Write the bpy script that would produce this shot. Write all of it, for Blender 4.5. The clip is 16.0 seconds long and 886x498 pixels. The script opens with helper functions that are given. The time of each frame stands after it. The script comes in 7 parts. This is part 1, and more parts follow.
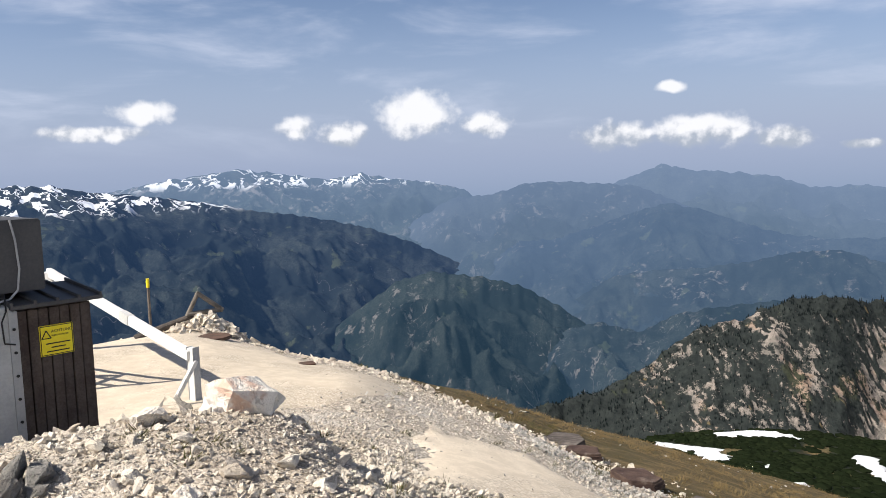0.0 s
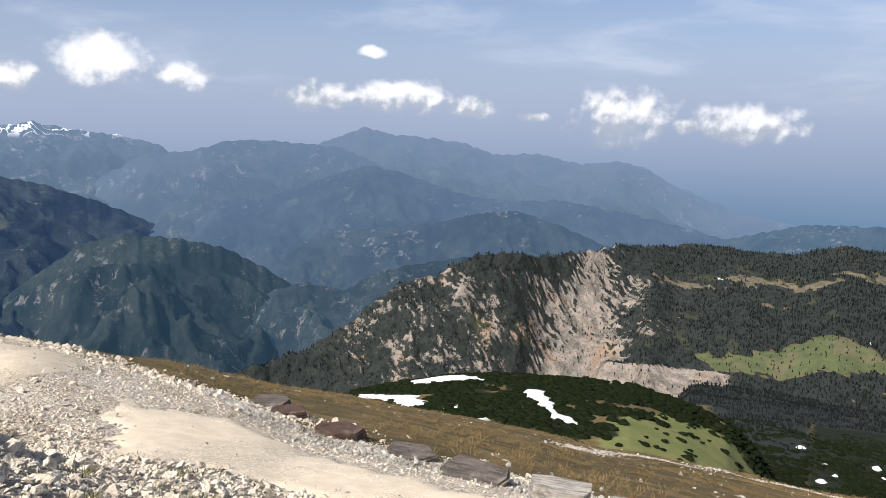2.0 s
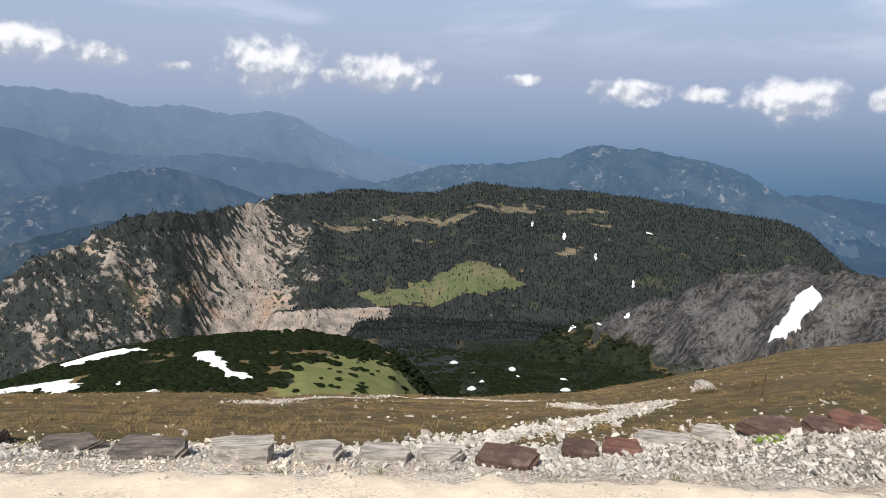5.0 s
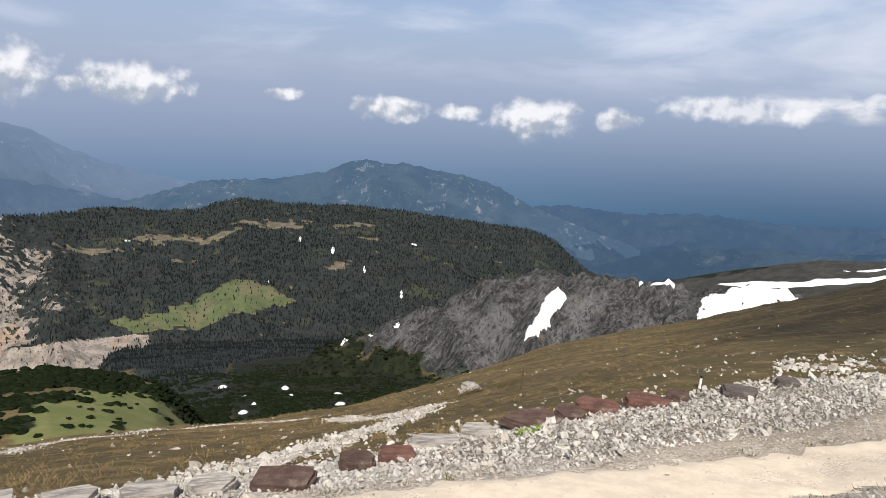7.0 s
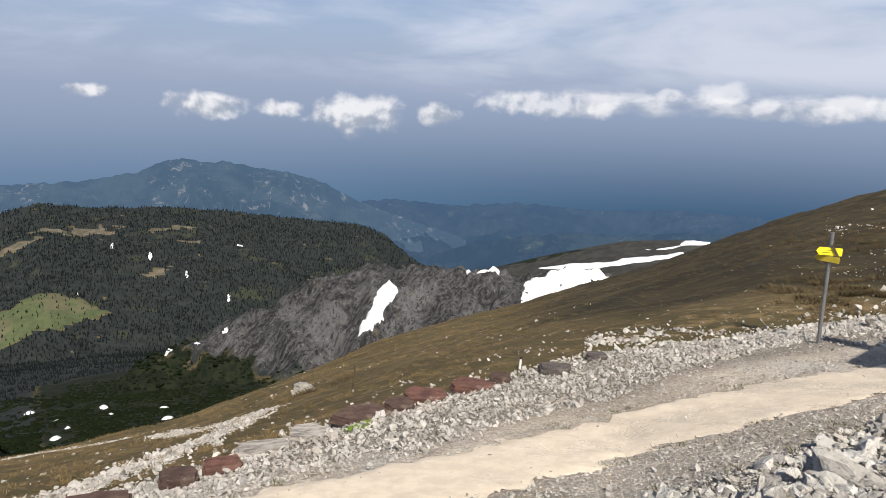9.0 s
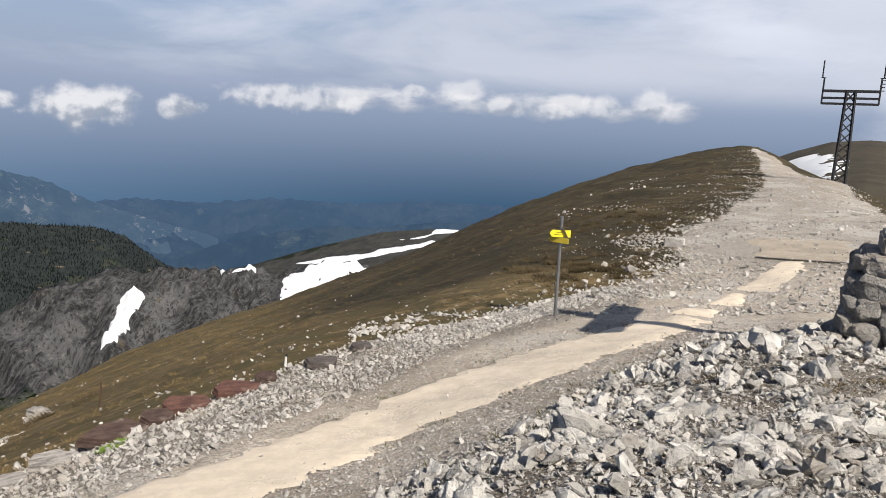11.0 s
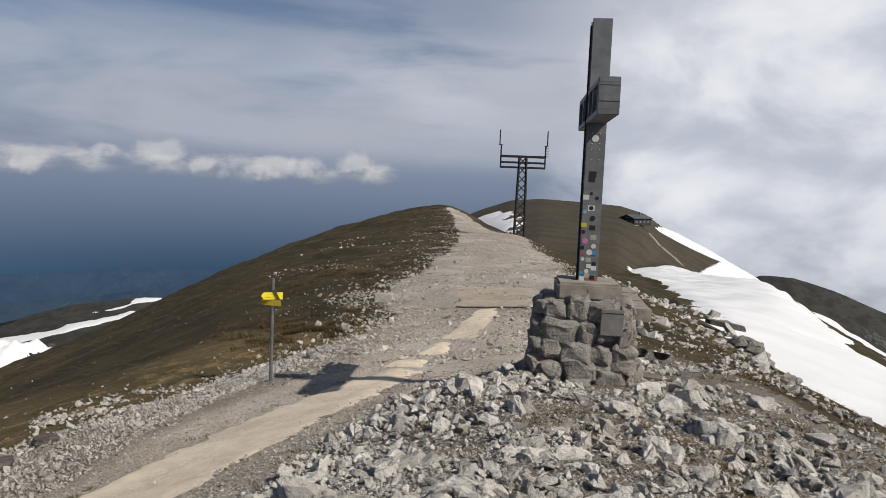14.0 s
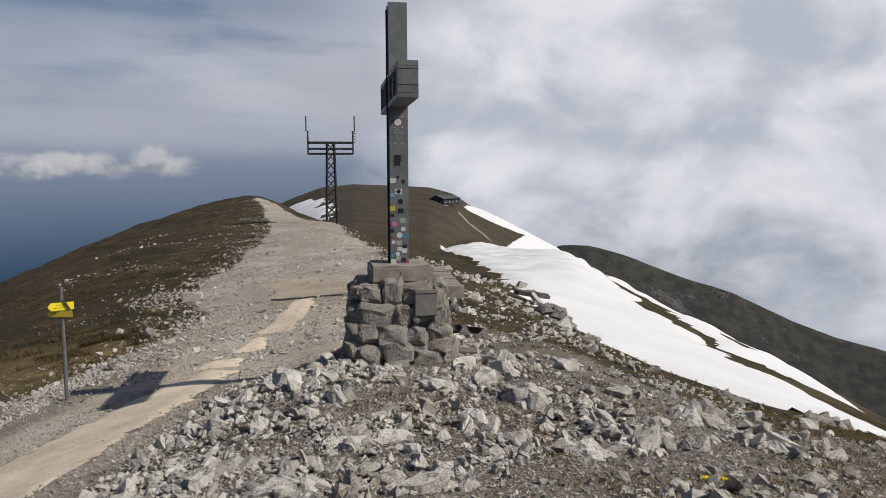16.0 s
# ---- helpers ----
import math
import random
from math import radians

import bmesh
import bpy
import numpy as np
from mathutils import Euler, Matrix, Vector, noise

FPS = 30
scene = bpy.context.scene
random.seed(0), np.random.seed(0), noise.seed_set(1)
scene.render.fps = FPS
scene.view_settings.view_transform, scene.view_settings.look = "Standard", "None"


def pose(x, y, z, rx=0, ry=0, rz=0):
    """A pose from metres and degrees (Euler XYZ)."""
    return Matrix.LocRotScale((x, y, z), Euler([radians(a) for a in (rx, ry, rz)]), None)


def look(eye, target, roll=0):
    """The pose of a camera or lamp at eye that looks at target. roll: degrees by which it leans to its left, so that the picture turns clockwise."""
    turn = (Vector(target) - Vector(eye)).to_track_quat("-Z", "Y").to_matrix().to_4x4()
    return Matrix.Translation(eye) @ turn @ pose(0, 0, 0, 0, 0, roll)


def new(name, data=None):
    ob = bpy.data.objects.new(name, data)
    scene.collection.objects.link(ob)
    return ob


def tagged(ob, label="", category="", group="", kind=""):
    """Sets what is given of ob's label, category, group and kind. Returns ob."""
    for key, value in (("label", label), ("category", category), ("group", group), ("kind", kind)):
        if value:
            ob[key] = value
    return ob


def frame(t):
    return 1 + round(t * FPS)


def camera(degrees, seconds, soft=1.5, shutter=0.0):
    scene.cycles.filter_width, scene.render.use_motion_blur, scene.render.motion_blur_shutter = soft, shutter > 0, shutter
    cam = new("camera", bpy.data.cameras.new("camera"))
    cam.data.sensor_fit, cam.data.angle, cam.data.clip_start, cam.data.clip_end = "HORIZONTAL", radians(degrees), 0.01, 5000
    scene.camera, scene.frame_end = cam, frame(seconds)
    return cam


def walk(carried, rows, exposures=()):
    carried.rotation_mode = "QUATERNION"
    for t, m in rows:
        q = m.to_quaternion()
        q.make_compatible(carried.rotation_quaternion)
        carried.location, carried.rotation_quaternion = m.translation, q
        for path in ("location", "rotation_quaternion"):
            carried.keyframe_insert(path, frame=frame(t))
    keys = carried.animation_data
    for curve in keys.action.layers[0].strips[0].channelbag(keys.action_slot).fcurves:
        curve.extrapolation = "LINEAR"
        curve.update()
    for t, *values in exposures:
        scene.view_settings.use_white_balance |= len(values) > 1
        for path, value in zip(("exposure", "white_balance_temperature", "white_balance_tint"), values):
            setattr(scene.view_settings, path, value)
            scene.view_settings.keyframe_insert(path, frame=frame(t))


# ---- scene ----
# The camera stands on a summit and turns from the valley side to the ridge path.
EYE = 4.5
cam = camera(62.32, 16.0, soft=0.75)
PATH = [
    (0.0, pose(-0.023, 0.002, EYE + -0.009, 84.14, 1.53, 0.88)),
    (0.5, pose(-0.024, 0.020, EYE + -0.012, 83.05, 1.13, -4.13)),
    (1.0, pose(-0.020, 0.030, EYE + -0.013, 82.63, -0.03, -10.63)),
    (1.5, pose(-0.016, 0.018, EYE + -0.013, 81.87, -0.34, -15.82)),
    (2.0, pose(-0.006, 0.027, EYE + -0.016, 80.97, -1.10, -21.73)),
    (2.5, pose(-0.009, 0.040, EYE + -0.016, 80.49, -1.32, -26.68)),
    (3.0, pose(0.014, 0.059, EYE + -0.026, 80.40, -1.44, -31.13)),
    (3.5, pose(0.022, 0.063, EYE + -0.020, 79.70, -1.20, -35.95)),
    (6.0, pose(0.015, 0.092, EYE + -0.034, 77.70, -1.15, -56.82)),
    (6.5, pose(0.011, 0.090, EYE + -0.034, 78.51, -1.65, -61.76)),
    (7.0, pose(0.009, 0.075, EYE + -0.025, 79.11, -2.09, -66.32)),
    (7.5, pose(0.010, 0.025, EYE + -0.015, 78.91, -2.09, -70.10)),
    (8.0, pose(0.029, -0.065, EYE + 0.010, 79.13, -2.02, -73.01)),
    (10.5, pose(0.021, -0.013, EYE + -0.011, 78.94, -1.91, -93.72)),
    (11.0, pose(-0.023, -0.002, EYE + 0.008, 79.38, -2.33, -98.92)),
    (11.5, pose(-0.033, -0.002, EYE + 0.018, 80.13, -2.59, -103.34)),
    (12.0, pose(-0.045, 0.012, EYE + 0.015, 80.81, -3.04, -106.69)),
    (12.5, pose(-0.014, -0.003, EYE + 0.014, 81.90, -3.06, -110.72)),
    (13.0, pose(0.011, -0.017, EYE + 0.014, 83.76, -2.34, -114.74)),
    (13.5, pose(0.003, -0.032, EYE + 0.015, 84.51, -2.27, -118.33)),
    (14.0, pose(0.021, -0.029, EYE + 0.017, 85.02, -2.45, -121.35)),
    (14.5, pose(0.024, -0.044, EYE + 0.017, 85.52, -1.49, -123.38)),
    (15.0, pose(0.044, -0.082, EYE + 0.018, 84.41, -0.25, -127.59)),
    (15.5, pose(0.045, -0.089, EYE + 0.017, 84.23, -0.05, -131.57)),
    (16.0, pose(0.043, -0.128, EYE + 0.022, 84.19, 0.22, -136.03)),
]
walk(cam, PATH, [(0.0, 0.71), (2.0, 0.79), (3.5, 0.79), (6.0, 0.67), (8.0, 0.63), (10.5, 0.47), (11.5, 0.47), (12.2, 0.35), (13.0, 0.11), (13.7, -0.06), (14.5, -0.13), (16.0, -0.19)])

# ---- sun, sky and clouds ----
SUN_AZ, SUN_EL = 248.7, 43.6          # degrees clockwise from +y, and above the horizon


def bearing(az, el=0.0):
    a, e = radians(az), radians(el)
    return Vector((math.cos(e) * math.sin(a), math.cos(e) * math.cos(a), math.sin(e)))


sun = new("sun", bpy.data.lights.new("sun", "SUN"))
sun.data.energy, sun.data.angle, sun.data.color = 5.0, radians(0.55), (1.0, 0.93, 0.83)
sun.matrix_world = look(bearing(SUN_AZ, SUN_EL) * 50, (0, 0, 0))


class Net:
    """A small helper to wire shader nodes."""

    def __init__(self, tree):
        self.tree = tree
        tree.nodes.clear()

    def node(self, kind, **props):
        n = self.tree.nodes.new(kind)
        for k, v in props.items():
            setattr(n, k, v)
        return n

    def put(self, socket, value):
        if hasattr(value, "is_output"):
            self.tree.links.new(value, socket)
        elif value is not None:
            socket.default_value = value

    def math(self, op, a, b=None, c=None, clamp=False):
        n = self.node("ShaderNodeMath", operation=op, use_clamp=clamp)
        for s, v in zip(n.inputs, (a, b, c)):
            self.put(s, v)
        return n.outputs[0]

    def vec(self, op, a, b=None):
        n = self.node("ShaderNodeVectorMath", operation=op)
        self.put(n.inputs[0], a)
        self.put(n.inputs[1], b)
        return n.outputs["Value"] if op in ("LENGTH", "DOT_PRODUCT", "DISTANCE") else n.outputs[0]

    def noise(self, vector, scale, detail=4.0, rough=0.55, distort=0.0):
        n = self.node("ShaderNodeTexNoise")
        self.put(n.inputs["Vector"], vector)
        n.inputs["Scale"].default_value, n.inputs["Detail"].default_value = scale, detail
        n.inputs["Roughness"].default_value, n.inputs["Distortion"].default_value = rough, distort
        return n.outputs["Fac"]

    def step(self, x, lo, hi, a=0.0, b=1.0):
        n = self.node("ShaderNodeMapRange", interpolation_type="SMOOTHSTEP")
        self.put(n.inputs["Value"], x)
        for k, v in zip(("From Min", "From Max", "To Min", "To Max"), (lo, hi, a, b)):
            self.put(n.inputs[k], v)
        return n.outputs["Result"]

    def mix(self, f, a, b, blend="MIX"):
        n = self.node("ShaderNodeMix", data_type="RGBA", blend_type=blend)
        self.put(n.inputs["Factor"], f)
        self.put(n.inputs[6], a)
        self.put(n.inputs[7], b)
        return n.outputs[2]


def rgb(r, g, b):
    return (r, g, b, 1.0)


# single cumulus clouds: bearing, height above the horizon, half width and half height, in degrees
CUMULUS = [
    (-22.8, 4.9, 2.1, 0.7), (-26.1, 3.4, 3.3, 0.5), (-12.0, 3.8, 1.4, 0.8), (-8.4, 3.2, 1.8, 0.9), (-2.9, 4.6, 3.0, 1.5), (2.5, 3.7, 2.0, 0.8),
    (12.3, 2.5, 2.7, 0.9), (18.4, 2.8, 3.3, 1.2), (24.0, 1.9, 2.1, 0.7), (28.8, 1.3, 1.2, 0.3), (16.3, 5.9, 1.0, 0.4), (35.2, 1.5, 3.3, 1.7),
    (39.9, 0.8, 1.1, 0.5), (43.9, 1.0, 3.8, 1.2)]
CUMULUS += [
    (54.6, 0.6, 1.2, 0.4), (62.3, -0.3, 2.9, 0.8), (67.5, -0.3, 1.8, 0.5), (73.5, -0.5, 3.3, 1.3), (79.4, -0.5, 1.8, 0.7), (87.3, 0.6, 4.4, 0.8),
    (91.4, 0.4, 1.6, 0.6), (96.9, 1.5, 1.0, 0.4), (100.4, 1.7, 1.8, 0.7), (103.9, 0.5, 1.6, 0.6), (107.3, 0.5, 2.2, 0.6), (110.7, 0.8, 1.8, 0.8),
    (114.8, 1.2, 1.6, 1.0)]
world = bpy.data.worlds.new("sky")
scene.world = world
world.use_nodes = True
net = Net(world.node_tree)
sky = net.node("ShaderNodeTexSky", sky_type="NISHITA", sun_disc=False)
sky.sun_elevation, sky.sun_rotation, sky.altitude = radians(SUN_EL), radians(SUN_AZ), 1900
sky.air_density, sky.dust_density, sky.ozone_density = 1.0, 1.0, 1.5
sky_dir = net.node("ShaderNodeTexCoord").outputs["Generated"]
sx = net.node("ShaderNodeSeparateXYZ")
net.put(sx.inputs[0], sky_dir)
deg = 180 / math.pi
az_n = net.math("MULTIPLY", net.math("ARCTAN2", sx.outputs[0], sx.outputs[1]), deg)
az_n = net.math("ADD", az_n, net.math("MULTIPLY", net.math("LESS_THAN", az_n, -60.0), 360.0))
el_n = net.math("MULTIPLY", net.math("ARCSINE", sx.outputs[2]), deg)
at = net.node("ShaderNodeCombineXYZ")
net.put(at.inputs[0], az_n)
net.put(at.inputs[1], el_n)
at = at.outputs[0]
flat = net.vec("MULTIPLY", at, (0.35, 1.0, 1.0))
puff = net.noise(at, 0.60, 4, 0.5)
puff_up = net.noise(net.vec("ADD", at, (-0.3, 0.45, 0.0)), 0.60, 4, 0.5)
blob = None
for a, e, w, h in CUMULUS:
    d = net.vec("LENGTH", net.vec("MULTIPLY", net.vec("SUBTRACT", at, (a, e, 0.0)), (1 / (1.25 * w), 1 / (1.4 * h), 0.0)))
    d = net.math("SUBTRACT", 1.0, d)
    blob = d if blob is None else net.math("MAXIMUM", blob, d)
body = net.math("ADD", net.math("MAXIMUM", blob, -1.0), net.math("MULTIPLY_ADD", puff, 1.35, -0.70))
cumulus = net.math("MULTIPLY", net.step(body, -0.01, 0.55), net.step(az_n, 70.0, 100.0, 1.0, 0.64))
# the clouds' bases lie lower towards the plain; their undersides are grey
base = net.node("ShaderNodeFloatCurve")
base.mapping.use_clip = False
pts = base.mapping.curves[0].points
pts[0].location, pts[1].location = (0.0, 0.49), (1.0, 0.21)
for u, v in ((0.25, 0.42), (0.36, 0.33), (0.5, 0.24), (0.62, 0.12), (0.70, 0.09), (0.78, 0.16)):
    pts.new(u, v)
base.mapping.update()
net.put(base.inputs["Value"], net.step(az_n, -30.0, 130.0))
base = net.math("MULTIPLY_ADD", base.outputs[0], 10.0, -1.6)
rel = net.math("SUBTRACT", el_n, base)
lit = net.step(net.math("ADD", net.math("MULTIPLY", net.math("SUBTRACT", puff, puff_up), 2.2), net.math("ADD", net.math("MULTIPLY", body, 0.25), net.math("MULTIPLY", rel, 0.30))), -0.30, 0.45)
# thin high veils, denser to the ridge side
side = net.math("MULTIPLY", net.step(az_n, 40.0, 115.0), net.step(az_n, 175.0, 220.0, 1.0, 0.0))
veil = net.noise(net.vec("MULTIPLY", at, (0.22, 0.9, 1.0)), 0.30, 6, 0.55, 0.3)
veil = net.step(net.math("ADD", veil, net.math("ADD", net.math("MULTIPLY", side, 0.13), net.step(az_n, 100.0, 116.0, 0.0, 0.09))), 0.46, 0.80)
veil = net.math("MULTIPLY", veil, net.math("MULTIPLY", net.step(el_n, 0.0, 6.0), net.step(el_n, 22.0, 45.0, 1.0, 0.15)))
veil = net.math("MULTIPLY", veil, net.math("SUBTRACT", 1.0, net.math("MULTIPLY", net.math("MULTIPLY", net.step(az_n, 84.0, 98.0), net.step(az_n, 122.0, 136.0, 1.0, 0.0)), net.step(el_n, 7.5, 12.5, 0.0, 0.6))))
# the great bank of cloud that wells up beyond the snow slope
bank_n = net.noise(net.vec("MULTIPLY", at, (0.6, 1.0, 1.0)), 0.10, 7, 0.55, 0.2)
bank = net.math("ADD", net.step(az_n, 108.0, 150.0, -0.35, 0.50), bank_n)
bank = net.math("SUBTRACT", bank, net.step(el_n, 8.0, 20.0, 0.0, 0.42))
bank = net.math("SUBTRACT", bank, net.math("MULTIPLY", net.step(el_n, -4.0, 4.0, 0.16, 0.0), net.step(az_n, 140.0, 149.0)))
bank = net.math("MULTIPLY", net.step(bank, 0.48, 0.92), net.step(az_n, 210.0, 250.0, 1.0, 0.0))
# a long low bank of broken cloud over the plain
strato = net.math("MULTIPLY", net.step(az_n, 62.0, 92.0), net.step(az_n, 116.0, 128.0, 1.0, 0.0))
strato = net.math("MULTIPLY", strato, net.math("MULTIPLY", net.step(el_n, -1.6, 0.4), net.step(el_n, 0.9, 3.4, 1.0, 0.0)))
strato_n = net.noise(net.vec("MULTIPLY", at, (0.45, 1.0, 1.0)), 0.55, 6, 0.52)
strato_m = net.math("MULTIPLY", net.step(net.math("ADD", strato_n, net.math("MULTIPLY_ADD", strato, 0.62, -0.5)), 0.44, 0.74), 0.85)
SKY_GAIN = 0.085
blue = net.mix(1.0, sky.outputs[0], rgb(SKY_GAIN * 1.06, SKY_GAIN, SKY_GAIN * 1.02), "MULTIPLY")
low = net.mix(net.step(az_n, 55.0, 108.0), rgb(0.100, 0.186, 0.304), rgb(0.039, 0.097, 0.180))
haze = net.mix(net.step(el_n, -8.5, 2.5), low, net.mix(side, rgb(0.305, 0.358, 0.490), rgb(0.305, 0.372, 0.51)))
air = net.mix(net.step(el_n, 0.5, 15.0), haze, blue)
air = net.mix(net.math("MULTIPLY", veil, net.math("ADD", net.step(az_n, 80.0, 92.0, 0.88, 0.45), net.step(az_n, 106.0, 120.0, 0.0, 0.45))), air, net.mix(side, rgb(0.52, 0.57, 0.70), rgb(0.76, 0.79, 0.89)))
bank_c = net.mix(net.step(net.noise(net.vec("MULTIPLY", at, (0.7, 1.0, 1.0)), 0.14, 6, 0.5, 0.3), 0.36, 0.64), rgb(0.68, 0.73, 0.845), rgb(1.13, 1.145, 1.21))
# a soft lilac-grey sheet of cloud over the plain, below open blue
deck = net.noise(net.vec("MULTIPLY", at, (0.25, 0.8, 1.0)), 0.25, 5, 0.5, 0.4)
deck = net.math("MULTIPLY", net.step(net.math("ADD", deck, net.step(az_n, 78.0, 104.0, -0.25, 0.06)), 0.36, 0.62), net.math("MULTIPLY", net.step(el_n, 0.8, 3.2), net.step(el_n, 6.0, 12.5, 1.0, 0.0)))
deck = net.math("MULTIPLY", deck, net.step(az_n, 150.0, 175.0, 0.8, 0.0))
air = net.mix(deck, air, rgb(0.60, 0.635, 0.73))
air = net.mix(bank, air, bank_c)
air = net.mix(strato_m, air, net.mix(net.step(net.math("ADD", net.math("MULTIPLY", rel, 0.25), strato_n), 0.42, 0.78), rgb(0.42, 0.46, 0.54), rgb(0.80, 0.80, 0.83)))
cloud_c = net.mix(lit, rgb(0.37, 0.41, 0.48), rgb(0.90, 0.89, 0.90))
air = net.mix(net.math("MULTIPLY", cumulus, 0.80), air, cloud_c)
out_bg = net.node("ShaderNodeBackground")
net.put(out_bg.inputs["Color"], air)
out_bg.inputs["Strength"].default_value = 0.76
net.tree.links.new(out_bg.outputs[0], net.node("ShaderNodeOutputWorld").inputs[0])

# ---- the shape of the land ----
_perm = np.random.RandomState(7).permutation(4096)
_grad = np.random.RandomState(8).uniform(0, 2 * np.pi, 4096)


def perlin(x, y, seed=0):
    """Smooth noise between about -1 and 1 on arrays."""
    xi, yi = np.floor(x).astype(np.int64), np.floor(y).astype(np.int64)
    u, v = x - xi, y - yi

    def corner(i, j):
        g = _grad[_perm[(_perm[(xi + i + seed * 131) & 4095] + yi + j) & 4095]]
        return np.cos(g) * (u - i) + np.sin(g) * (v - j)

    su, sv = u * u * u * (u * (u * 6 - 15) + 10), v * v * v * (v * (v * 6 - 15) + 10)
    a = corner(0, 0) * (1 - su) + corner(1, 0) * su
    b = corner(0, 1) * (1 - su) + corner(1, 1) * su
    return 1.5 * (a * (1 - sv) + b * sv)


def fbm(x, y, octaves=4, seed=0, gain=0.5):
    total, amp = 0.0, 1.0
    for k in range(octaves):
        total = total + amp * perlin(x * 2 ** k, y * 2 ** k, seed + k)
        amp *= gain
    return total


def ridged(x, y, octaves=4, seed=0):
    total, amp = 0.0, 1.0
    for k in range(octaves):
        total = total + amp * (1 - 2 * np.abs(perlin(x * 2 ** k, y * 2 ** k, seed + k)))
        amp *= 0.5
    return total


def smooth(lo, hi, x):
    t = np.clip((x - lo) / (hi - lo), 0, 1)
    return t * t * (3 - 2 * t)


# The summit and its slopes: the sight line's angle down to the ground, in degrees, by bearing and distance.
RADII = np.array([1.0, 2.5, 4.5, 5.5, 7, 10, 14, 20, 30, 45, 70, 110, 160, 230, 330])
STATIONS = {}


def slope(az, *angles):
    STATIONS[az] = angles


slope(-60, -58, -33, -21, -18, -18, -15, -13, -14, -18, -23, -27, -30, -32, -33, -34)
slope(-33, -58, -33, -21.0, -16.6, -20.6, -15.6, -11.3, -12, -18, -24, -28, -31, -33, -34, -35)
slope(-20, -58, -33, -21.0, -16.2, -20.4, -15.8, -11.7, -10.4, -15, -21, -26, -30, -33, -34, -35)
slope(-15, -58, -33.4, -22.2, -16.8, -20.8, -15.9, -13.0, -12.5, -17, -22, -26.5, -30, -33, -34, -35)
slope(-12, -58, -33.4, -22.0, -18.9, -21.4, -16, -13.8, -14, -18.2, -22.6, -26.8, -30, -33, -34, -35)
slope(-9, -58, -33.8, -23.6, -22.2, -21.9, -16, -14.3, -15, -19, -23, -27, -30, -33, -34, -35)
slope(0, -59, -36, -27.5, -26, -23.5, -18.8, -17.2, -16.7, -17.2, -19, -23, -27, -31, -34, -35)
slope(10, -60, -38, -31, -29, -25.7, -22, -20.8, -20, -19.6, -19.8, -22, -26, -30, -33, -35)
slope(22, -61, -41, -34, -31.5, -27, -24, -23, -22.4, -21.9, -21.7, -22.4, -25, -29, -33, -35)
slope(35, -61, -42, -35.5, -32.5, -28, -26.2, -25.2, -24.4, -23.8, -23.4, -23.6, -25.5, -29, -33, -35)
slope(50, -61, -43, -36, -33, -28.6, -27, -26, -25.1, -24.5, -24.1, -24.0, -25, -29, -33, -35)
slope(60, -61, -43, -36, -33, -29, -26.3, -25.3, -24.5, -23.8, -23.3, -23.1, -23.6, -26, -32, -35)
slope(68, -61, -43, -36, -33, -28.8, -25.3, -24, -23, -22, -21.3, -20.9, -21.1, -22.5, -27, -33)
slope(76, -61, -43, -36, -33, -28.8, -23.9, -22.2, -20.8, -19.7, -18.8, -18.1, -17.8, -18.1, -21, -28)
slope(86, -61, -42, -35, -32, -28.5, -23.2, -19.2, -17.8, -17, -16.2, -15.5, -15.1, -15, -16.5, -21)
slope(96, -60, -39, -31, -29.5, -27.6, -23, -17.9, -15.3, -13.9, -12.9, -12.1, -11.6, -11.4, -12.5, -16)
slope(105, -59, -35, -27, -26, -24.5, -21, -17.4, -13.4, -10.8, -9, -7.9, -7.3, -7.0, -7.6, -10)
slope(113, -58, -34, -25, -23.6, -22, -18.9, -16, -12.6, -8.8, -6.5, -5.0, -4.1, -3.7, -4.5, -6)
slope(121, -58, -33, -24.5, -22.5, -20.3, -16.2, -15.1, -12, -8.1, -5.8, -3.9, -2.0, -1.5, -3, -5)
slope(118, -58, -33.3, -24.6, -22.9, -20.9, -17.7, -15.3, -12.2, -8.4, -6.0, -4.2, -2.7, -2.1, -3.2, -5)
slope(122.3, -58, -33, -24.5, -22.5, -20.2, -15.8, -15.0, -11.8, -8.0, -5.7, -3.8, -1.8, -1.3, -2.6, -5)
slope(124.4, -58, -33, -24.5, -22.5, -20.1, -15.2, -14.6, -11.3, -7.9, -5.5, -3.6, -2.9, -2.7, -4, -5.2)
slope(127, -58, -33, -24.5, -22.5, -19.3, -14.9, -14.0, -10.8, -7.8, -5.4, -3.5, -3.6, -4.3, -5.0, -5.5)
slope(133, -58, -33, -24.5, -22.3, -19.3, -15.0, -13.6, -10.2, -7.4, -6.0, -5.8, -6.2, -6.5, -6.5, -6.5)
slope(138, -58, -33, -24.5, -22.3, -19.3, -15.2, -12.8, -9.6, -8.2, -8.0, -7.4, -6.6, -6.0, -5.0, -4.5)
slope(146, -58, -33, -24.5, -22.3, -19.6, -15.3, -12.5, -12.6, -11.5, -9.5, -7.6, -6.2, -5.8, -7, -12)
slope(152, -58, -33, -24.5, -22.3, -19.8, -16.2, -14.6, -15, -13, -11, -9.6, -9.4, -12, -18, -24)
slope(160, -58, -33, -24.5, -22.3, -20, -17.4, -16.7, -17, -14.5, -13, -12.7, -14.5, -18, -23, -28)
slope(168, -58, -33, -24.8, -22.6, -20.4, -18, -17.3, -17.8, -17, -16.3, -17.5, -20, -24, -28, -31)
slope(190, -58, -33, -24, -21, -19, -18, -18.5, -20, -22, -24, -26, -28, -30, -31, -32)
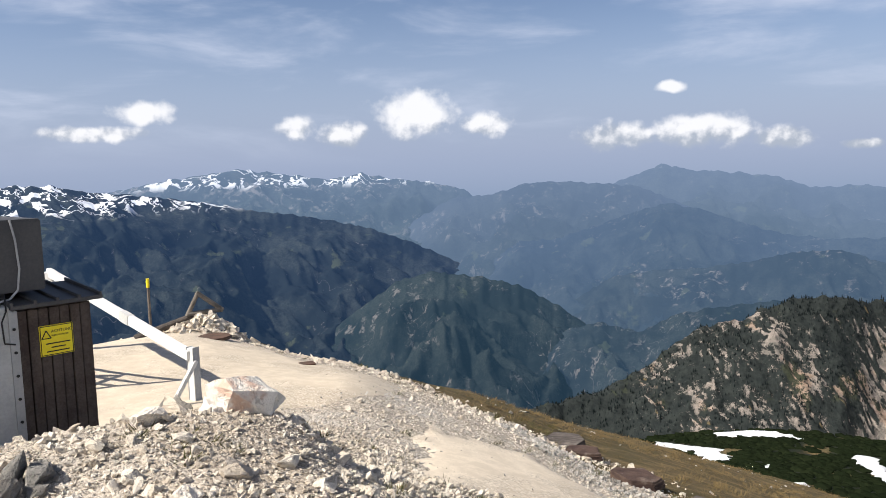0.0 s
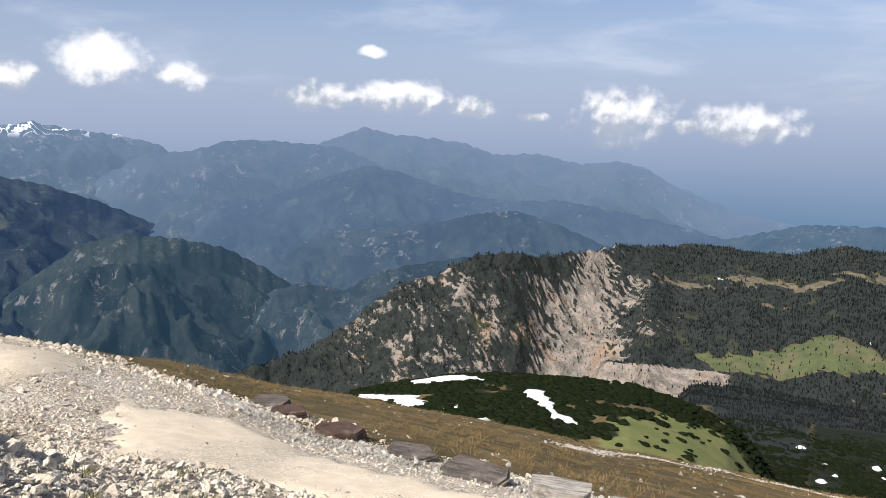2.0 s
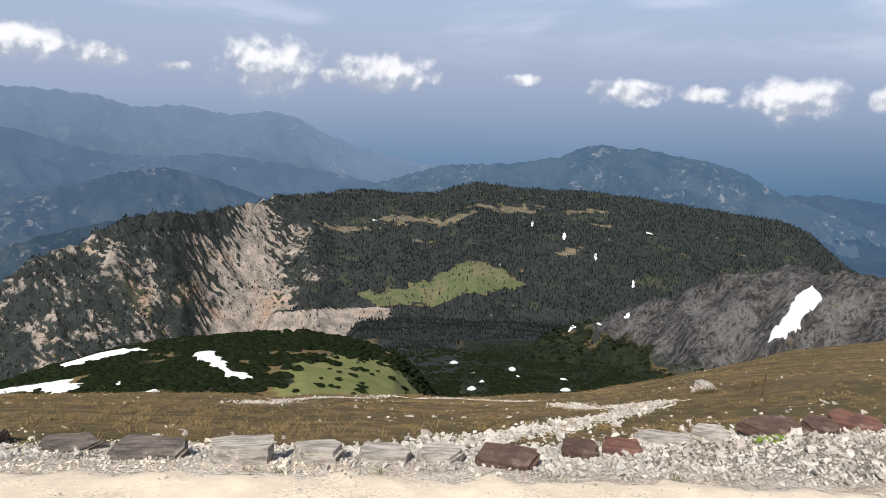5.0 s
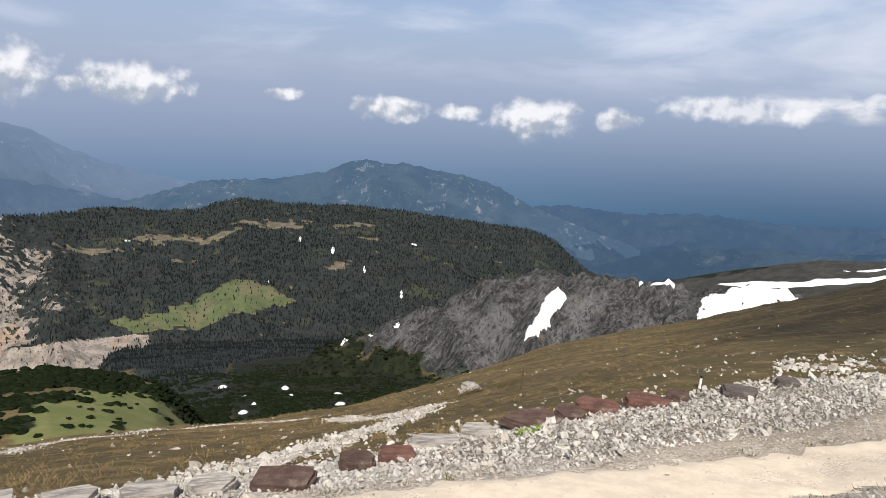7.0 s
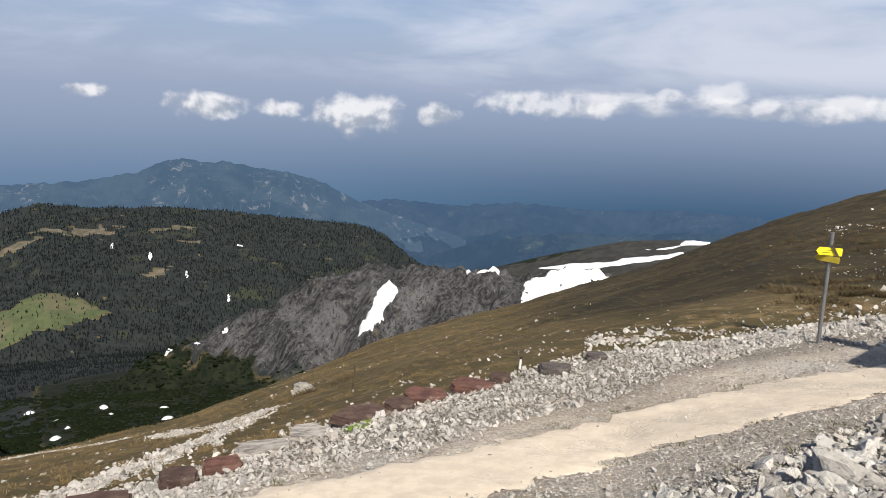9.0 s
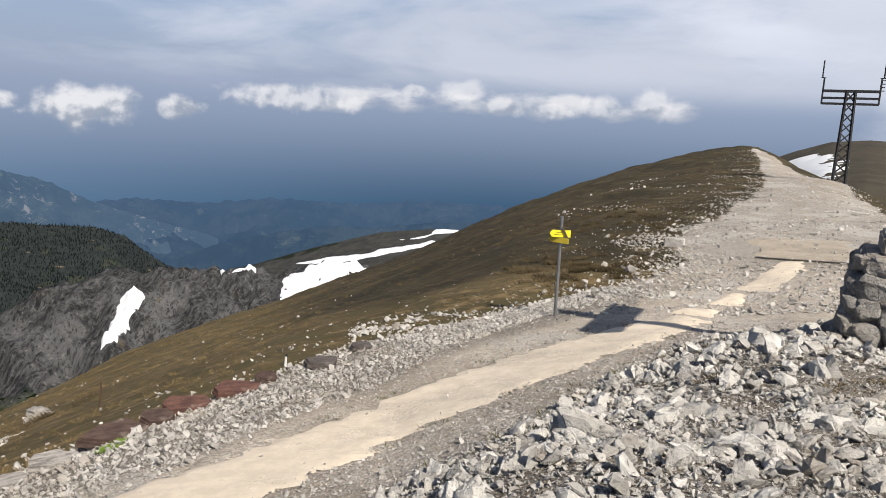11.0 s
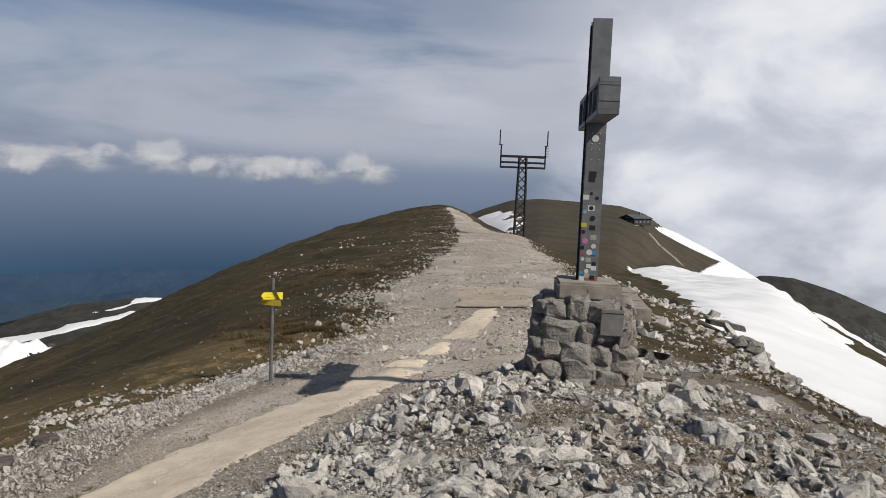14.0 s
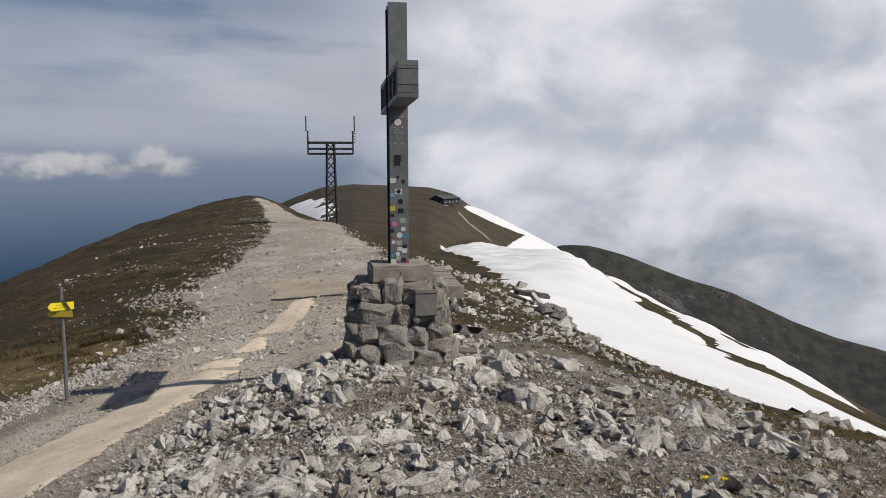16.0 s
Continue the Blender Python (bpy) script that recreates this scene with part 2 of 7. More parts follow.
slope(240, -58, -32, -22, -19, -17, -15, -15, -17, -20, -24, -28, -31, -33, -34, -34)
slope(300, -58, -33, -21, -18, -18, -15, -13, -14, -18, -23, -27, -30, -32, -33, -34)


def _table():
    az = np.array(sorted(STATIONS))
    raw = np.array([STATIONS[a] for a in az], float)
    lr = np.log(RADII)
    fine_r, fine_a = np.linspace(lr[0], lr[-1], 150), np.arange(-60, 300.5, 1.0)
    rows = np.array([np.interp(fine_r, lr, row) for row in raw])
    grid = np.array([np.interp(fine_a, az, rows[:, k]) for k in range(len(fine_r))]).T
    for n, axis in ((2, 0), (2, 1)):
        for _ in range(n):
            p = np.concatenate([grid.take([0], axis), grid, grid.take([-1], axis)], axis)
            m = grid.shape[axis]
            grid = 0.25 * p.take(range(m), axis) + 0.5 * p.take(range(1, m + 1), axis) + 0.25 * p.take(range(2, m + 2), axis)
    return grid, fine_r, fine_a


GRID, GRID_R, GRID_A = _table()


def near_height(az, r):
    i = np.clip((np.log(np.maximum(r, 1.0)) - GRID_R[0]) / (GRID_R[1] - GRID_R[0]), 0, len(GRID_R) - 1.001)
    j = np.clip(az - GRID_A[0], 0, len(GRID_A) - 1.001)
    a, b = i.astype(int), j.astype(int)
    u, v = i - a, j - b
    e = (GRID[b, a] * (1 - u) + GRID[b, a + 1] * u) * (1 - v) + (GRID[b + 1, a] * (1 - u) + GRID[b + 1, a + 1] * u) * v
    return EYE + np.tan(np.radians(e)) * np.maximum(r, 1.0)


def knots(az, pairs):
    p = np.array(pairs, float)
    return np.interp(az, p[:, 0], p[:, 1])


def ridge(az, r, crest, dist, front, back=0.5):
    """Height of a ridge whose crest shows at the given angles by bearing; front: rise towards it for each metre."""
    rc = knots(az, dist) if np.ndim(dist) else dist
    fr = knots(az, front) if np.ndim(front) else front
    beyond = np.maximum(np.maximum(crest[0][0] - az, az - crest[-1][0]), 0.0)
    top = EYE + rc * np.tan(np.radians(knots(az, crest))) - beyond * 0.06 * rc
    return top - np.where(r < rc, (rc - r) * fr, (r - rc) * back)


HUT_HILL = [(118, -9), (122, -3.2), (123, -2.4), (124.6, -1.7), (126.7, -0.95), (129, -0.7), (132, -0.8), (135, -1.0), (136.8, -1.5), (138.1, -2.4),
            (139.4, -2.9), (141.2, -3.75), (143, -4.7), (145, -5.75), (147, -7.6), (150, -12)]
FAR_FLANK = [(138, -12), (143, -6.8), (145.1, -5.5), (147.3, -5.5), (149.9, -6.1), (154, -7.5), (158, -8.8), (161.8, -10.4), (164.7, -11.3),
             (167.7, -11.9), (175, -13.5), (200, -20)]
SHOULDER = [(8, -26), (12.9, -20.3), (19.1, -19.2), (22.1, -18.8), (26.1, -18.6), (32.5, -18.5), (37.1, -18.6), (41.7, -19.5), (44.5, -20.4),
            (46.4, -21.9), (49, -25), (60, -35)]
CLIFF_HILL = [(2, -19), (8, -18), (13.1, -16), (15.2, -14.3), (17.3, -12.8), (20.2, -11.5), (23.6, -10), (26.2, -9.6), (29.7, -9.6), (32.4, -9.0),
              (36.8, -8.3), (40.4, -7.9), (43.5, -7.9), (47.8, -8.1), (51, -7.2), (54.1, -7.6), (59.9, -7.6), (65.6, -8.4), (69.6, -8.7),
              (73.2, -9.0), (75.4, -9.7), (76.8, -11), (79, -12.5), (84, -16)]
LOW_CLIFF = [(33, -20), (35, -17.3), (38, -16.9), (41.6, -17.2), (44.4, -18), (47, -20.5)]
SPUR = [(52, -24), (56.8, -19.3), (60.8, -17.8), (63.1, -16.7), (66.7, -15.3), (69.8, -13.4), (74.2, -12.3), (78.2, -12.4), (82.1, -12.5), (87, -12.2),
        (92, -12.2), (98, -12.6), (110, -14)]
PLATEAU = [(78, -14), (81, -12.7), (84.2, -12.1), (90.4, -10.4), (94.3, -9.4), (98.4, -9.0), (106, -9.5), (120, -11)]


def land(x, y, rough=True):
    """Height of the ground sheet."""
    r = np.hypot(x, y)
    az = np.degrees(np.arctan2(x, y))
    az = np.where(az < -60, az + 360, az)
    near = near_height(az, np.minimum(r, 330.0)) - np.maximum(r - 330, 0) * 0.65
    far = np.full_like(r, -1500.0)
    basin = -55 - 0.262 * r - 320 * (1 - smooth(33, 42, az)) - 260 * smooth(70, 84, az)
    n1 = ridged(x / 170, y / 170, 4, 3) if rough else 0.0
    n2 = ridged(x / 60, y / 60, 4, 9) if rough else 0.0
    n3 = fbm(x / 90, y / 90, 4, 5) if rough else 0.0
    n6 = ridged(x / 22, y / 22, 4, 19) if rough else 0.0
    strata = ridged((x + 1.1 * y) / 26, (x - y) / 240, 3, 15) - 1 if rough else 0.0
    far = np.maximum(far, basin + 5 * n3)
    far = np.maximum(far, ridge(az, r, SHOULDER, 330.0, -0.17, 0.9) + 1.2 * n3)
    hill_r = [(2, 950), (20, 1080), (28, 1140), (34, 1300), (40, 1480), (84, 1480)]
    hill_s = [(2, 0.75), (30, 0.9), (35, 0.55), (38, 0.24), (50, 0.21), (84, 0.25)]
    far = np.maximum(far, ridge(az, r, CLIFF_HILL, hill_r, hill_s) + 9 * (n1 - 1.0) * (1 - 0.6 * smooth(33, 42, az)) + (5.5 - 3.5 * smooth(34, 42, az)) * (n2 - 0.5) + 2.2 * (n6 - 0.8) * (1 - smooth(34, 40, az)))
    far = np.maximum(far, ridge(az, r, LOW_CLIFF, 1020.0, 1.3, 0.1) + 3 * (n2 - 1))
    far = np.maximum(far, ridge(az, r, SPUR, 520.0, 0.5, 0.35) + 7.0 * (n2 - 1) + 4.5 * (n6 - 1) + 1.2 * strata)
    far = np.maximum(far, ridge(az, r, PLATEAU, 800.0, 0.10) + 1.0 * n3)
    far = np.maximum(far, ridge(az, r, HUT_HILL, 450.0, 0.036) + 0.4 * n3)
    far = np.maximum(far, ridge(az, r, FAR_FLANK, 720.0, 0.45) + 1.5 * n3)
    far = np.where(r < 70, -999, far)
    if rough:
        near = near + np.minimum(0.004 * r, 0.5) * fbm(x / 6, y / 6, 3, 11) * smooth(4, 30, r) + 0.010 * fbm(x / 0.6, y / 0.6, 3, 13)
    return np.maximum(np.maximum(near, far), -1500.0)

# ---- materials ----
def material(name):
    m = bpy.data.materials.new(name)
    m.use_nodes = True
    n = Net(m.node_tree)
    n.bsdf = n.node("ShaderNodeBsdfPrincipled")
    n.tree.links.new(n.bsdf.outputs[0], n.node("ShaderNodeOutputMaterial").inputs[0])
    n.pos = n.node("ShaderNodeNewGeometry").outputs["Position"]
    n.local = n.node("ShaderNodeTexCoord").outputs["Object"]
    n.mat = m
    return n


def finish(n, color, rough=0.9, bump=None, strength=0.3, dist=0.02, metal=0.0, spec=0.3):
    n.put(n.bsdf.inputs["Base Color"], color)
    n.put(n.bsdf.inputs["Roughness"], rough)
    n.bsdf.inputs["Metallic"].default_value = metal
    n.bsdf.inputs["Specular IOR Level"].default_value = spec
    if bump is not None:
        b = n.node("ShaderNodeBump")
        b.inputs["Strength"].default_value, b.inputs["Distance"].default_value = strength, dist
        n.put(b.inputs["Height"], bump)
        n.tree.links.new(b.outputs[0], n.bsdf.inputs["Normal"])
    return n.mat


def plain(name, a, b, scale=3.0, rough=0.7, metal=0.0, fine=40.0, strength=0.2, dist=0.004, spec=0.3):
    """A surface that varies between two colours at two scales."""
    n = material(name)
    big, small = n.noise(n.local, scale, 5), n.noise(n.local, fine, 3)
    f = n.math("ADD", n.math("MULTIPLY", big, 0.65), n.math("MULTIPLY", small, 0.35))
    return finish(n, n.mix(n.step(f, 0.35, 0.65), a, b), rough, small, strength, dist, metal, spec)


def stone(name, a, b, c, scale=2.0, stain=None, pale=0.35, vary=1.0):
    """Broken limestone: pale faces, darker veins and pits, own tint for each piece."""
    n = material(name)
    a, b, c = (rgb(*(0.74 * v for v in q[:3])) for q in (a, b, c))
    rnd = n.node("ShaderNodeNewGeometry").outputs["Random Per Island"]
    big, small, vein = n.noise(n.pos, scale, 6, 0.6), n.noise(n.pos, scale * 6, 6, 0.7), n.noise(n.pos, scale * 4, 6, 0.65, 1.0)
    pits = n.noise(n.pos, scale * 22, 5, 0.8)
    col = n.mix(n.step(big, 0.35, 0.65), a, b)
    col = n.mix(n.step(vein, 0.57, 0.66, 0, 0.7), col, c)
    col = n.mix(n.step(small, 0.45, 0.70, 0, pale), col, rgb(0.63, 0.60, 0.555))
    col = n.mix(n.step(pits, 0.58, 0.68, 0, 0.35), col, c)
    if stain:
        col = n.mix(n.step(n.noise(n.pos, scale * 1.3, 5, 0.6), 0.55, 0.64, 0, 0.55), col, stain)
    col = n.mix(n.step(rnd, 0.25, 1.0, 0.0, 0.55 * vary), col, n.mix(0.75, a, c))
    col = n.mix(n.math("MULTIPLY", n.step(n.noise(n.pos, 0.8, 3), 0.5, 0.68, 0, 0.4), rnd), col, rgb(0.30, 0.235, 0.165))
    return finish(n, col, 0.9, n.math("ADD", vein, n.math("MULTIPLY", small, 0.8)), 1.0, 0.045)


def zone(n, name):
    a = n.node("ShaderNodeAttribute", attribute_name=name)
    s = n.node("ShaderNodeSeparateColor")
    n.tree.links.new(a.outputs["Color"], s.inputs[0])
    return s.outputs


def ground_material():
    n = material("ground")
    za, zb, zc = zone(n, "zone_a"), zone(n, "zone_b"), zone(n, "zone_c")
    n1, n2, n3 = n.noise(n.pos, 0.16, 6, 0.62), n.noise(n.pos, 1.3, 5, 0.65), n.noise(n.pos, 14, 4, 0.7)
    mid, fine = n.noise(n.pos, 0.02, 7, 0.62), n.noise(n.pos, 0.09, 6, 0.65)
    # dry alpine turf
    grass = n.mix(n.step(n1, 0.38, 0.62), rgb(0.142, 0.103, 0.050), rgb(0.084, 0.066, 0.030))
    grass = n.mix(n.step(n2, 0.5, 0.62), grass, rgb(0.202, 0.143, 0.070))
    grass = n.mix(n.step(n3, 0.45, 0.75, 0, 0.6), grass, rgb(0.047, 0.034, 0.014))
    clump = n.noise(n.pos, 1.7, 6, 0.75, 0.8)
    grass = n.mix(n.step(clump, 0.50, 0.60, 0, 0.65), grass, rgb(0.053, 0.045, 0.018))
    grass = n.mix(n.step(clump, 0.36, 0.45, 0.6, 0), grass, rgb(0.232, 0.162, 0.076))
    grass = n.mix(n.step(n.noise(n.pos, 0.42, 7, 0.72, 0.6), 0.50, 0.60, 0, 0.75), grass, rgb(0.082, 0.068, 0.029))
    # darker heath; the grazing sun on the ridge flank is put into this colour too
    heath = n.mix(n.step(n1, 0.38, 0.62), rgb(0.062, 0.047, 0.023), rgb(0.032, 0.027, 0.014))
    heath = n.mix(n.step(n2, 0.55, 0.72), heath, rgb(0.105, 0.078, 0.042))
    patch = n.noise(n.pos, 0.36, 8, 0.75, 0.8)
    heath = n.mix(n.step(patch, 0.52, 0.60, 0, 0.8), heath, rgb(0.026, 0.022, 0.011))
    heath = n.mix(n.step(patch, 0.36, 0.45, 0.7, 0), heath, rgb(0.125, 0.100, 0.052))
    heath = n.mix(n.step(n3, 0.48, 0.72, 0, 0.6), heath, rgb(0.024, 0.019, 0.010))
    heath = n.mix(n.step(zc[1], 0.75, 0.95, 0, 1.0), heath, n.mix(n.step(n.vec("LENGTH", n.pos), 430.0, 620.0), n.mix(n.step(fine, 0.4, 0.6), rgb(0.043, 0.037, 0.026), rgb(0.062, 0.052, 0.036)), n.mix(n.step(fine, 0.4, 0.6), rgb(0.028, 0.029, 0.027), rgb(0.048, 0.047, 0.041))))
    grass = n.mix(n.step(n.math("ADD", zc[1], n.math("MULTIPLY_ADD", n1, 0.6, -0.3)), 0.3, 0.7), grass, heath)
    # crushed limestone
    vor = n.node("ShaderNodeTexVoronoi")
    n.put(vor.inputs["Vector"], n.pos)
    vor.inputs["Scale"].default_value = 26
    chip = n.node("ShaderNodeSeparateColor")
    n.tree.links.new(vor.outputs["Color"], chip.inputs[0])
    grit = n.node("ShaderNodeTexVoronoi")
    n.put(grit.inputs["Vector"], n.pos)
    grit.inputs["Scale"].default_value = 75
    bit = n.node("ShaderNodeSeparateColor")
    n.tree.links.new(grit.outputs["Color"], bit.inputs[0])
    gravel = n.mix(chip.outputs[0], rgb(0.31, 0.268, 0.217), rgb(0.60, 0.53, 0.44))
    gravel = n.mix(n.step(n2, 0.4, 0.7, 0, 0.6), gravel, rgb(0.33, 0.268, 0.202))
    gravel = n.mix(n.step(n3, 0.5, 0.72, 0, 0.55), gravel, rgb(0.18, 0.16, 0.135))
    gravel = n.mix(n.step(zc[1], 0.25, 0.7, 0, 0.75), gravel, n.mix(bit.outputs[2], rgb(0.125, 0.114, 0.098), rgb(0.37, 0.342, 0.305)))
    worn = n.noise(n.pos, 0.28, 6, 0.62, 0.5)
    gravel = n.mix(n.step(worn, 0.50, 0.62, 0, 0.6), gravel, rgb(0.225, 0.185, 0.14))
    gravel = n.mix(n.step(worn, 0.36, 0.46, 0.55, 0), gravel, rgb(0.47, 0.445, 0.41))
    # shade in the gaps between packed stones, painted as darker ground
    gap_shade = n.node("ShaderNodeAttribute", attribute_name="zone_a").outputs["Alpha"]
    gravel = n.mix(n.math("MULTIPLY", gap_shade, 0.8), gravel, rgb(0.105, 0.092, 0.076))
    # earth between the blocks, darkened further to paint shade in the crevices
    rubble = n.mix(chip.outputs[1], rgb(0.06, 0.051, 0.042), rgb(0.20, 0.178, 0.152))
    rubble = n.mix(n.step(n2, 0.44, 0.60, 0, 0.8), rubble, rgb(0.135, 0.108, 0.075))
    gravel = n.mix(n.step(bit.outputs[0], 0.55, 0.95, 0, 0.6), gravel, rgb(0.53, 0.486, 0.423))
    gravel = n.mix(n.step(bit.outputs[1], 0.7, 0.95, 0, 0.5), gravel, rgb(0.14, 0.122, 0.104))
    rubble = n.mix(n.step(bit.outputs[0], 0.55, 0.95, 0, 0.7), rubble, rgb(0.34, 0.312, 0.27))
    rubble = n.mix(n.step(bit.outputs[1], 0.65, 0.95, 0, 0.6), rubble, rgb(0.08, 0.07, 0.06))
    # woods, seen from afar: bluish haze is put into their base colour
    wood = n.mix(n.step(fine, 0.35, 0.65), rgb(0.014, 0.018, 0.018), rgb(0.026, 0.031, 0.029))
    wood = n.mix(n.step(mid, 0.58, 0.66, 0, 0.6), wood, rgb(0.050, 0.056, 0.030))
    # pale cliffs with ochre streaks and ledges of pine
    sep = n.node("ShaderNodeSeparateXYZ")
    n.put(sep.inputs[0], n.pos)
    comb = n.node("ShaderNodeCombineXYZ")
    n.put(comb.inputs[0], n.math("MULTIPLY", sep.outputs[0], 1.0))
    n.put(comb.inputs[1], n.math("MULTIPLY", sep.outputs[1], 1.0))
    n.put(comb.inputs[2], n.math("MULTIPLY", sep.outputs[2], 0.8))
    streak = n.noise(comb.outputs[0], 0.06, 7, 0.7)
    rock = n.mix(n.step(streak, 0.38, 0.62), rgb(0.15, 0.137, 0.122), rgb(0.29, 0.25, 0.217))
    rock = n.mix(n.step(mid, 0.52, 0.64, 0, 0.7), rock, rgb(0.30, 0.205, 0.145))
    rock = n.mix(n.step(n.noise(n.pos, 0.3, 7, 0.75), 0.54, 0.62, 0, 0.6), rock, rgb(0.075, 0.078, 0.066))
    meadow = n.mix(n.step(fine, 0.38, 0.62), rgb(0.120, 0.138, 0.046), rgb(0.165, 0.165, 0.066))
    distant = n.step(n.vec("LENGTH", n.pos), 500.0, 800.0)
    meadow = n.mix(n.math("MULTIPLY", distant, 0.85), meadow, n.mix(n.step(n.noise(n.pos, 0.05, 7, 0.7), 0.42, 0.58), rgb(0.064, 0.080, 0.040), rgb(0.042, 0.056, 0.030)))
    meadow = n.mix(n.math("MULTIPLY", n.step(mid, 0.50, 0.6, 0, 0.45), distant), meadow, rgb(0.13, 0.105, 0.07))
    pine = n.mix(n.step(n1, 0.4, 0.6), rgb(0.006, 0.009, 0.005), rgb(0.013, 0.017, 0.008))

    def edge(mask, wave, soft=0.12, much=0.8):
        return n.step(n.math("ADD", mask, n.math("MULTIPLY_ADD", wave, much, -0.5 * much)), 0.5 - soft, 0.5 + soft)

    col = n.mix(edge(zb[1], fine), grass, meadow)
    dry = n.mix(n.step(fine, 0.35, 0.65), rgb(0.066, 0.062, 0.043), rgb(0.135, 0.115, 0.085))
    col = n.mix(edge(zc[2], n.noise(n.pos, 0.05, 8, 0.75), 0.2, 1.4), col, dry)
    col = n.mix(edge(zb[2], n.noise(n.pos, 0.11, 5, 0.6)), col, pine)
    col = n.mix(edge(za[2], fine), col, wood)
    col = n.mix(edge(zb[0], n.noise(comb.outputs[0], 0.22, 9, 0.82), 0.10, 2.6), col, rock)
    lay = n.node("ShaderNodeCombineXYZ")
    n.put(lay.inputs[0], n.math("MULTIPLY", n.math("ADD", sep.outputs[0], n.math("MULTIPLY", sep.outputs[1], 1.1)), 0.9))
    n.put(lay.inputs[1], n.math("MULTIPLY", n.math("SUBTRACT", sep.outputs[0], sep.outputs[1]), 0.09))
    layer = n.math("ADD", n.math("MULTIPLY", n.noise(lay.outputs[0], 0.34, 8, 0.7), 0.55), n.math("MULTIPLY", n.noise(n.vec("MULTIPLY", n.pos, (1.0, 1.0, 0.5)), 0.30, 9, 0.78), 0.45))
    slate = n.mix(n.step(layer, 0.44, 0.56), rgb(0.022, 0.022, 0.023), rgb(0.082, 0.081, 0.082))
    slate = n.mix(n.step(fine, 0.57, 0.66, 0, 0.45), slate, rgb(0.050, 0.044, 0.033))
    slate = n.mix(n.step(n.noise(n.vec("MULTIPLY", n.pos, (1.0, 1.0, 0.3)), 0.035, 6, 0.6), 0.50, 0.62, 0, 0.6), slate, rgb(0.128, 0.127, 0.128))
    crack = n.noise(n.vec("MULTIPLY", n.pos, (1.0, 1.0, 0.4)), 0.42, 9, 0.78, 0.3)
    slate = n.mix(n.step(crack, 0.53, 0.58, 0, 0.85), slate, rgb(0.014, 0.014, 0.015))
    slate = n.mix(n.step(crack, 0.38, 0.44, 0.8, 0), slate, rgb(0.165, 0.160, 0.152))
    col = n.mix(edge(zc[0], streak, 0.10), col, slate)
    col = n.mix(edge(za[1], n2), col, rubble)
    col = n.mix(edge(za[0], n2), col, gravel)
    pebbles = n.math("MULTIPLY", n.math("ADD", n.math("MULTIPLY", vor.outputs["Distance"], -0.018), n.math("MULTIPLY", grit.outputs["Distance"], -0.008)), n.math("MAXIMUM", za[0], za[1]))
    high = n.math("ADD", n.math("MULTIPLY_ADD", n3, 0.04, pebbles), n.math("ADD", n.math("MULTIPLY", n2, 0.12), n.math("MULTIPLY", fine, n.math("MULTIPLY", n.math("ADD", n.math("MULTIPLY", zc[0], 0.4), n.math("ADD", za[2], zb[0])), 6.0))))
    high = n.math("ADD", high, n.math("MULTIPLY", n.math("ADD", n.math("MULTIPLY", crack, -2.2), n.math("MULTIPLY", layer, 3.0)), zc[0]))
    return finish(n, col, 0.95, high, 0.8, 1.0, spec=0.15)


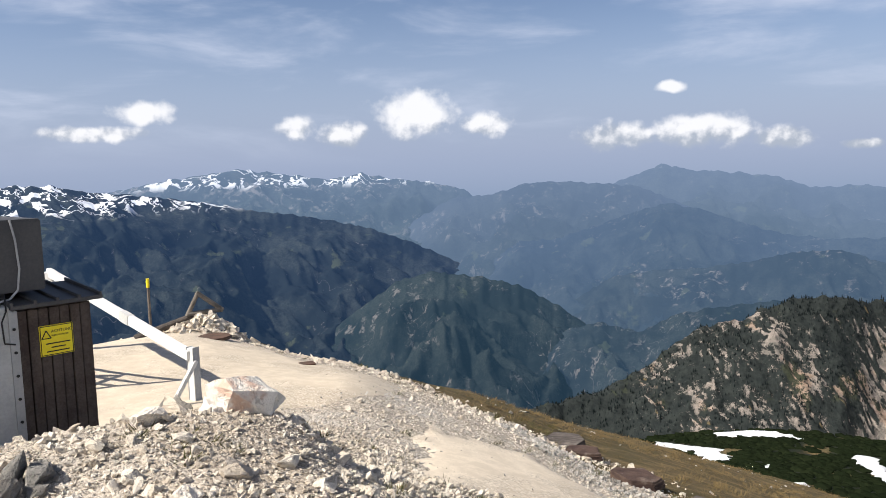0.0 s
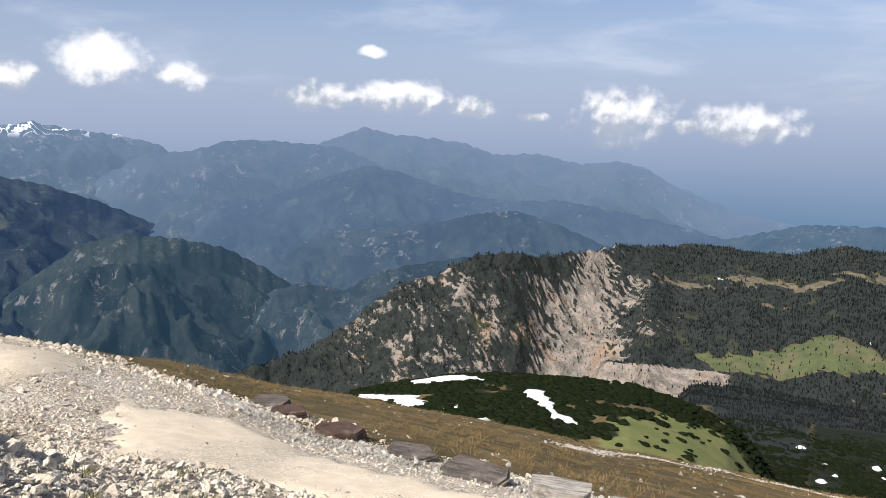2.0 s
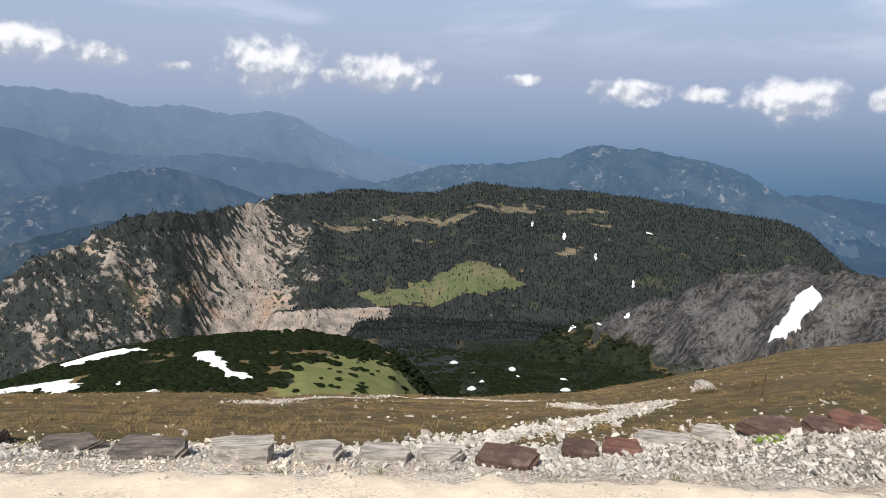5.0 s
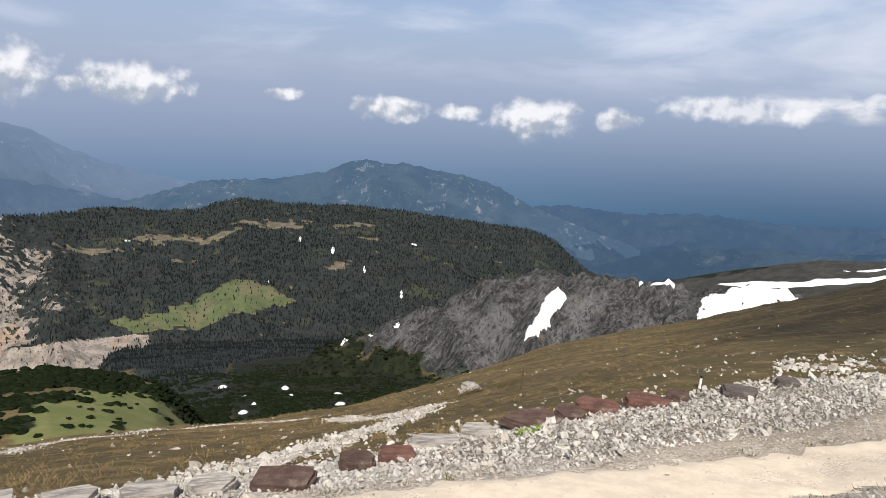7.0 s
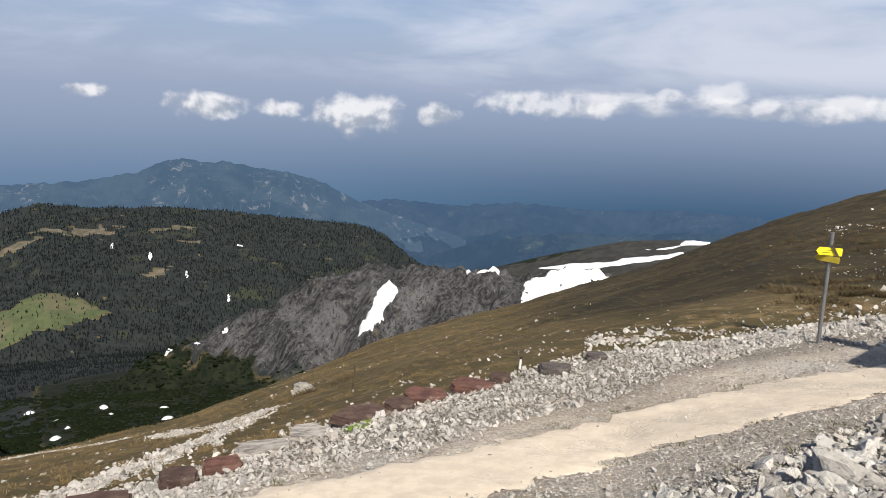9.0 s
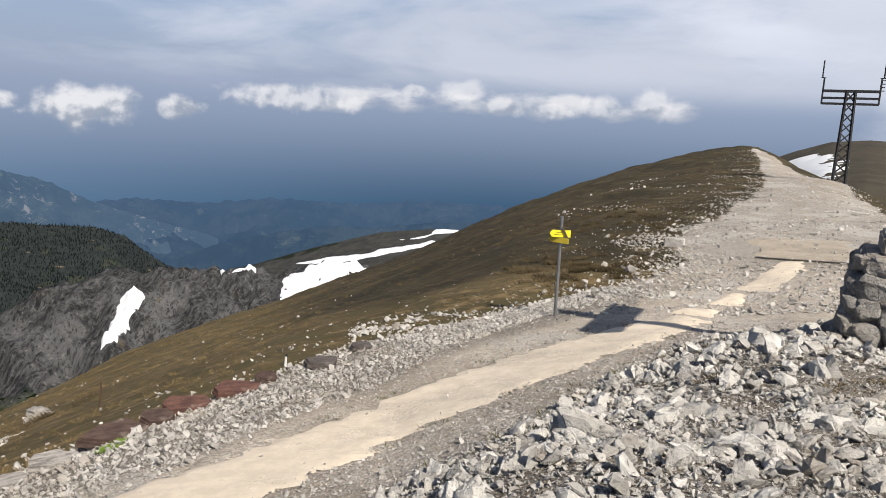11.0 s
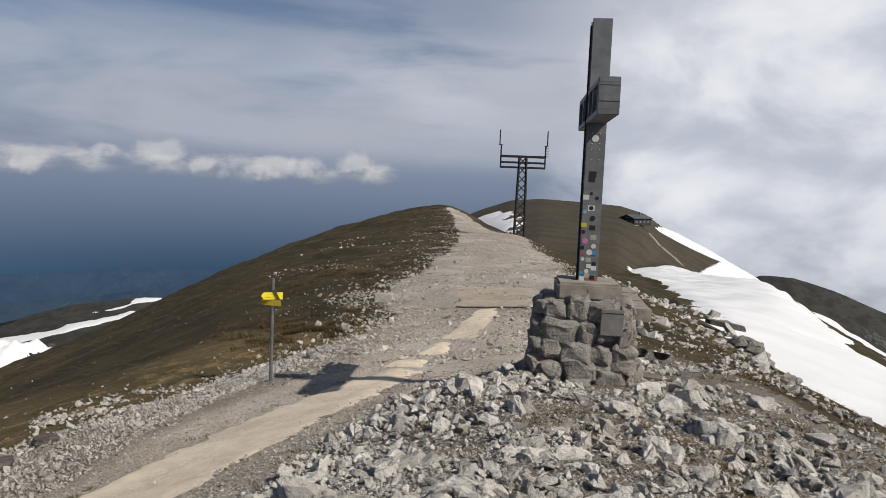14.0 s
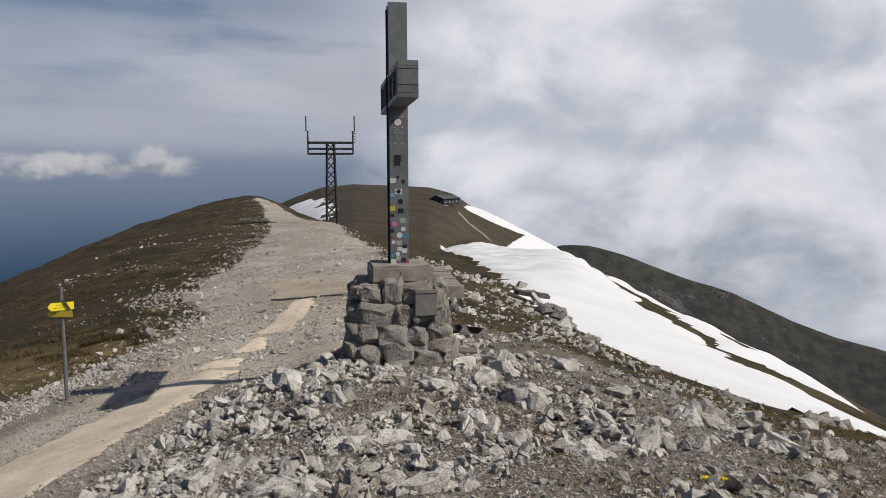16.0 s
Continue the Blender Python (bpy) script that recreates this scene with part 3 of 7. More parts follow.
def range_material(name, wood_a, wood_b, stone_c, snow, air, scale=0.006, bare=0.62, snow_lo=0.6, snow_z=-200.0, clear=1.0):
    """Woods, screes, clearings and late snow of a far range; haze is painted as a blue glow, thicker the further it
    lies.
    """
    n = material(name)
    sep = n.node("ShaderNodeSeparateXYZ")
    n.put(sep.inputs[0], n.pos)
    tall = n.vec("MULTIPLY", n.pos, (1.0, 1.0, 0.35))
    n1, n2, n3 = n.noise(n.pos, scale, 8, 0.68), n.noise(tall, scale * 5.5, 8, 0.75, 0.4), n.noise(n.pos, scale * 0.8, 5, 0.6)
    col = n.mix(n.step(n1, 0.42, 0.58), wood_a, wood_b)
    trees = n.noise(n.pos, scale * 30, 3, 0.7)
    col = n.mix(n.step(trees, 0.42, 0.62, 0, 0.55), col, wood_a)
    # clearings, pastures and thin tracks
    col = n.mix(n.math("MULTIPLY", n.step(n.noise(n.pos, scale * 2.1, 5, 0.6), 0.63, 0.68), 0.6), col, rgb(0.062, 0.072, 0.044))
    track = n.math("ABSOLUTE", n.math("SUBTRACT", n.noise(n.pos, scale * 0.9, 3, 0.5, 0.6), 0.5))
    col = n.mix(n.math("MULTIPLY", n.step(track, 0.0008, 0.0022, 0.5, 0.0), n.step(n3, 0.5, 0.6)), col, stone_c)
    # screes and broken rock in steep gullies
    col = n.mix(n.math("MULTIPLY", n.step(n2, bare - 0.02, bare + 0.05), n.step(n3, 0.46, 0.60)), col, stone_c)
    if snow:
        line = n.math("ABSOLUTE", n.math("SUBTRACT", n.noise(tall, scale * 1.7, 4, 0.5, 0.8), 0.5))
        flakes = n.math("MAXIMUM", n.step(n.noise(n.vec("MULTIPLY", n.pos, (1.0, 1.0, 0.25)), scale * 2.4, 5, 0.6, 0.5), snow_lo, snow_lo + 0.025), n.step(line, 0.005, 0.014, 1.0, 0.0))
        col = n.mix(n.math("MULTIPLY", flakes, n.step(sep.outputs[2], snow_z, snow_z + 45)), col, rgb(0.8, 0.82, 0.85))
    # haze is put into the colours: base dimmed, blue emission stronger towards the crest
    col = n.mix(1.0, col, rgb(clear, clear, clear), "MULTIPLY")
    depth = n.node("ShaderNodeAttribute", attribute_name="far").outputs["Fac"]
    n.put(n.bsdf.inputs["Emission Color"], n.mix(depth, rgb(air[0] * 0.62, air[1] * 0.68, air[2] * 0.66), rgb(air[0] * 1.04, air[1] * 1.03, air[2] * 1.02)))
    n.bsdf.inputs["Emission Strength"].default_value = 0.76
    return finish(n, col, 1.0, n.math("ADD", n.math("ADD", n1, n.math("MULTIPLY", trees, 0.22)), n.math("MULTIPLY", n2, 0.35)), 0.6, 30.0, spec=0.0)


GROUND = ground_material()


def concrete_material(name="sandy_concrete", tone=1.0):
    """Sandy, worn concrete with stains, embedded grit and thin cracks."""
    n = material(name)
    big, mid, small = n.noise(n.pos, 0.7, 5, 0.6), n.noise(n.pos, 4.0, 6, 0.65), n.noise(n.pos, 60, 3, 0.7)
    vor = n.node("ShaderNodeTexVoronoi")
    n.put(vor.inputs["Vector"], n.pos)
    vor.inputs["Scale"].default_value = 55
    bit = n.node("ShaderNodeSeparateColor")
    n.tree.links.new(vor.outputs["Color"], bit.inputs[0])
    col = n.mix(n.step(mid, 0.35, 0.65), rgb(0.53, 0.458, 0.362), rgb(0.635, 0.555, 0.442))
    col = n.mix(n.step(big, 0.46, 0.66, 0, 0.55), col, rgb(0.355, 0.302, 0.238))
    worn = n.step(n.math("ADD", big, n.math("MULTIPLY_ADD", mid, 0.5, -0.25)), 0.44, 0.60)
    col = n.mix(n.math("MULTIPLY", n.step(bit.outputs[0], 0.55, 0.95, 0, 0.75), worn), col, rgb(0.30, 0.26, 0.21))
    col = n.mix(n.math("MULTIPLY", n.step(bit.outputs[1], 0.6, 0.95, 0, 0.6), worn), col, rgb(0.74, 0.67, 0.56))
    col = n.mix(n.step(small, 0.55, 0.7, 0, 0.35), col, rgb(0.34, 0.29, 0.225))
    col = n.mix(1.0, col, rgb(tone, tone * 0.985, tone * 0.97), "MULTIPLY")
    return finish(n, col, 0.95, n.math("ADD", n.math("MULTIPLY", vor.outputs["Distance"], n.math("MULTIPLY", worn, -0.8)), n.math("ADD", n.math("MULTIPLY", small, 0.3), mid)), 0.35, 0.012)


CONCRETE = concrete_material(tone=1.06)
# the path's concrete toned down: light on the terrace is put into its colour
CONCRETE_DIMMED = concrete_material("terrace_concrete_dimmed", 0.92)
STONE_PALE = stone("pale_limestone", rgb(0.74, 0.705, 0.65), rgb(0.46, 0.432, 0.39), rgb(0.10, 0.088, 0.074), 2.0, None, 0.3)
# beige limestone of the mound, brightened to stand in for sun on its faces
STONE_WARM = stone("warm_limestone", rgb(0.98, 0.88, 0.745), rgb(0.80, 0.70, 0.565), rgb(0.25, 0.20, 0.15), 2.2, None, 0.4, vary=0.7)
STONE_GREY = stone("grey_limestone", rgb(0.90, 0.865, 0.80), rgb(0.57, 0.54, 0.485), rgb(0.052, 0.047, 0.042), 3.0, None, 0.45)
STONE_OCHRE = stone("ochre_boulder_stone", rgb(1.0, 0.93, 0.83), rgb(0.90, 0.81, 0.70), rgb(0.40, 0.35, 0.30), 1.6, rgb(0.46, 0.20, 0.10), vary=0.15)
SNOW = plain("old_snow", rgb(0.66, 0.675, 0.69), rgb(0.72, 0.73, 0.74), 0.3, 0.6, 0, 6, 0.5, 0.05)
STONE_SET = stone("dark_walling_stone", rgb(0.496, 0.468, 0.424), rgb(0.296, 0.276, 0.248), rgb(0.080, 0.074, 0.066), 4.0, None, 0.3)
CAST = plain("cast_concrete", rgb(0.17, 0.15, 0.125), rgb(0.30, 0.268, 0.228), 4, 0.9, 0, 60, 0.3, 0.004)
STEEL = plain("galvanised_steel", rgb(0.125, 0.13, 0.13), rgb(0.185, 0.19, 0.19), 5, 0.5, 0.35, 60, 0.1, 0.002)
STEEL_DARK = plain("weathered_dark_steel", rgb(0.020, 0.020, 0.022), rgb(0.038, 0.036, 0.035), 5, 0.6, 0.3)
WHITE_PAINT = plain("white_paint", rgb(0.55, 0.55, 0.535), rgb(0.66, 0.65, 0.63), 3, 0.5, 0, 40, 0.05)
YELLOW = plain("yellow_paint", rgb(0.74, 0.60, 0.02), rgb(0.80, 0.66, 0.03), 6, 0.5, 0, 60, 0.05)
BLACK = plain("black_paint", rgb(0.012, 0.012, 0.012), rgb(0.02, 0.02, 0.02), 6, 0.5, 0, 60, 0.05)
GREY_PANEL = plain("dark_grey_sheet", rgb(0.055, 0.055, 0.058), rgb(0.08, 0.08, 0.08), 2, 0.6, 0.2, 40, 0.05)
PLANK = plain("grey_brown_boards", rgb(0.05, 0.036, 0.03), rgb(0.095, 0.075, 0.062), 5, 0.85, 0, 50, 0.4, 0.004)
TIMBER = plain("weathered_timber", rgb(0.085, 0.072, 0.06), rgb(0.16, 0.14, 0.12), 5, 0.9, 0, 50, 0.4, 0.004)
RENDER_WHITE = plain("grey_white_render", rgb(0.34, 0.345, 0.34), rgb(0.44, 0.44, 0.43), 2, 0.9, 0, 40, 0.2)

# ---- helpers for meshes ----
def mesh_of(name, verts, faces, mats, smooth_faces=False, index=None):
    me = bpy.data.meshes.new(name)
    verts, faces = np.asarray(verts, np.float32), np.asarray(faces, np.int32)
    n, k = faces.shape
    me.vertices.add(len(verts))
    me.vertices.foreach_set("co", verts.ravel())
    me.loops.add(n * k)
    me.loops.foreach_set("vertex_index", faces.ravel())
    me.polygons.add(n)
    me.polygons.foreach_set("loop_start", np.arange(0, n * k, k, dtype=np.int32))
    me.polygons.foreach_set("loop_total", np.full(n, k, np.int32))
    me.polygons.foreach_set("use_smooth", np.full(n, smooth_faces))
    if index is not None:
        me.polygons.foreach_set("material_index", index.astype(np.int32))
    for m in mats if isinstance(mats, (list, tuple)) else [mats]:
        me.materials.append(m)
    me.update(calc_edges=True)
    return me


def grid_faces(rows, cols):
    i = np.arange(rows - 1)[:, None] * cols + np.arange(cols - 1)[None, :]
    return np.stack([i, i + 1, i + cols + 1, i + cols], -1).reshape(-1, 4)


def inside(poly, x, y):
    """Signed distance to a closed outline in plan: positive within."""
    p = np.asarray(poly, float)
    q = np.roll(p, -1, 0)
    best, odd = np.full(x.shape, 1e9), np.zeros(x.shape, bool)
    for (ax, ay), (bx, by) in zip(p, q):
        dx, dy = bx - ax, by - ay
        t = np.clip(((x - ax) * dx + (y - ay) * dy) / (dx * dx + dy * dy + 1e-12), 0, 1)
        best = np.minimum(best, np.hypot(x - ax - t * dx, y - ay - t * dy))
        cut = (ay > y) != (by > y)
        odd ^= cut & (x < ax + (y - ay) / (dy if dy else 1e-12) * dx)
    return np.where(odd, best, -best)


# ---- the plan of the summit ----
GRAVEL = [(-9, 19), (-6, 18.5), (-3.5, 14.8), (-1.0, 12.6), (0.8, 11.2), (2.0, 9.0), (4.4, 7.0), (6.3, 5.4), (8.4, 4.3), (10.9, 2.6), (12.5, 1.0),
          (14, -0.5), (15, -2.1), (16.4, -4.3), (17.6, -6.5), (19.0, -8.9), (21.6, -11.4), (25.5, -12.5), (30, -16.0), (35, -20.5), (52, -33.5), (66, -42), (84, -53), (110, -67.6), (124, -76),
          (122, -77), (108, -69.8), (82, -56), (58, -45), (40, -34), (26, -24), (17.5, -17), (13.5, -13), (11.8, -9.2), (11.2, -7.2), (10.2, -5.4), (8.3, -3.4),
          (6.6, -1.8), (5.6, -0.4), (5.0, 1.5), (4.0, 3.6), (2.2, 5.4), (0.4, 6.6), (-1.8, 7.7), (-4.5, 6.6), (-9, 6.5)]


def zones(x, y, z):
    """How much of gravel, rubble, wood, rock, meadow and mountain pine there is at each place."""
    r = np.hypot(x, y)
    az = np.degrees(np.arctan2(x, y))
    az = np.where(az < -60, az + 360, az)
    el = np.degrees(np.arctan2(z - EYE, r))
    gravel, rubble, wood, rock, meadow, pine = (np.zeros_like(r) for _ in range(6))
    close = r < 160
    gravel[close] = smooth(-0.8, 0.8, inside(GRAVEL, x[close], y[close])) * (1 - smooth(18, 30, r[close]) * (0.18 - 0.5 * fbm(x[close] / 5, y[close] / 5, 3, 25)).clip(0, 0.4))
    rubble = smooth(-1.5, 1.5, knots(az, [(-60, 14), (-34, 12), (-20, 20), (0, 12), (20, 7), (95, 7), (110, 12), (122, 14), (130, 17), (140, 16), (146, 13), (152, 11.5), (160, 10.5), (168, 10.5), (240, 16), (300, 14)]) - r)
    gravel = np.maximum(gravel, 0.8 * (1 - smooth(14, 24, az)) * smooth(-58, -44, az) * (1 - smooth(8, 10, r)))
    gravel = np.maximum(gravel, 0.8 * (1 - smooth(1.2, 2.6, r + fbm(x / 1.1, y / 1.1, 3, 27))))
    n4 = fbm(x / 45, y / 45, 4, 31)
    n5 = fbm(x / 18, y / 18, 4, 33)

    def span(v, lo, hi, soft):
        return smooth(lo - soft, lo + soft, v) * (1 - smooth(hi - soft, hi + soft, v))

    hill = span(r, 640, 9000, 30) * span(az, -90, 80, 1)
    wood = np.maximum(hill, span(az, 43, 70, 2) * span(r, 330, 720, 20)) * 0.95
    # broken face of the near hill: bare on its steep side, wooded ribs to the valley side
    up = np.clip((el + 18.8) / 9.2, 0, 1)
    rib = fbm((az - 0.9 * el) * 3.4, (az + el) * 1.1, 6, 35, 0.75)
    crag = fbm(az * 5.0, el * 4.6, 5, 37, 0.75)
    inner = np.minimum(az - (29.0 + 3.4 * up), 36.6 - 1.6 * up - az) + 0.7 * rib + 1.5 * crag
    rock = hill * (0.95 * smooth(-0.6, 1.2, inner) + (0.24 + 0.28 * rib + 0.40 * crag + 0.45 * fbm(az * 0.45, el * 0.5, 2, 39)) * span(az, 14, 40, 2.5) * (1 - smooth(0.86, 0.97, up)))
    rock = rock * (1 - span(az, 37.0, 47, 0.5) * span(el, -17.6, -15.0, 0.3))
    rock = np.maximum(rock, hill * 0.95 * span(az, 35.5, 44.2, 0.5) * (el < -17.0) * smooth(930, 950, r) * (1 - smooth(1018, 1024, r)))
    fell = span(az, 57, 116, 2) * span(r, 385, 640, 12)
    fell_rock = fell * (0.92 + 0.35 * n4 + 0.3 * n5)
    fell_rock = np.maximum(fell_rock, span(az, 143, 200, 2) * span(r, 480, 900, 20) * (0.15 + 0.4 * n4 + 0.4 * n5))
    foot = smooth(-1.5, 1.5, knots(az, [(50, -14), (57, -17.0), (60, -17.9), (63, -18.6), (67, -20.2), (72, -21.8), (80, -26)]) + 1.4 * n5 + 0.8 * n4 - el) * span(az, 50, 76, 2) * span(r, 330, 660, 12)
    fell_rock = fell_rock * (1 - foot)
    wood = wood * (1 - foot)
    glade = inside([(715, 790), (748, 756), (806, 738), (838, 738), (880, 680), (872, 620), (800, 632), (755, 690), (700, 750)], x, y)
    meadow = hill * smooth(-16, 10, glade + 14 * n5)
    dry = np.zeros_like(r)
    for cx, cy, w, h in ((960, 930, 70, 22), (1100, 800, 50, 26), (1060, 850, 30, 14), (840, 985, 55, 14), (1000, 850, 45, 12), (1180, 690, 50, 10), (1010, 620, 26, 10), (900, 860, 30, 9), (1150, 640, 22, 9)):
        spot = np.exp(-(((x - cx) * 0.74 + (y - cy) * -0.67) / w) ** 2 - (((x - cx) * 0.67 + (y - cy) * 0.74) / h) ** 2)
        dry = np.maximum(dry, hill * smooth(0.30, 0.75, spot + 0.6 * n5) * 0.8)
    wood = wood * (1 - smooth(0.3, 0.6, meadow)) * (1 - 0.8 * smooth(0.3, 0.6, dry))
    bush = span(az, 4, 52, 2) * span(r, 150, 520, 10)
    turf = inside([(110, 160), (130, 190), (152, 206), (182, 222), (212, 222), (220, 190), (170, 130), (140, 120)], x, y)
    pine = bush * (0.80 + 0.55 * n5 - 0.85 * smooth(-12, 12, turf + 10 * n4))
    meadow = np.maximum(meadow, bush * smooth(-14, 10, turf + 8 * n5) * 0.9)
    pine = np.maximum(pine, span(az, 54, 70, 2) * span(r, 330, 455 , 10) * (0.85 + 0.4 * n5))
    pine = np.maximum(pine, foot)
    pine = np.maximum(pine, span(az, 80, 92, 2) * span(r, 780, 860, 10) * (0.6 + 0.4 * n5))
    # belt of packed stones, where the ground colour carries the gaps' shade
    outer = smooth(-0.6, 0.6, r - knots(az, [(30, 7.4), (60, 7.6), (80, 8.4), (95, 11.2), (110, 15.7), (124, 22)])) * smooth(30, 44, az) * (1 - smooth(112, 124, az)) * (1 - smooth(16, 24, r))
    return (gravel, rubble, wood, outer), (rock, meadow, pine), (fell_rock, np.maximum.reduce([smooth(72, 98, az) * smooth(13, 30, r), smooth(72, 84, az) * smooth(300, 420, r), smooth(124, 136, az) * smooth(8, 11, r)]) * (1 - smooth(200, 230, az)) * (0.72 + 0.28 * smooth(120, 260, r)), dry)


def put_zone(me, name, parts):
    c = np.ones((len(me.vertices), 4), np.float32)
    for k, v in enumerate(parts):
        c[:, k] = np.clip(v, 0, 1)
    me.attributes.new(name, "FLOAT_COLOR", "POINT").data.foreach_set("color", c.ravel())


def build_ground():
    az = np.concatenate([np.arange(-38, 172, 0.29), np.arange(172, 322.1, 2.0)])
    r = np.concatenate([[0.002, 0.6], np.exp(np.linspace(math.log(1.5), math.log(385), 300)), np.arange(389, 640, 4.0), np.arange(640, 864, 9.0), np.arange(866, 1500, 5.0), [1520, 1560, 1620, 1750], [2400, 3400, 4900]])
    a = np.radians(az)
    x, y = r[:, None] * np.sin(a)[None], r[:, None] * np.cos(a)[None]
    z = land(x, y)
    verts = np.stack([x, y, z], -1).reshape(-1, 3)
    me = mesh_of("ground", verts, grid_faces(len(r), len(az))[:, ::-1], GROUND, True)
    for name, parts in zip(("zone_a", "zone_b", "zone_c"), zones(verts[:, 0], verts[:, 1], verts[:, 2])):
        put_zone(me, name, parts)
    tagged(new("ground", me), "mountain ground of dry turf, gravel, rubble, woods and pale cliffs", "ground", kind="structure")


build_ground()


def far_range(label, crest, dist, front, mat, seed, rough=26.0, size=230.0, depth=900.0):
    """One range of hills beyond the valley, from its foot over the crest and down behind."""
    az = np.arange(crest[0][0], crest[-1][0] + 0.01, 0.16 if rough > 10 else 0.35)
    away = np.concatenate([np.linspace(-depth, 0, 110), np.linspace(9, 120, 7)])
    a = np.radians(az)[None]
    rr = dist + away[:, None] + 0 * a
    x, y = rr * np.sin(a), rr * np.cos(a)
    sway = smooth(0, 260, -away)[:, None]
    bent = az[None] + sway * 2.6 * fbm(x / 420, y / 420, 3, seed + 1)
    line = knots(bent, crest) + (0.14 if rough > 10 else 0.05) * fbm(az * 1.3, az * 0 + seed, 3, seed)[None] * (1 - sway)
    top = EYE + dist * np.tan(np.radians(line))
    down = -away[:, None]
    wx, wy = x + 70 * fbm(x / 260, y / 260, 3, seed + 2), y + 70 * fbm(x / 260, y / 260, 3, seed + 3)
    spur = ridged(wx / (1.7 * size), wy / (1.7 * size), 2, seed) - 0.8
    side = ridged(wx / (0.62 * size), wy / (0.62 * size), 5, seed + 7) - 0.9
    gully = ridged(wx / 60, wy / 60, 4, seed + 9) - 0.9
    fall = np.where(down > 0, down * front, -down * 0.8)
    z = top - fall + rough * (1.7 * spur + 0.9 * side) * smooth(0, 320, np.abs(down) + 12) + min(5.0, rough * 0.18) * gully * smooth(0, 100, down + 30)
    me = mesh_of("backdrop", np.stack([x, y, z], -1).reshape(-1, 3), grid_faces(len(away), len(az))[:, ::-1], mat, True)
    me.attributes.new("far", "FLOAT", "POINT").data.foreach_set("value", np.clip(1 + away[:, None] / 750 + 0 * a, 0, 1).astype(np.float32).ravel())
    tagged(new("backdrop", me), label, "mountains", kind="structure")


R = range_material
WOOD_A, WOOD_B, BARE = rgb(0.011, 0.015, 0.017), rgb(0.030, 0.036, 0.035), rgb(0.145, 0.135, 0.13)
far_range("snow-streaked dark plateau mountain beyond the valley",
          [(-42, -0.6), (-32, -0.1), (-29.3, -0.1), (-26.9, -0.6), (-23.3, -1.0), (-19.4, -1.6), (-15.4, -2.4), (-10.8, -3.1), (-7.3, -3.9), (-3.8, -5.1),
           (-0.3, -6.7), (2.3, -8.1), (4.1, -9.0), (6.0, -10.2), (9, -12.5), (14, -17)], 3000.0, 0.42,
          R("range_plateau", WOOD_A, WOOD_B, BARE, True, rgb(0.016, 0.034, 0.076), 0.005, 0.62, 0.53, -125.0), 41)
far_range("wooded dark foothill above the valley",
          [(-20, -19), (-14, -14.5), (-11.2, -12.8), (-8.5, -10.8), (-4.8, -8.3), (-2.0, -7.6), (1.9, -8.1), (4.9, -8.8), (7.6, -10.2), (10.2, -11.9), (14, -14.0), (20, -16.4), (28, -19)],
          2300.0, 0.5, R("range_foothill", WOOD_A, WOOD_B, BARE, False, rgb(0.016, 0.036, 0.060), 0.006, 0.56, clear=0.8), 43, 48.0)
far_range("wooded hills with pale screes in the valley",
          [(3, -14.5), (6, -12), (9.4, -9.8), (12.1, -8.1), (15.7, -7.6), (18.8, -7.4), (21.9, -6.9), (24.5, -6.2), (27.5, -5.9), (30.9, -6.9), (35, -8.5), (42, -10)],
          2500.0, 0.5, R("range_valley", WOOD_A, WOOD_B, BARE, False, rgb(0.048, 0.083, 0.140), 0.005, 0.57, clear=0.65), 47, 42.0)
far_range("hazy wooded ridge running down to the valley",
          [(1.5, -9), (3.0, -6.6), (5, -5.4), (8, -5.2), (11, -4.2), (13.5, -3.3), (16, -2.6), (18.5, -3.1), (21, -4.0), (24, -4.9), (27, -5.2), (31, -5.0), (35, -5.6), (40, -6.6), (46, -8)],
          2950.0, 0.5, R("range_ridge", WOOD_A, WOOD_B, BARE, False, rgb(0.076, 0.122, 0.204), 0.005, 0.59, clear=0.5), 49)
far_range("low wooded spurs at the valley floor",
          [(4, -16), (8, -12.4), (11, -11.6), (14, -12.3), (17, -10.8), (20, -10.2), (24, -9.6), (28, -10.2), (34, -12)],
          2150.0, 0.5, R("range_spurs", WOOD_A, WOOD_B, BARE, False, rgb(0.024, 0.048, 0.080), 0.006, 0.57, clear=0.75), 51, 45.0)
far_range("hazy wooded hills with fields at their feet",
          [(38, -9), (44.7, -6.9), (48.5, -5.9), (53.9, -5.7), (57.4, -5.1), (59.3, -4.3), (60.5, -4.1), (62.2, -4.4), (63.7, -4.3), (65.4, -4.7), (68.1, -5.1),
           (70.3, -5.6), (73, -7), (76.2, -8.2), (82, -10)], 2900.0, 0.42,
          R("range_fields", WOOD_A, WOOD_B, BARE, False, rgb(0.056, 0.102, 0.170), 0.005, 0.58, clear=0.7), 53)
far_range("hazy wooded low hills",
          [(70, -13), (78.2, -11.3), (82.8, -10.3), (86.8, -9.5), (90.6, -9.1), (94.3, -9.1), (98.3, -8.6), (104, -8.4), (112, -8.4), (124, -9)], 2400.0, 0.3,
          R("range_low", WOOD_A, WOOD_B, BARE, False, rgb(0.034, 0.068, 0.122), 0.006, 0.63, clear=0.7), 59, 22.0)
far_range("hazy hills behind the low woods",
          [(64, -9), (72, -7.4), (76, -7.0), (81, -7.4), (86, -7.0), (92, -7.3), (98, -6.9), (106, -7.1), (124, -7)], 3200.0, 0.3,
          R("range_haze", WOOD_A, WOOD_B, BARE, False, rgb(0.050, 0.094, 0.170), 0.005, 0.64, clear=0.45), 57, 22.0)
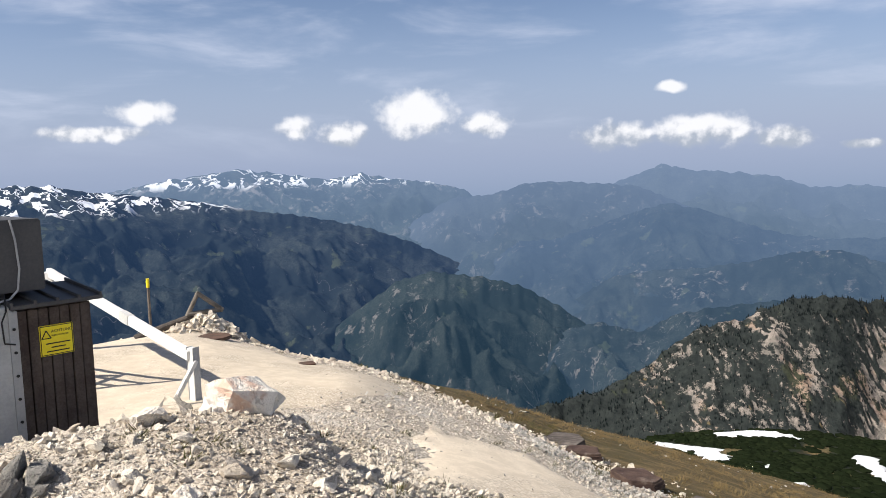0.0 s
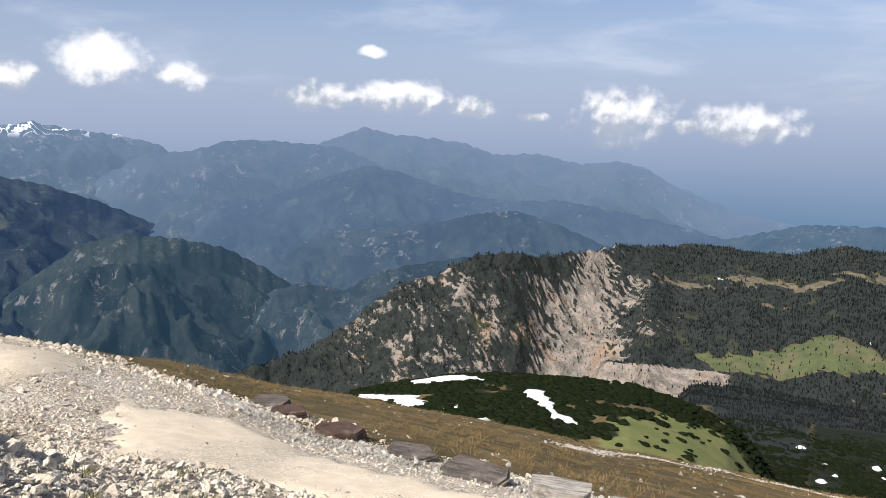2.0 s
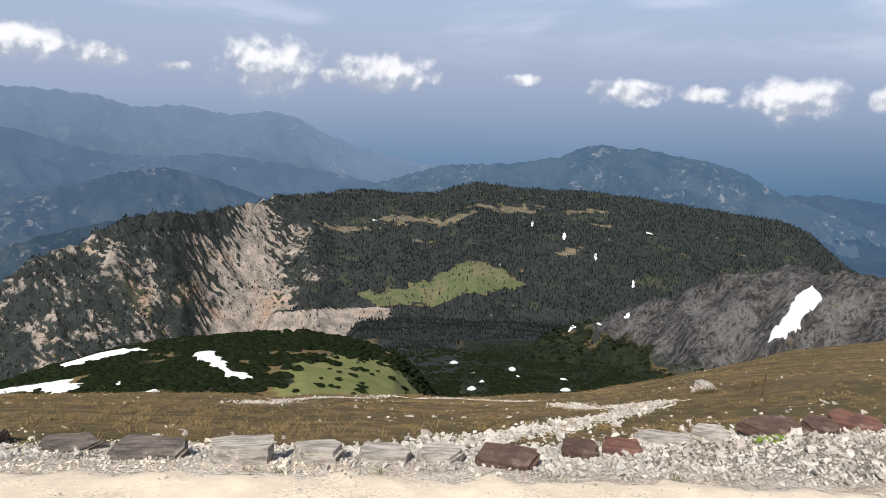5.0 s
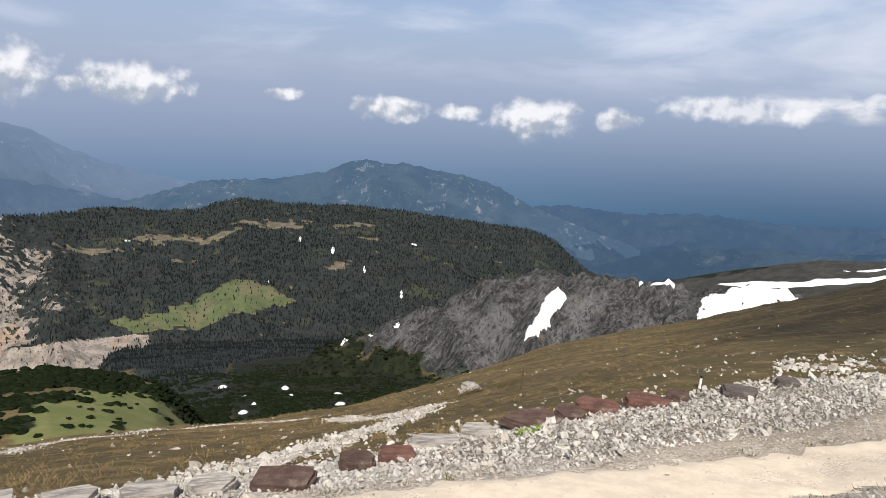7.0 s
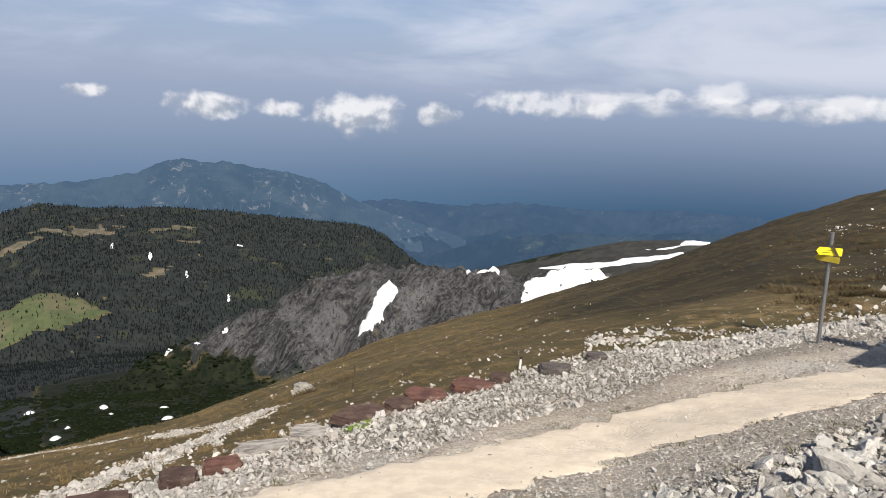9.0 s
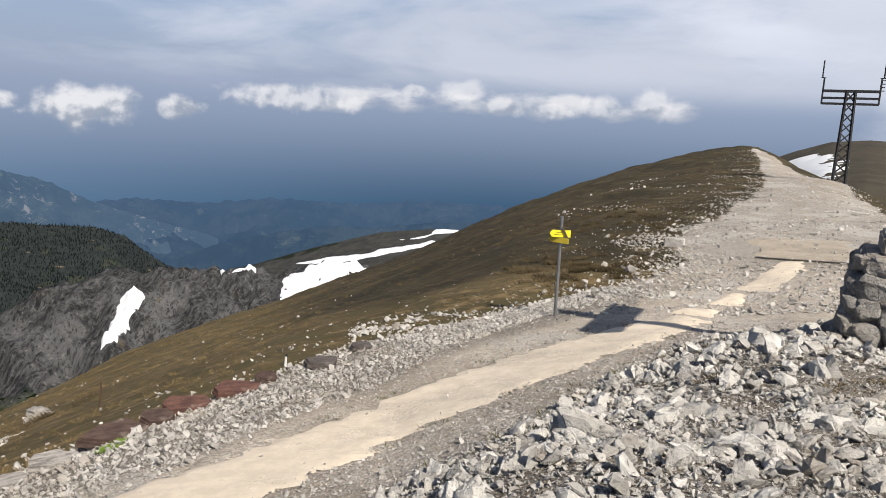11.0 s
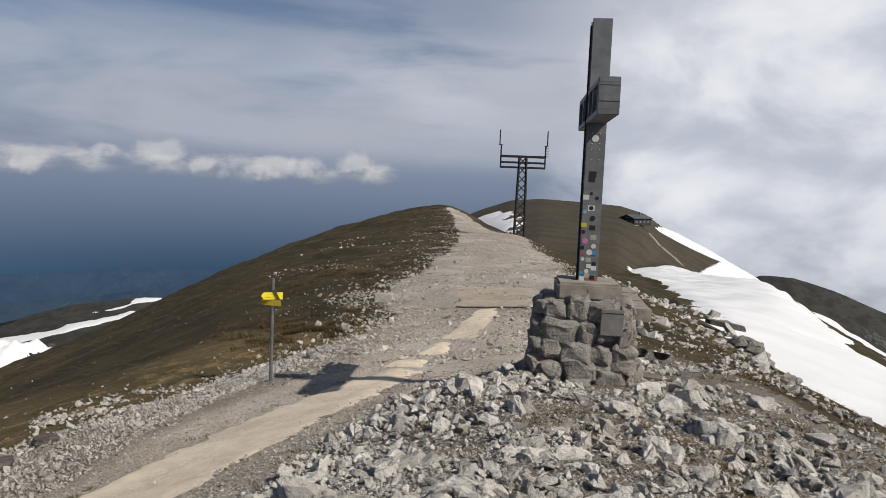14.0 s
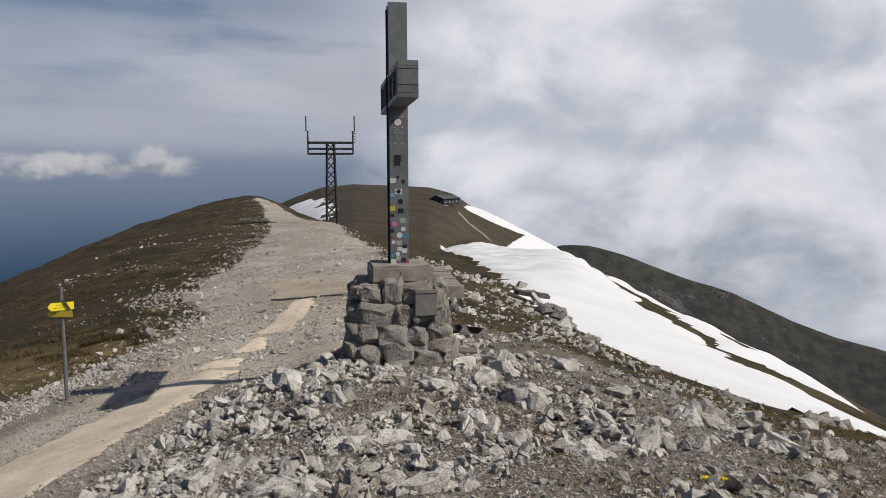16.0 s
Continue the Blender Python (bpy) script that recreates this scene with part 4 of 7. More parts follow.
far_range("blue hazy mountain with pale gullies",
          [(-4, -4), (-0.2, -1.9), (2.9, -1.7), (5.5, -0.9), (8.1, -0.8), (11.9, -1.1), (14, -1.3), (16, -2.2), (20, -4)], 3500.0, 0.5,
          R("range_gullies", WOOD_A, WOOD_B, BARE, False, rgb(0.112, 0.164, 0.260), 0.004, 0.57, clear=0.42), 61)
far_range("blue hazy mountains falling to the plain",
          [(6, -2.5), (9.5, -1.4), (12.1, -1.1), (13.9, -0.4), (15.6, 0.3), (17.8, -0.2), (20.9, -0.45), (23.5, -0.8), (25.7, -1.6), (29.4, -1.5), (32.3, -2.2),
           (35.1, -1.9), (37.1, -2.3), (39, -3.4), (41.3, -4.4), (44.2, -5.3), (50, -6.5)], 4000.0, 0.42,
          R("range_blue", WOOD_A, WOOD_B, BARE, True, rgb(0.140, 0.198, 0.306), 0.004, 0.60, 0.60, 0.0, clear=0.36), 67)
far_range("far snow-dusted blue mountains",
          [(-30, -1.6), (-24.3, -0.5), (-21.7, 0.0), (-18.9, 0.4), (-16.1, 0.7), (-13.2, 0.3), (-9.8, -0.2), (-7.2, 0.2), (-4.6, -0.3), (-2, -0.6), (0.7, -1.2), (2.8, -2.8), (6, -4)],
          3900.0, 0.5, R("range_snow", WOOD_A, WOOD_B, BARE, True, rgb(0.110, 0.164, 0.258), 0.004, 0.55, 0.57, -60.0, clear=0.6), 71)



def drape(name, outline, step, lift, mat, wobble=0.3, seed=0, size=None, label="", category="", kind="", group="", holes=()):
    """A sheet with thickness that lies on the land within an outline in plan."""
    p = np.asarray(outline, float)
    size = size or 6 * step
    xs, ys = np.arange(p[:, 0].min() - 2 * step, p[:, 0].max() + 2 * step, step), np.arange(p[:, 1].min() - 2 * step, p[:, 1].max() + 2 * step, step)
    x, y = np.meshgrid(xs, ys)
    d = inside(p, x, y) + wobble * fbm(x / size, y / size, 4, seed)
    for hole in holes:
        d = np.minimum(d, 0.6 * wobble * fbm(x / size + 9, y / size, 3, seed + 1) - inside(hole, x, y))
    z = land(x, y) + lift * np.clip(d / (2.0 * step), -1.5, 1.0)
    faces = grid_faces(len(ys), len(xs))
    keep = (d.ravel()[faces] > -1.2 * step).all(1)
    used, back = np.unique(faces[keep], return_inverse=True)
    v = np.stack([x, y, z], -1).reshape(-1, 3)[used]
    ob = new(name, mesh_of(name, v, back.reshape(-1, 4), mat, True))
    return tagged(ob, label, category, group, kind)


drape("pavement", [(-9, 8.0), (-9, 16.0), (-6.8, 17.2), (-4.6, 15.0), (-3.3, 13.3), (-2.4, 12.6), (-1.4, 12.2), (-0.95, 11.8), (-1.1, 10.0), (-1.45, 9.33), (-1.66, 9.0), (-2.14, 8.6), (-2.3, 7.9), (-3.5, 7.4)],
      0.12, 0.035, CONCRETE_DIMMED, 0.12, 3, 0.8, "pale sand-coloured concrete terrace on the summit", "pavement", "structure")
PATH_OUT = [(-0.47, 9.02), (-0.2, 8.87), (0.11, 8.9), (0.76, 8.95), (1.06, 8.64), (1.35, 8.15), (1.7, 7.6), (2.25, 6.9), (3.2, 6.0), (4.6, 4.6), (6.0, 3.3), (7.4, 2.0), (9.1, 0.2), (10.6, -1.2), (11.6, -2.9), (12.8, -5.0),
                   (13.5, -6.4), (13.9, -7.5), (13.2, -7.7), (11.9, -6.4), (10.4, -4.6), (9.2, -2.6), (8.2, -0.9), (6.6, 0.6), (5.2, 2.4), (3.8, 4.0), (2.2, 5.6), (1.0, 6.24), (0.54, 6.54), (0.21, 6.64), (-0.17, 6.66), (-0.43, 6.96), (-0.5, 7.81)]
drape("pavement", PATH_OUT, 0.08, 0.03, CONCRETE, 0.20, 5, 0.5, "pale worn concrete footpath with ragged edges", "path", "structure")
STRIP_OUT = [(16.7, -10.3), (18.4, -12.1), (20.5, -14.1), (20.2, -14.75), (18.6, -13.6), (16.9, -11.9), (15.8, -10.75)]
drape("pavement", STRIP_OUT, 0.10, 0.03, CONCRETE, 0.16, 7, 0.7, "broken pale concrete strip in the gravel path", "path", "structure")
PIECES = ([(14.3, -7.45), (14.8, -7.9), (14.25, -8.5), (13.6, -7.95)], [(15.2, -8.75), (16.25, -9.8), (16.1, -10.25), (14.7, -9.3)])
for k, piece in enumerate(PIECES):
    drape("pavement", piece, 0.07, 0.06, CONCRETE, 0.08, 91 + k, 0.5, "loose pale concrete slab in the gravel path", "slab", "structure")
PAD_OUT = [(25.3, -16.2), (24.1, -19.2), (19.2, -15.7), (21.8, -14.1)]
drape("pavement", PAD_OUT, 0.14, 0.03, concrete_material("grey_pad_concrete", 0.62), 0.3, 95, 1.2, "dusty grey concrete pad on the ridge path", "pad", "structure")
SNOW_OUT = [(10.1, -20.2), (12.8, -21.4), (15.3, -23.4), (17.9, -24.8), (24.1, -31.0), (38.9, -46.8), (72, -81), (100, -107), (138, -142), (131, -143), (172, -206), (216, -268), (262, -340), (260, -318), (261, -306), (268, -303), (274, -300),
            (300, -334), (292, -346), (279, -358), (265, -368), (250, -372), (222, -330), (186, -272), (140, -200), (104, -149), (84, -124), (64, -99), (47, -78), (34, -60), (24.5, -48), (15.5, -36), (10.5, -30), (7, -27.5), (4, -25), (5, -22.5)]
drape("snow_field", SNOW_OUT,
      0.6, 0.25, SNOW, 0.9, 9, 4.0, "broad white snowfield on the steep flank", "snow")
drape("snow_field", [(84, -124), (66, -112), (50, -98), (38, -84), (28, -70), (20, -58), (15, -50), (11, -42), (9, -37), (11.5, -37.5), (15.3, -39), (19, -44.5), (24.3, -52.2), (34, -66), (46, -80), (62, -100)],
      0.6, 0.22, SNOW, 1.6, 19, 5.0, "thin band of snow along the flank's edge", "snow",
      holes=([(17, -46), (21, -52), (27, -61), (25, -62), (19.5, -54), (16, -48)], [(44, -86), (52, -94), (60, -102), (57, -102), (48, -93)]))

# ---- helpers for things ----
def part(name, bm, mat, parent=None, label="", smooth_faces=False):
    me = bpy.data.meshes.new(name)
    bmesh.ops.recalc_face_normals(bm, faces=bm.faces)
    bm.to_mesh(me)
    bm.free()
    me.materials.append(mat)
    if smooth_faces:
        me.polygons.foreach_set("use_smooth", np.ones(len(me.polygons), bool))
    ob = new(name, me)
    ob.parent = parent
    return tagged(ob, label)


def thing(name, place, turn, label, category, group=""):
    """An empty at a thing's base; turn: degrees about the vertical."""
    ob = new(name)
    ob.matrix_world = pose(*place, 0, 0, turn)
    return tagged(ob, label, category, group)


def box(bm, x0, x1, y0, y1, z0, z1, bevel=0.0, m=None):
    made = bmesh.ops.create_cube(bm, size=1.0)["verts"]
    bmesh.ops.transform(bm, matrix=Matrix.LocRotScale(((x0 + x1) / 2, (y0 + y1) / 2, (z0 + z1) / 2), None, (x1 - x0, y1 - y0, z1 - z0)), verts=made)
    if bevel:
        edges = list({e for v in made for e in v.link_edges})
        made = list({v for f in bmesh.ops.bevel(bm, geom=edges, offset=bevel, segments=2, affect="EDGES")["faces"] for v in f.verts} | {v for v in made if v.is_valid})
    if m is not None:
        bmesh.ops.transform(bm, matrix=m, verts=[v for v in made if v.is_valid])
    return bm


def boxed(x0, x1, y0, y1, z0, z1, bevel=0.0, m=None):
    return box(bmesh.new(), x0, x1, y0, y1, z0, z1, bevel, m)


def rod(bm, a, b, r, sides=8, r2=None):
    a, b = Vector(a), Vector(b)
    d = b - a
    made = bmesh.ops.create_cone(bm, cap_ends=True, segments=sides, radius1=r, radius2=r if r2 is None else r2, depth=d.length)["verts"]
    bmesh.ops.transform(bm, matrix=Matrix.Translation((a + b) / 2) @ d.to_track_quat("Z", "Y").to_matrix().to_4x4(), verts=made)
    return bm


def rodded(a, b, r, sides=8, r2=None):
    return rod(bmesh.new(), a, b, r, sides, r2)


def beam(a, b, w, h, bevel=0.0):
    """A box from a to b, w across and h high."""
    a, b = Vector(a), Vector(b)
    d = b - a
    m = Matrix.Translation((a + b) / 2) @ d.to_track_quat("X", "Z").to_matrix().to_4x4()
    return boxed(-d.length / 2, d.length / 2, -w / 2, w / 2, -h / 2, h / 2, bevel, m)


def hgt(x, y):
    return float(land(np.array([float(x)]), np.array([float(y)]))[0])


def polar(az, r):
    return r * math.sin(radians(az)), r * math.cos(radians(az))


def rock_bm(seed, flat=1.0, long=1.0, points=16, cut=0.0, clamp=0.74):
    """An angular block: the hull of random points, with chipped edges."""
    rng = random.Random(seed)
    bm = bmesh.new()
    for _ in range(points):
        v = Vector((rng.gauss(0, 1), rng.gauss(0, 1), rng.gauss(0, 1))).normalized() * rng.uniform(0.78, 1.0)
        v = Vector((max(-clamp, min(clamp, v.x)), max(-clamp, min(clamp, v.y)), max(-clamp, min(clamp, v.z))))
        bm.verts.new((v.x * long, v.y, v.z * flat))
    hull = bmesh.ops.convex_hull(bm, input=bm.verts)
    bmesh.ops.delete(bm, geom=list({g for g in hull["geom_interior"] + hull["geom_unused"] if isinstance(g, bmesh.types.BMVert)}), context="VERTS")
    if cut:
        bmesh.ops.bevel(bm, geom=list(bm.edges), offset=cut, segments=1, affect="EDGES")
    return bm


def rough_up(bm, amount, size, seed, cuts=2):
    bmesh.ops.triangulate(bm, faces=bm.faces)
    bmesh.ops.subdivide_edges(bm, edges=list(bm.edges), cuts=cuts, use_grid_fill=True)
    for v in bm.verts:
        d = noise.noise_vector(v.co / size + Vector((seed * 3.1, 0, 0)))
        v.co += d * amount
    return bm


# ---- the summit cross on its stone base ----
def channel(length, w, d, t, lip):
    """A box section whose two sides are recessed between flanges, along z from 0; w across (x), d deep (y)."""
    bm = bmesh.new()
    box(bm, -w / 2, w / 2, -d / 2, -d / 2 + t, 0, length, 0.006)
    box(bm, -w / 2, w / 2, d / 2 - t, d / 2, 0, length, 0.006)
    box(bm, -w / 2 + lip, w / 2 - lip, -d / 2 + t, d / 2 - t, 0.004, length - 0.004)
    return bm


def summit_cross():
    x, y = polar(132.85, 12.0)
    face = -126.85                       # the front looks nearly at the summit's top
    ped_z = hgt(x, y)
    ped = thing("stone_pedestal", (x, y, ped_z - 0.05), face, "rough mortared stone pedestal with a cast concrete cap", "pedestal")
    top = 2.80 - ped_z + 0.05
    core = bmesh.new()
    made = bmesh.ops.create_cone(core, cap_ends=True, segments=4, radius1=0.72 * 1.414, radius2=0.59 * 1.414, depth=top)["verts"]
    bmesh.ops.transform(core, matrix=Matrix.Translation((-0.04, 0, top / 2)) @ pose(0, 0, 0, 0, 0, 45), verts=made)
    part("mortar_core", core, plain("old_mortar", rgb(0.12, 0.11, 0.10), rgb(0.21, 0.195, 0.175), 5, 0.95), ped)
    rng = random.Random(5)
    data = []
    for k in range(9):
        me = bpy.data.meshes.new("stone")
        bm = bmesh.new()
        bmesh.ops.create_icosphere(bm, subdivisions=3, radius=1.0)
        for v in bm.verts:
            c = Vector([math.copysign(abs(q) ** 0.62, q) for q in v.co]) * 0.80
            c += 0.34 * noise.noise_vector(c / 1.0 + Vector((3.7 * k, 0, 0))) + 0.15 * noise.noise_vector(c / 0.42 + Vector((0, 2.3 * k, 0)))
            v.co = c
        bm.to_mesh(me)
        bm.free()
        me.materials.append(STONE_SET)
        data.append(me)
    rows = 5
    for side in range(4):
        for row in range(rows):
            z0, z1 = top * row / rows, top * (row + 1) / rows
            half = 0.76 - 0.15 * (z0 + z1) / 2 / top
            u = -half
            while u < half - 0.06:
                w = min(rng.uniform(0.24, 0.52), half - u + 0.04)
                st = new("stone", rng.choice(data))
                st.parent = ped
                h = (z1 - z0) * rng.uniform(0.75, 1.5)
                local = pose(u + w / 2, -half + 0.02 + rng.uniform(-0.03, 0.03), (z0 + z1) / 2 + rng.uniform(-0.08, 0.08), rng.uniform(-7, 7), rng.uniform(-20, 20), rng.choice((0, 180)) + rng.uniform(-7, 7))
                st.matrix_local = pose(-0.04, 0, 0, 0, 0, side * 90) @ local @ Matrix.Diagonal((w * 0.69, 0.20, h * 0.66, 1))
                u += w * rng.uniform(0.93, 1.0)
    for k in range(15):
        a = k / 15 * 6.283 + rng.uniform(-0.15, 0.15)
        c, d = math.cos(a), math.sin(a)
        q = 0.86 / max(abs(c), abs(d)) ** 0.75 * rng.uniform(0.92, 1.08)
        st = new("stone", rng.choice(data))
        st.parent = ped
        g = rng.uniform(0.14, 0.24)
        st.matrix_local = pose(q * c - 0.04, q * d, rng.uniform(0.05, 0.16), rng.uniform(-20, 20), rng.uniform(-20, 20), rng.uniform(0, 360)) @ Matrix.Diagonal((g * 1.2, g, g * 0.8, 1))
    part("ledge", boxed(-0.68, 0.60, -0.64, 0.64, top - 0.03, top + 0.03, 0.02), CAST, ped, "thin mortar ledge")
    cap = part("cap", boxed(-0.49, 0.49, -0.52, 0.46, top + 0.03, 3.10 - ped_z + 0.05, 0.035), CAST, ped, "weathered concrete cap block")
    part("joint", boxed(-0.03, -0.018, -0.524, -0.50, top + 0.04, 3.06 - ped_z), BLACK, cap)
    plate = part("plaque", boxed(0.16, 0.50, -0.82, -0.74, top - 0.44, top - 0.04, 0.008, pose(0, 0, 0, 0, 0, 0)), plain("dull_zinc", rgb(0.17, 0.165, 0.155), rgb(0.23, 0.22, 0.205), 8, 0.6, 0.3), ped, "dull grey metal box door")
    part("seam", boxed(0.165, 0.495, -0.824, -0.818, top - 0.10, top - 0.09), BLACK, plate)

    base = 3.085
    cross = thing("summit_cross", (x, y, base), face, "tall grey steel summit cross with many stickers", "cross")
    height = 7.19 - base
    part("shaft", channel(height, 0.30, 0.30, 0.035, 0.05), STEEL, cross)
    # the beam runs towards and away from the summit, seen almost end-on
    arm = bmesh.new()
    turn = pose(0, 0, 0, 0, 0, 0)
    box(arm, -0.15, 0.15, -1.5, 1.5, 2.50, 2.58, 0.008, turn)
    box(arm, -0.15, 0.15, -1.5, 1.5, 2.94, 3.02, 0.008, turn)
    box(arm, -0.10, 0.10, -1.49, 1.49, 2.57, 2.95, 0.0, turn)
    box(arm, -0.15, 0.15, -1.5, -1.42, 2.57, 2.95, 0.006, turn)
    box(arm, -0.15, 0.15, 1.42, 1.5, 2.57, 2.95, 0.006, turn)
    for yy in (-0.75, -0.2, 0.2, 0.75):
        box(arm, -0.15, 0.15, yy - 0.04, yy + 0.04, 2.57, 2.95, 0.0, turn)
    crossbar = part("crossbar", arm, STEEL, cross)
    for zz in (2.68, 2.90):
        part("weld_seam", boxed(-0.145, 0.145, -1.503, -1.498, zz, zz + 0.008, 0, turn), STEEL_DARK, crossbar)
    part("conductor", rodded((-0.17, -0.05, 0.0), (-0.17, -0.05, height - 0.1), 0.012, 6), STEEL_DARK, cross, "dark lightning conductor cable")
    # stickers: height above the foot, place across, half size, colour, round or not
    hues = dict(w=rgb(0.55, 0.55, 0.53), k=rgb(0.02, 0.02, 0.025), b=rgb(0.05, 0.25, 0.42), y=rgb(0.45, 0.42, 0.04), p=rgb(0.45, 0.16, 0.3), g=rgb(0.32, 0.33, 0.27), r=rgb(0.35, 0.05, 0.05))
    paints = {k: plain("sticker_" + k, v, tuple(0.8 * c for c in v[:3]) + (1.0,), 20, 0.5, 0, 80, 0.05) for k, v in hues.items()}
    part("round_plate", rodded((-0.01, -0.150, 2.26), (-0.01, -0.158, 2.26), 0.055, 20), paints["w"], cross, "pale round metal plate")
    for i, (u, z) in enumerate(((-0.06, 2.34), (0.06, 2.34), (-0.06, 2.18), (0.06, 2.18), (-0.06, 2.09), (0.06, 2.09), (-0.06, 1.93), (0.06, 1.93))):
        part("bolt", rodded((u, -0.150, z), (u, -0.160, z), 0.010, 6), paints["w"], cross)
    rows_s = ((1.70, -0.02, 0.07, "k", 0), (1.62, -0.03, 0.06, "k", 0), (1.40, -0.02, 0.028, "k", 1), (1.34, -0.10, 0.055, "w", 0), (1.33, 0.07, 0.035, "k", 1),
              (1.17, -0.01, 0.062, "w", 0), (1.17, -0.01, 0.042, "k", 1), (1.11, -0.11, 0.05, "b", 1), (1.11, -0.11, 0.035, "g", 1), (1.01, 0.02, 0.05, "k", 1), (0.90, -0.11, 0.05, "y", 0), (0.86, 0.02, 0.055, "k", 0),
              (0.79, -0.11, 0.035, "k", 1), (0.71, 0.05, 0.055, "g", 0), (0.65, -0.08, 0.055, "p", 1), (0.65, -0.08, 0.038, "g", 1), (0.57, 0.06, 0.045, "w", 1), (0.54, -0.12, 0.04, "k", 1), (0.47, 0.0, 0.055, "w", 1))
    rows_s += ((0.46, 0.08, 0.04, "b", 0), (0.43, -0.11, 0.03, "r", 1), (0.36, -0.10, 0.035, "w", 1), (0.35, -0.01, 0.05, "g", 0), (0.29, 0.08, 0.04, "k", 0), (0.25, 0.0, 0.045, "w", 0), (0.22, 0.08, 0.05, "w", 0),
               (0.17, -0.03, 0.04, "w", 1), (0.14, -0.11, 0.035, "b", 0), (0.10, -0.02, 0.05, "g", 0), (0.07, 0.06, 0.045, "k", 0), (0.05, -0.10, 0.05, "w", 0), (0.04, 0.08, 0.05, "r", 0))
    for i, (z, u, s, c, rnd) in enumerate(rows_s):
        y1 = -0.1512 - 0.0012 * (i % 5)
        bm = rodded((u, -0.149, z), (u, y1, z), s * 0.85, 14) if rnd else boxed(u - s * 0.85, u + s * 0.85, y1, -0.149, z - s * 0.7, z + s * 0.7)
        part("sticker", bm, paints[c], cross)
    return x, y


CROSS_XY = summit_cross()


# ---- the aerial mast on the ridge ----
def aerial_mast():
    x, y = polar(127.45, 72.0)
    z = hgt(x, y)
    mast = thing("aerial_mast", (x, y, z - 0.05), -127.45, "dark steel lattice mast with a ladder-like aerial frame", "mast")
    top = 7.6 - z
    w0, w1 = 0.50, 0.33
    for sx in (-1, 1):
        for sy in (-1, 1):
            part("leg", beam((sx * w0, sy * w0, 0), (sx * w1, sy * w1, top), 0.17, 0.17), STEEL_DARK, mast)
    n = 9
    for side in range(4):
        bm = bmesh.new()
        turn = pose(0, 0, 0, 0, 0, side * 90)
        for k in range(n):
            za, zb = top * k / n, top * (k + 1) / n
            wa, wb = w0 + (w1 - w0) * k / n, w0 + (w1 - w0) * (k + 1) / n
            rod(bm, turn @ Vector((-wa, -wa, za)), turn @ Vector((wb, -wb, zb)), 0.05, 4)
            rod(bm, turn @ Vector((wa, -wa, za)), turn @ Vector((-wb, -wb, zb)), 0.05, 4)
        part("lattice", bm, STEEL_DARK, mast)
    for zz, rr in ((top + 0.03, 0.18), (top - 0.55, 0.15), (top - 1.02, 0.15)):
        part("cross_rail", beam((-2.15, -0.3, zz), (2.15, -0.3, zz), rr, rr * 1.3), STEEL_DARK, mast)
    for sx in (-1, 1):
        part("end_post", beam((sx * 2.13, -0.3, top - 1.05), (sx * 2.13, -0.3, top + 1.1), 0.14, 0.14), STEEL_DARK, mast)
        part("bracket", beam((sx * 2.0, -0.3, top + 1.12), (sx * 2.4, -0.3, top + 1.12), 0.08, 0.06), STEEL_DARK, mast)
        part("whip_aerial", rodded((sx * 2.28, -0.3, top + 1.1), (sx * 2.28, -0.3, top + 2.55), 0.065, 6), STEEL_DARK, mast)
    for k in range(4):
        part("spur_rod", rodded((2.13, -0.3, top + 0.1 + 0.28 * k), (2.42, -0.3, top + 0.1 + 0.28 * k), 0.04, 5), STEEL_DARK, mast)


aerial_mast()


# ---- the signpost by the path ----
def signpost():
    x, y = polar(108.58, 16.1)
    z = hgt(x, y)
    post = thing("signpost", (x, y, z - 0.03), -108.4, "grey steel trail signpost with yellow arrow boards", "signpost")
    h = 2.36 - z
    part("pole", rodded((0, 0, 0), (0, 0, h), 0.036, 12), plain("grey_pole", rgb(0.13, 0.135, 0.14), rgb(0.19, 0.19, 0.19), 6, 0.5, 0.4), post)
    part("pole_cap", rodded((0, 0, h), (0, 0, h + 0.03), 0.04, 12), STEEL, post)

    def arrow(z0, hh, ln, turn, name_mat):
        bm = bmesh.new()
        pts = [(-ln * 0.55, z0 + hh / 2), (-ln * 0.43, z0), (ln * 0.45, z0), (ln * 0.45, z0 + hh), (-ln * 0.43, z0 + hh)]
        a = [bm.verts.new((px, -0.052, pz)) for px, pz in pts]
        b = [bm.verts.new((px, -0.040, pz)) for px, pz in pts]
        bm.faces.new(a)
        bm.faces.new(b[::-1])
        for i in range(5):
            bm.faces.new((a[i], b[i], b[(i + 1) % 5], a[(i + 1) % 5]))
        bmesh.ops.transform(bm, matrix=pose(0, 0, 0, 0, 0, turn), verts=bm.verts)
        return part("arrow_board", bm, name_mat, post)

    one = arrow(h - 0.42, 0.155, 0.46, 8, YELLOW)
    for k, (u, w) in enumerate(((-0.06, 0.18), (-0.03, 0.14))):
        part("text_bar", boxed(u - w / 2, u + w / 2, -0.054, -0.0525, h - 0.372 + 0.05 * k, h - 0.364 + 0.05 * k, 0, pose(0, 0, 0, 0, 0, 8)), BLACK, one)
    # second board: its shade is put into a darker yellow
    arrow(h - 0.55, 0.12, 0.50, -28, plain("shaded_yellow_board", rgb(0.42, 0.33, 0.03), rgb(0.50, 0.38, 0.04), 6, 0.6))
    # a plain dark strip slanting across the arrow board
    part("tilted_strip", beam((0.02, -0.075, h - 0.20), (0.19, -0.06, h - 0.52), 0.02, 0.045, 0.004), PLANK, post, "dark strip hanging askew")


signpost()


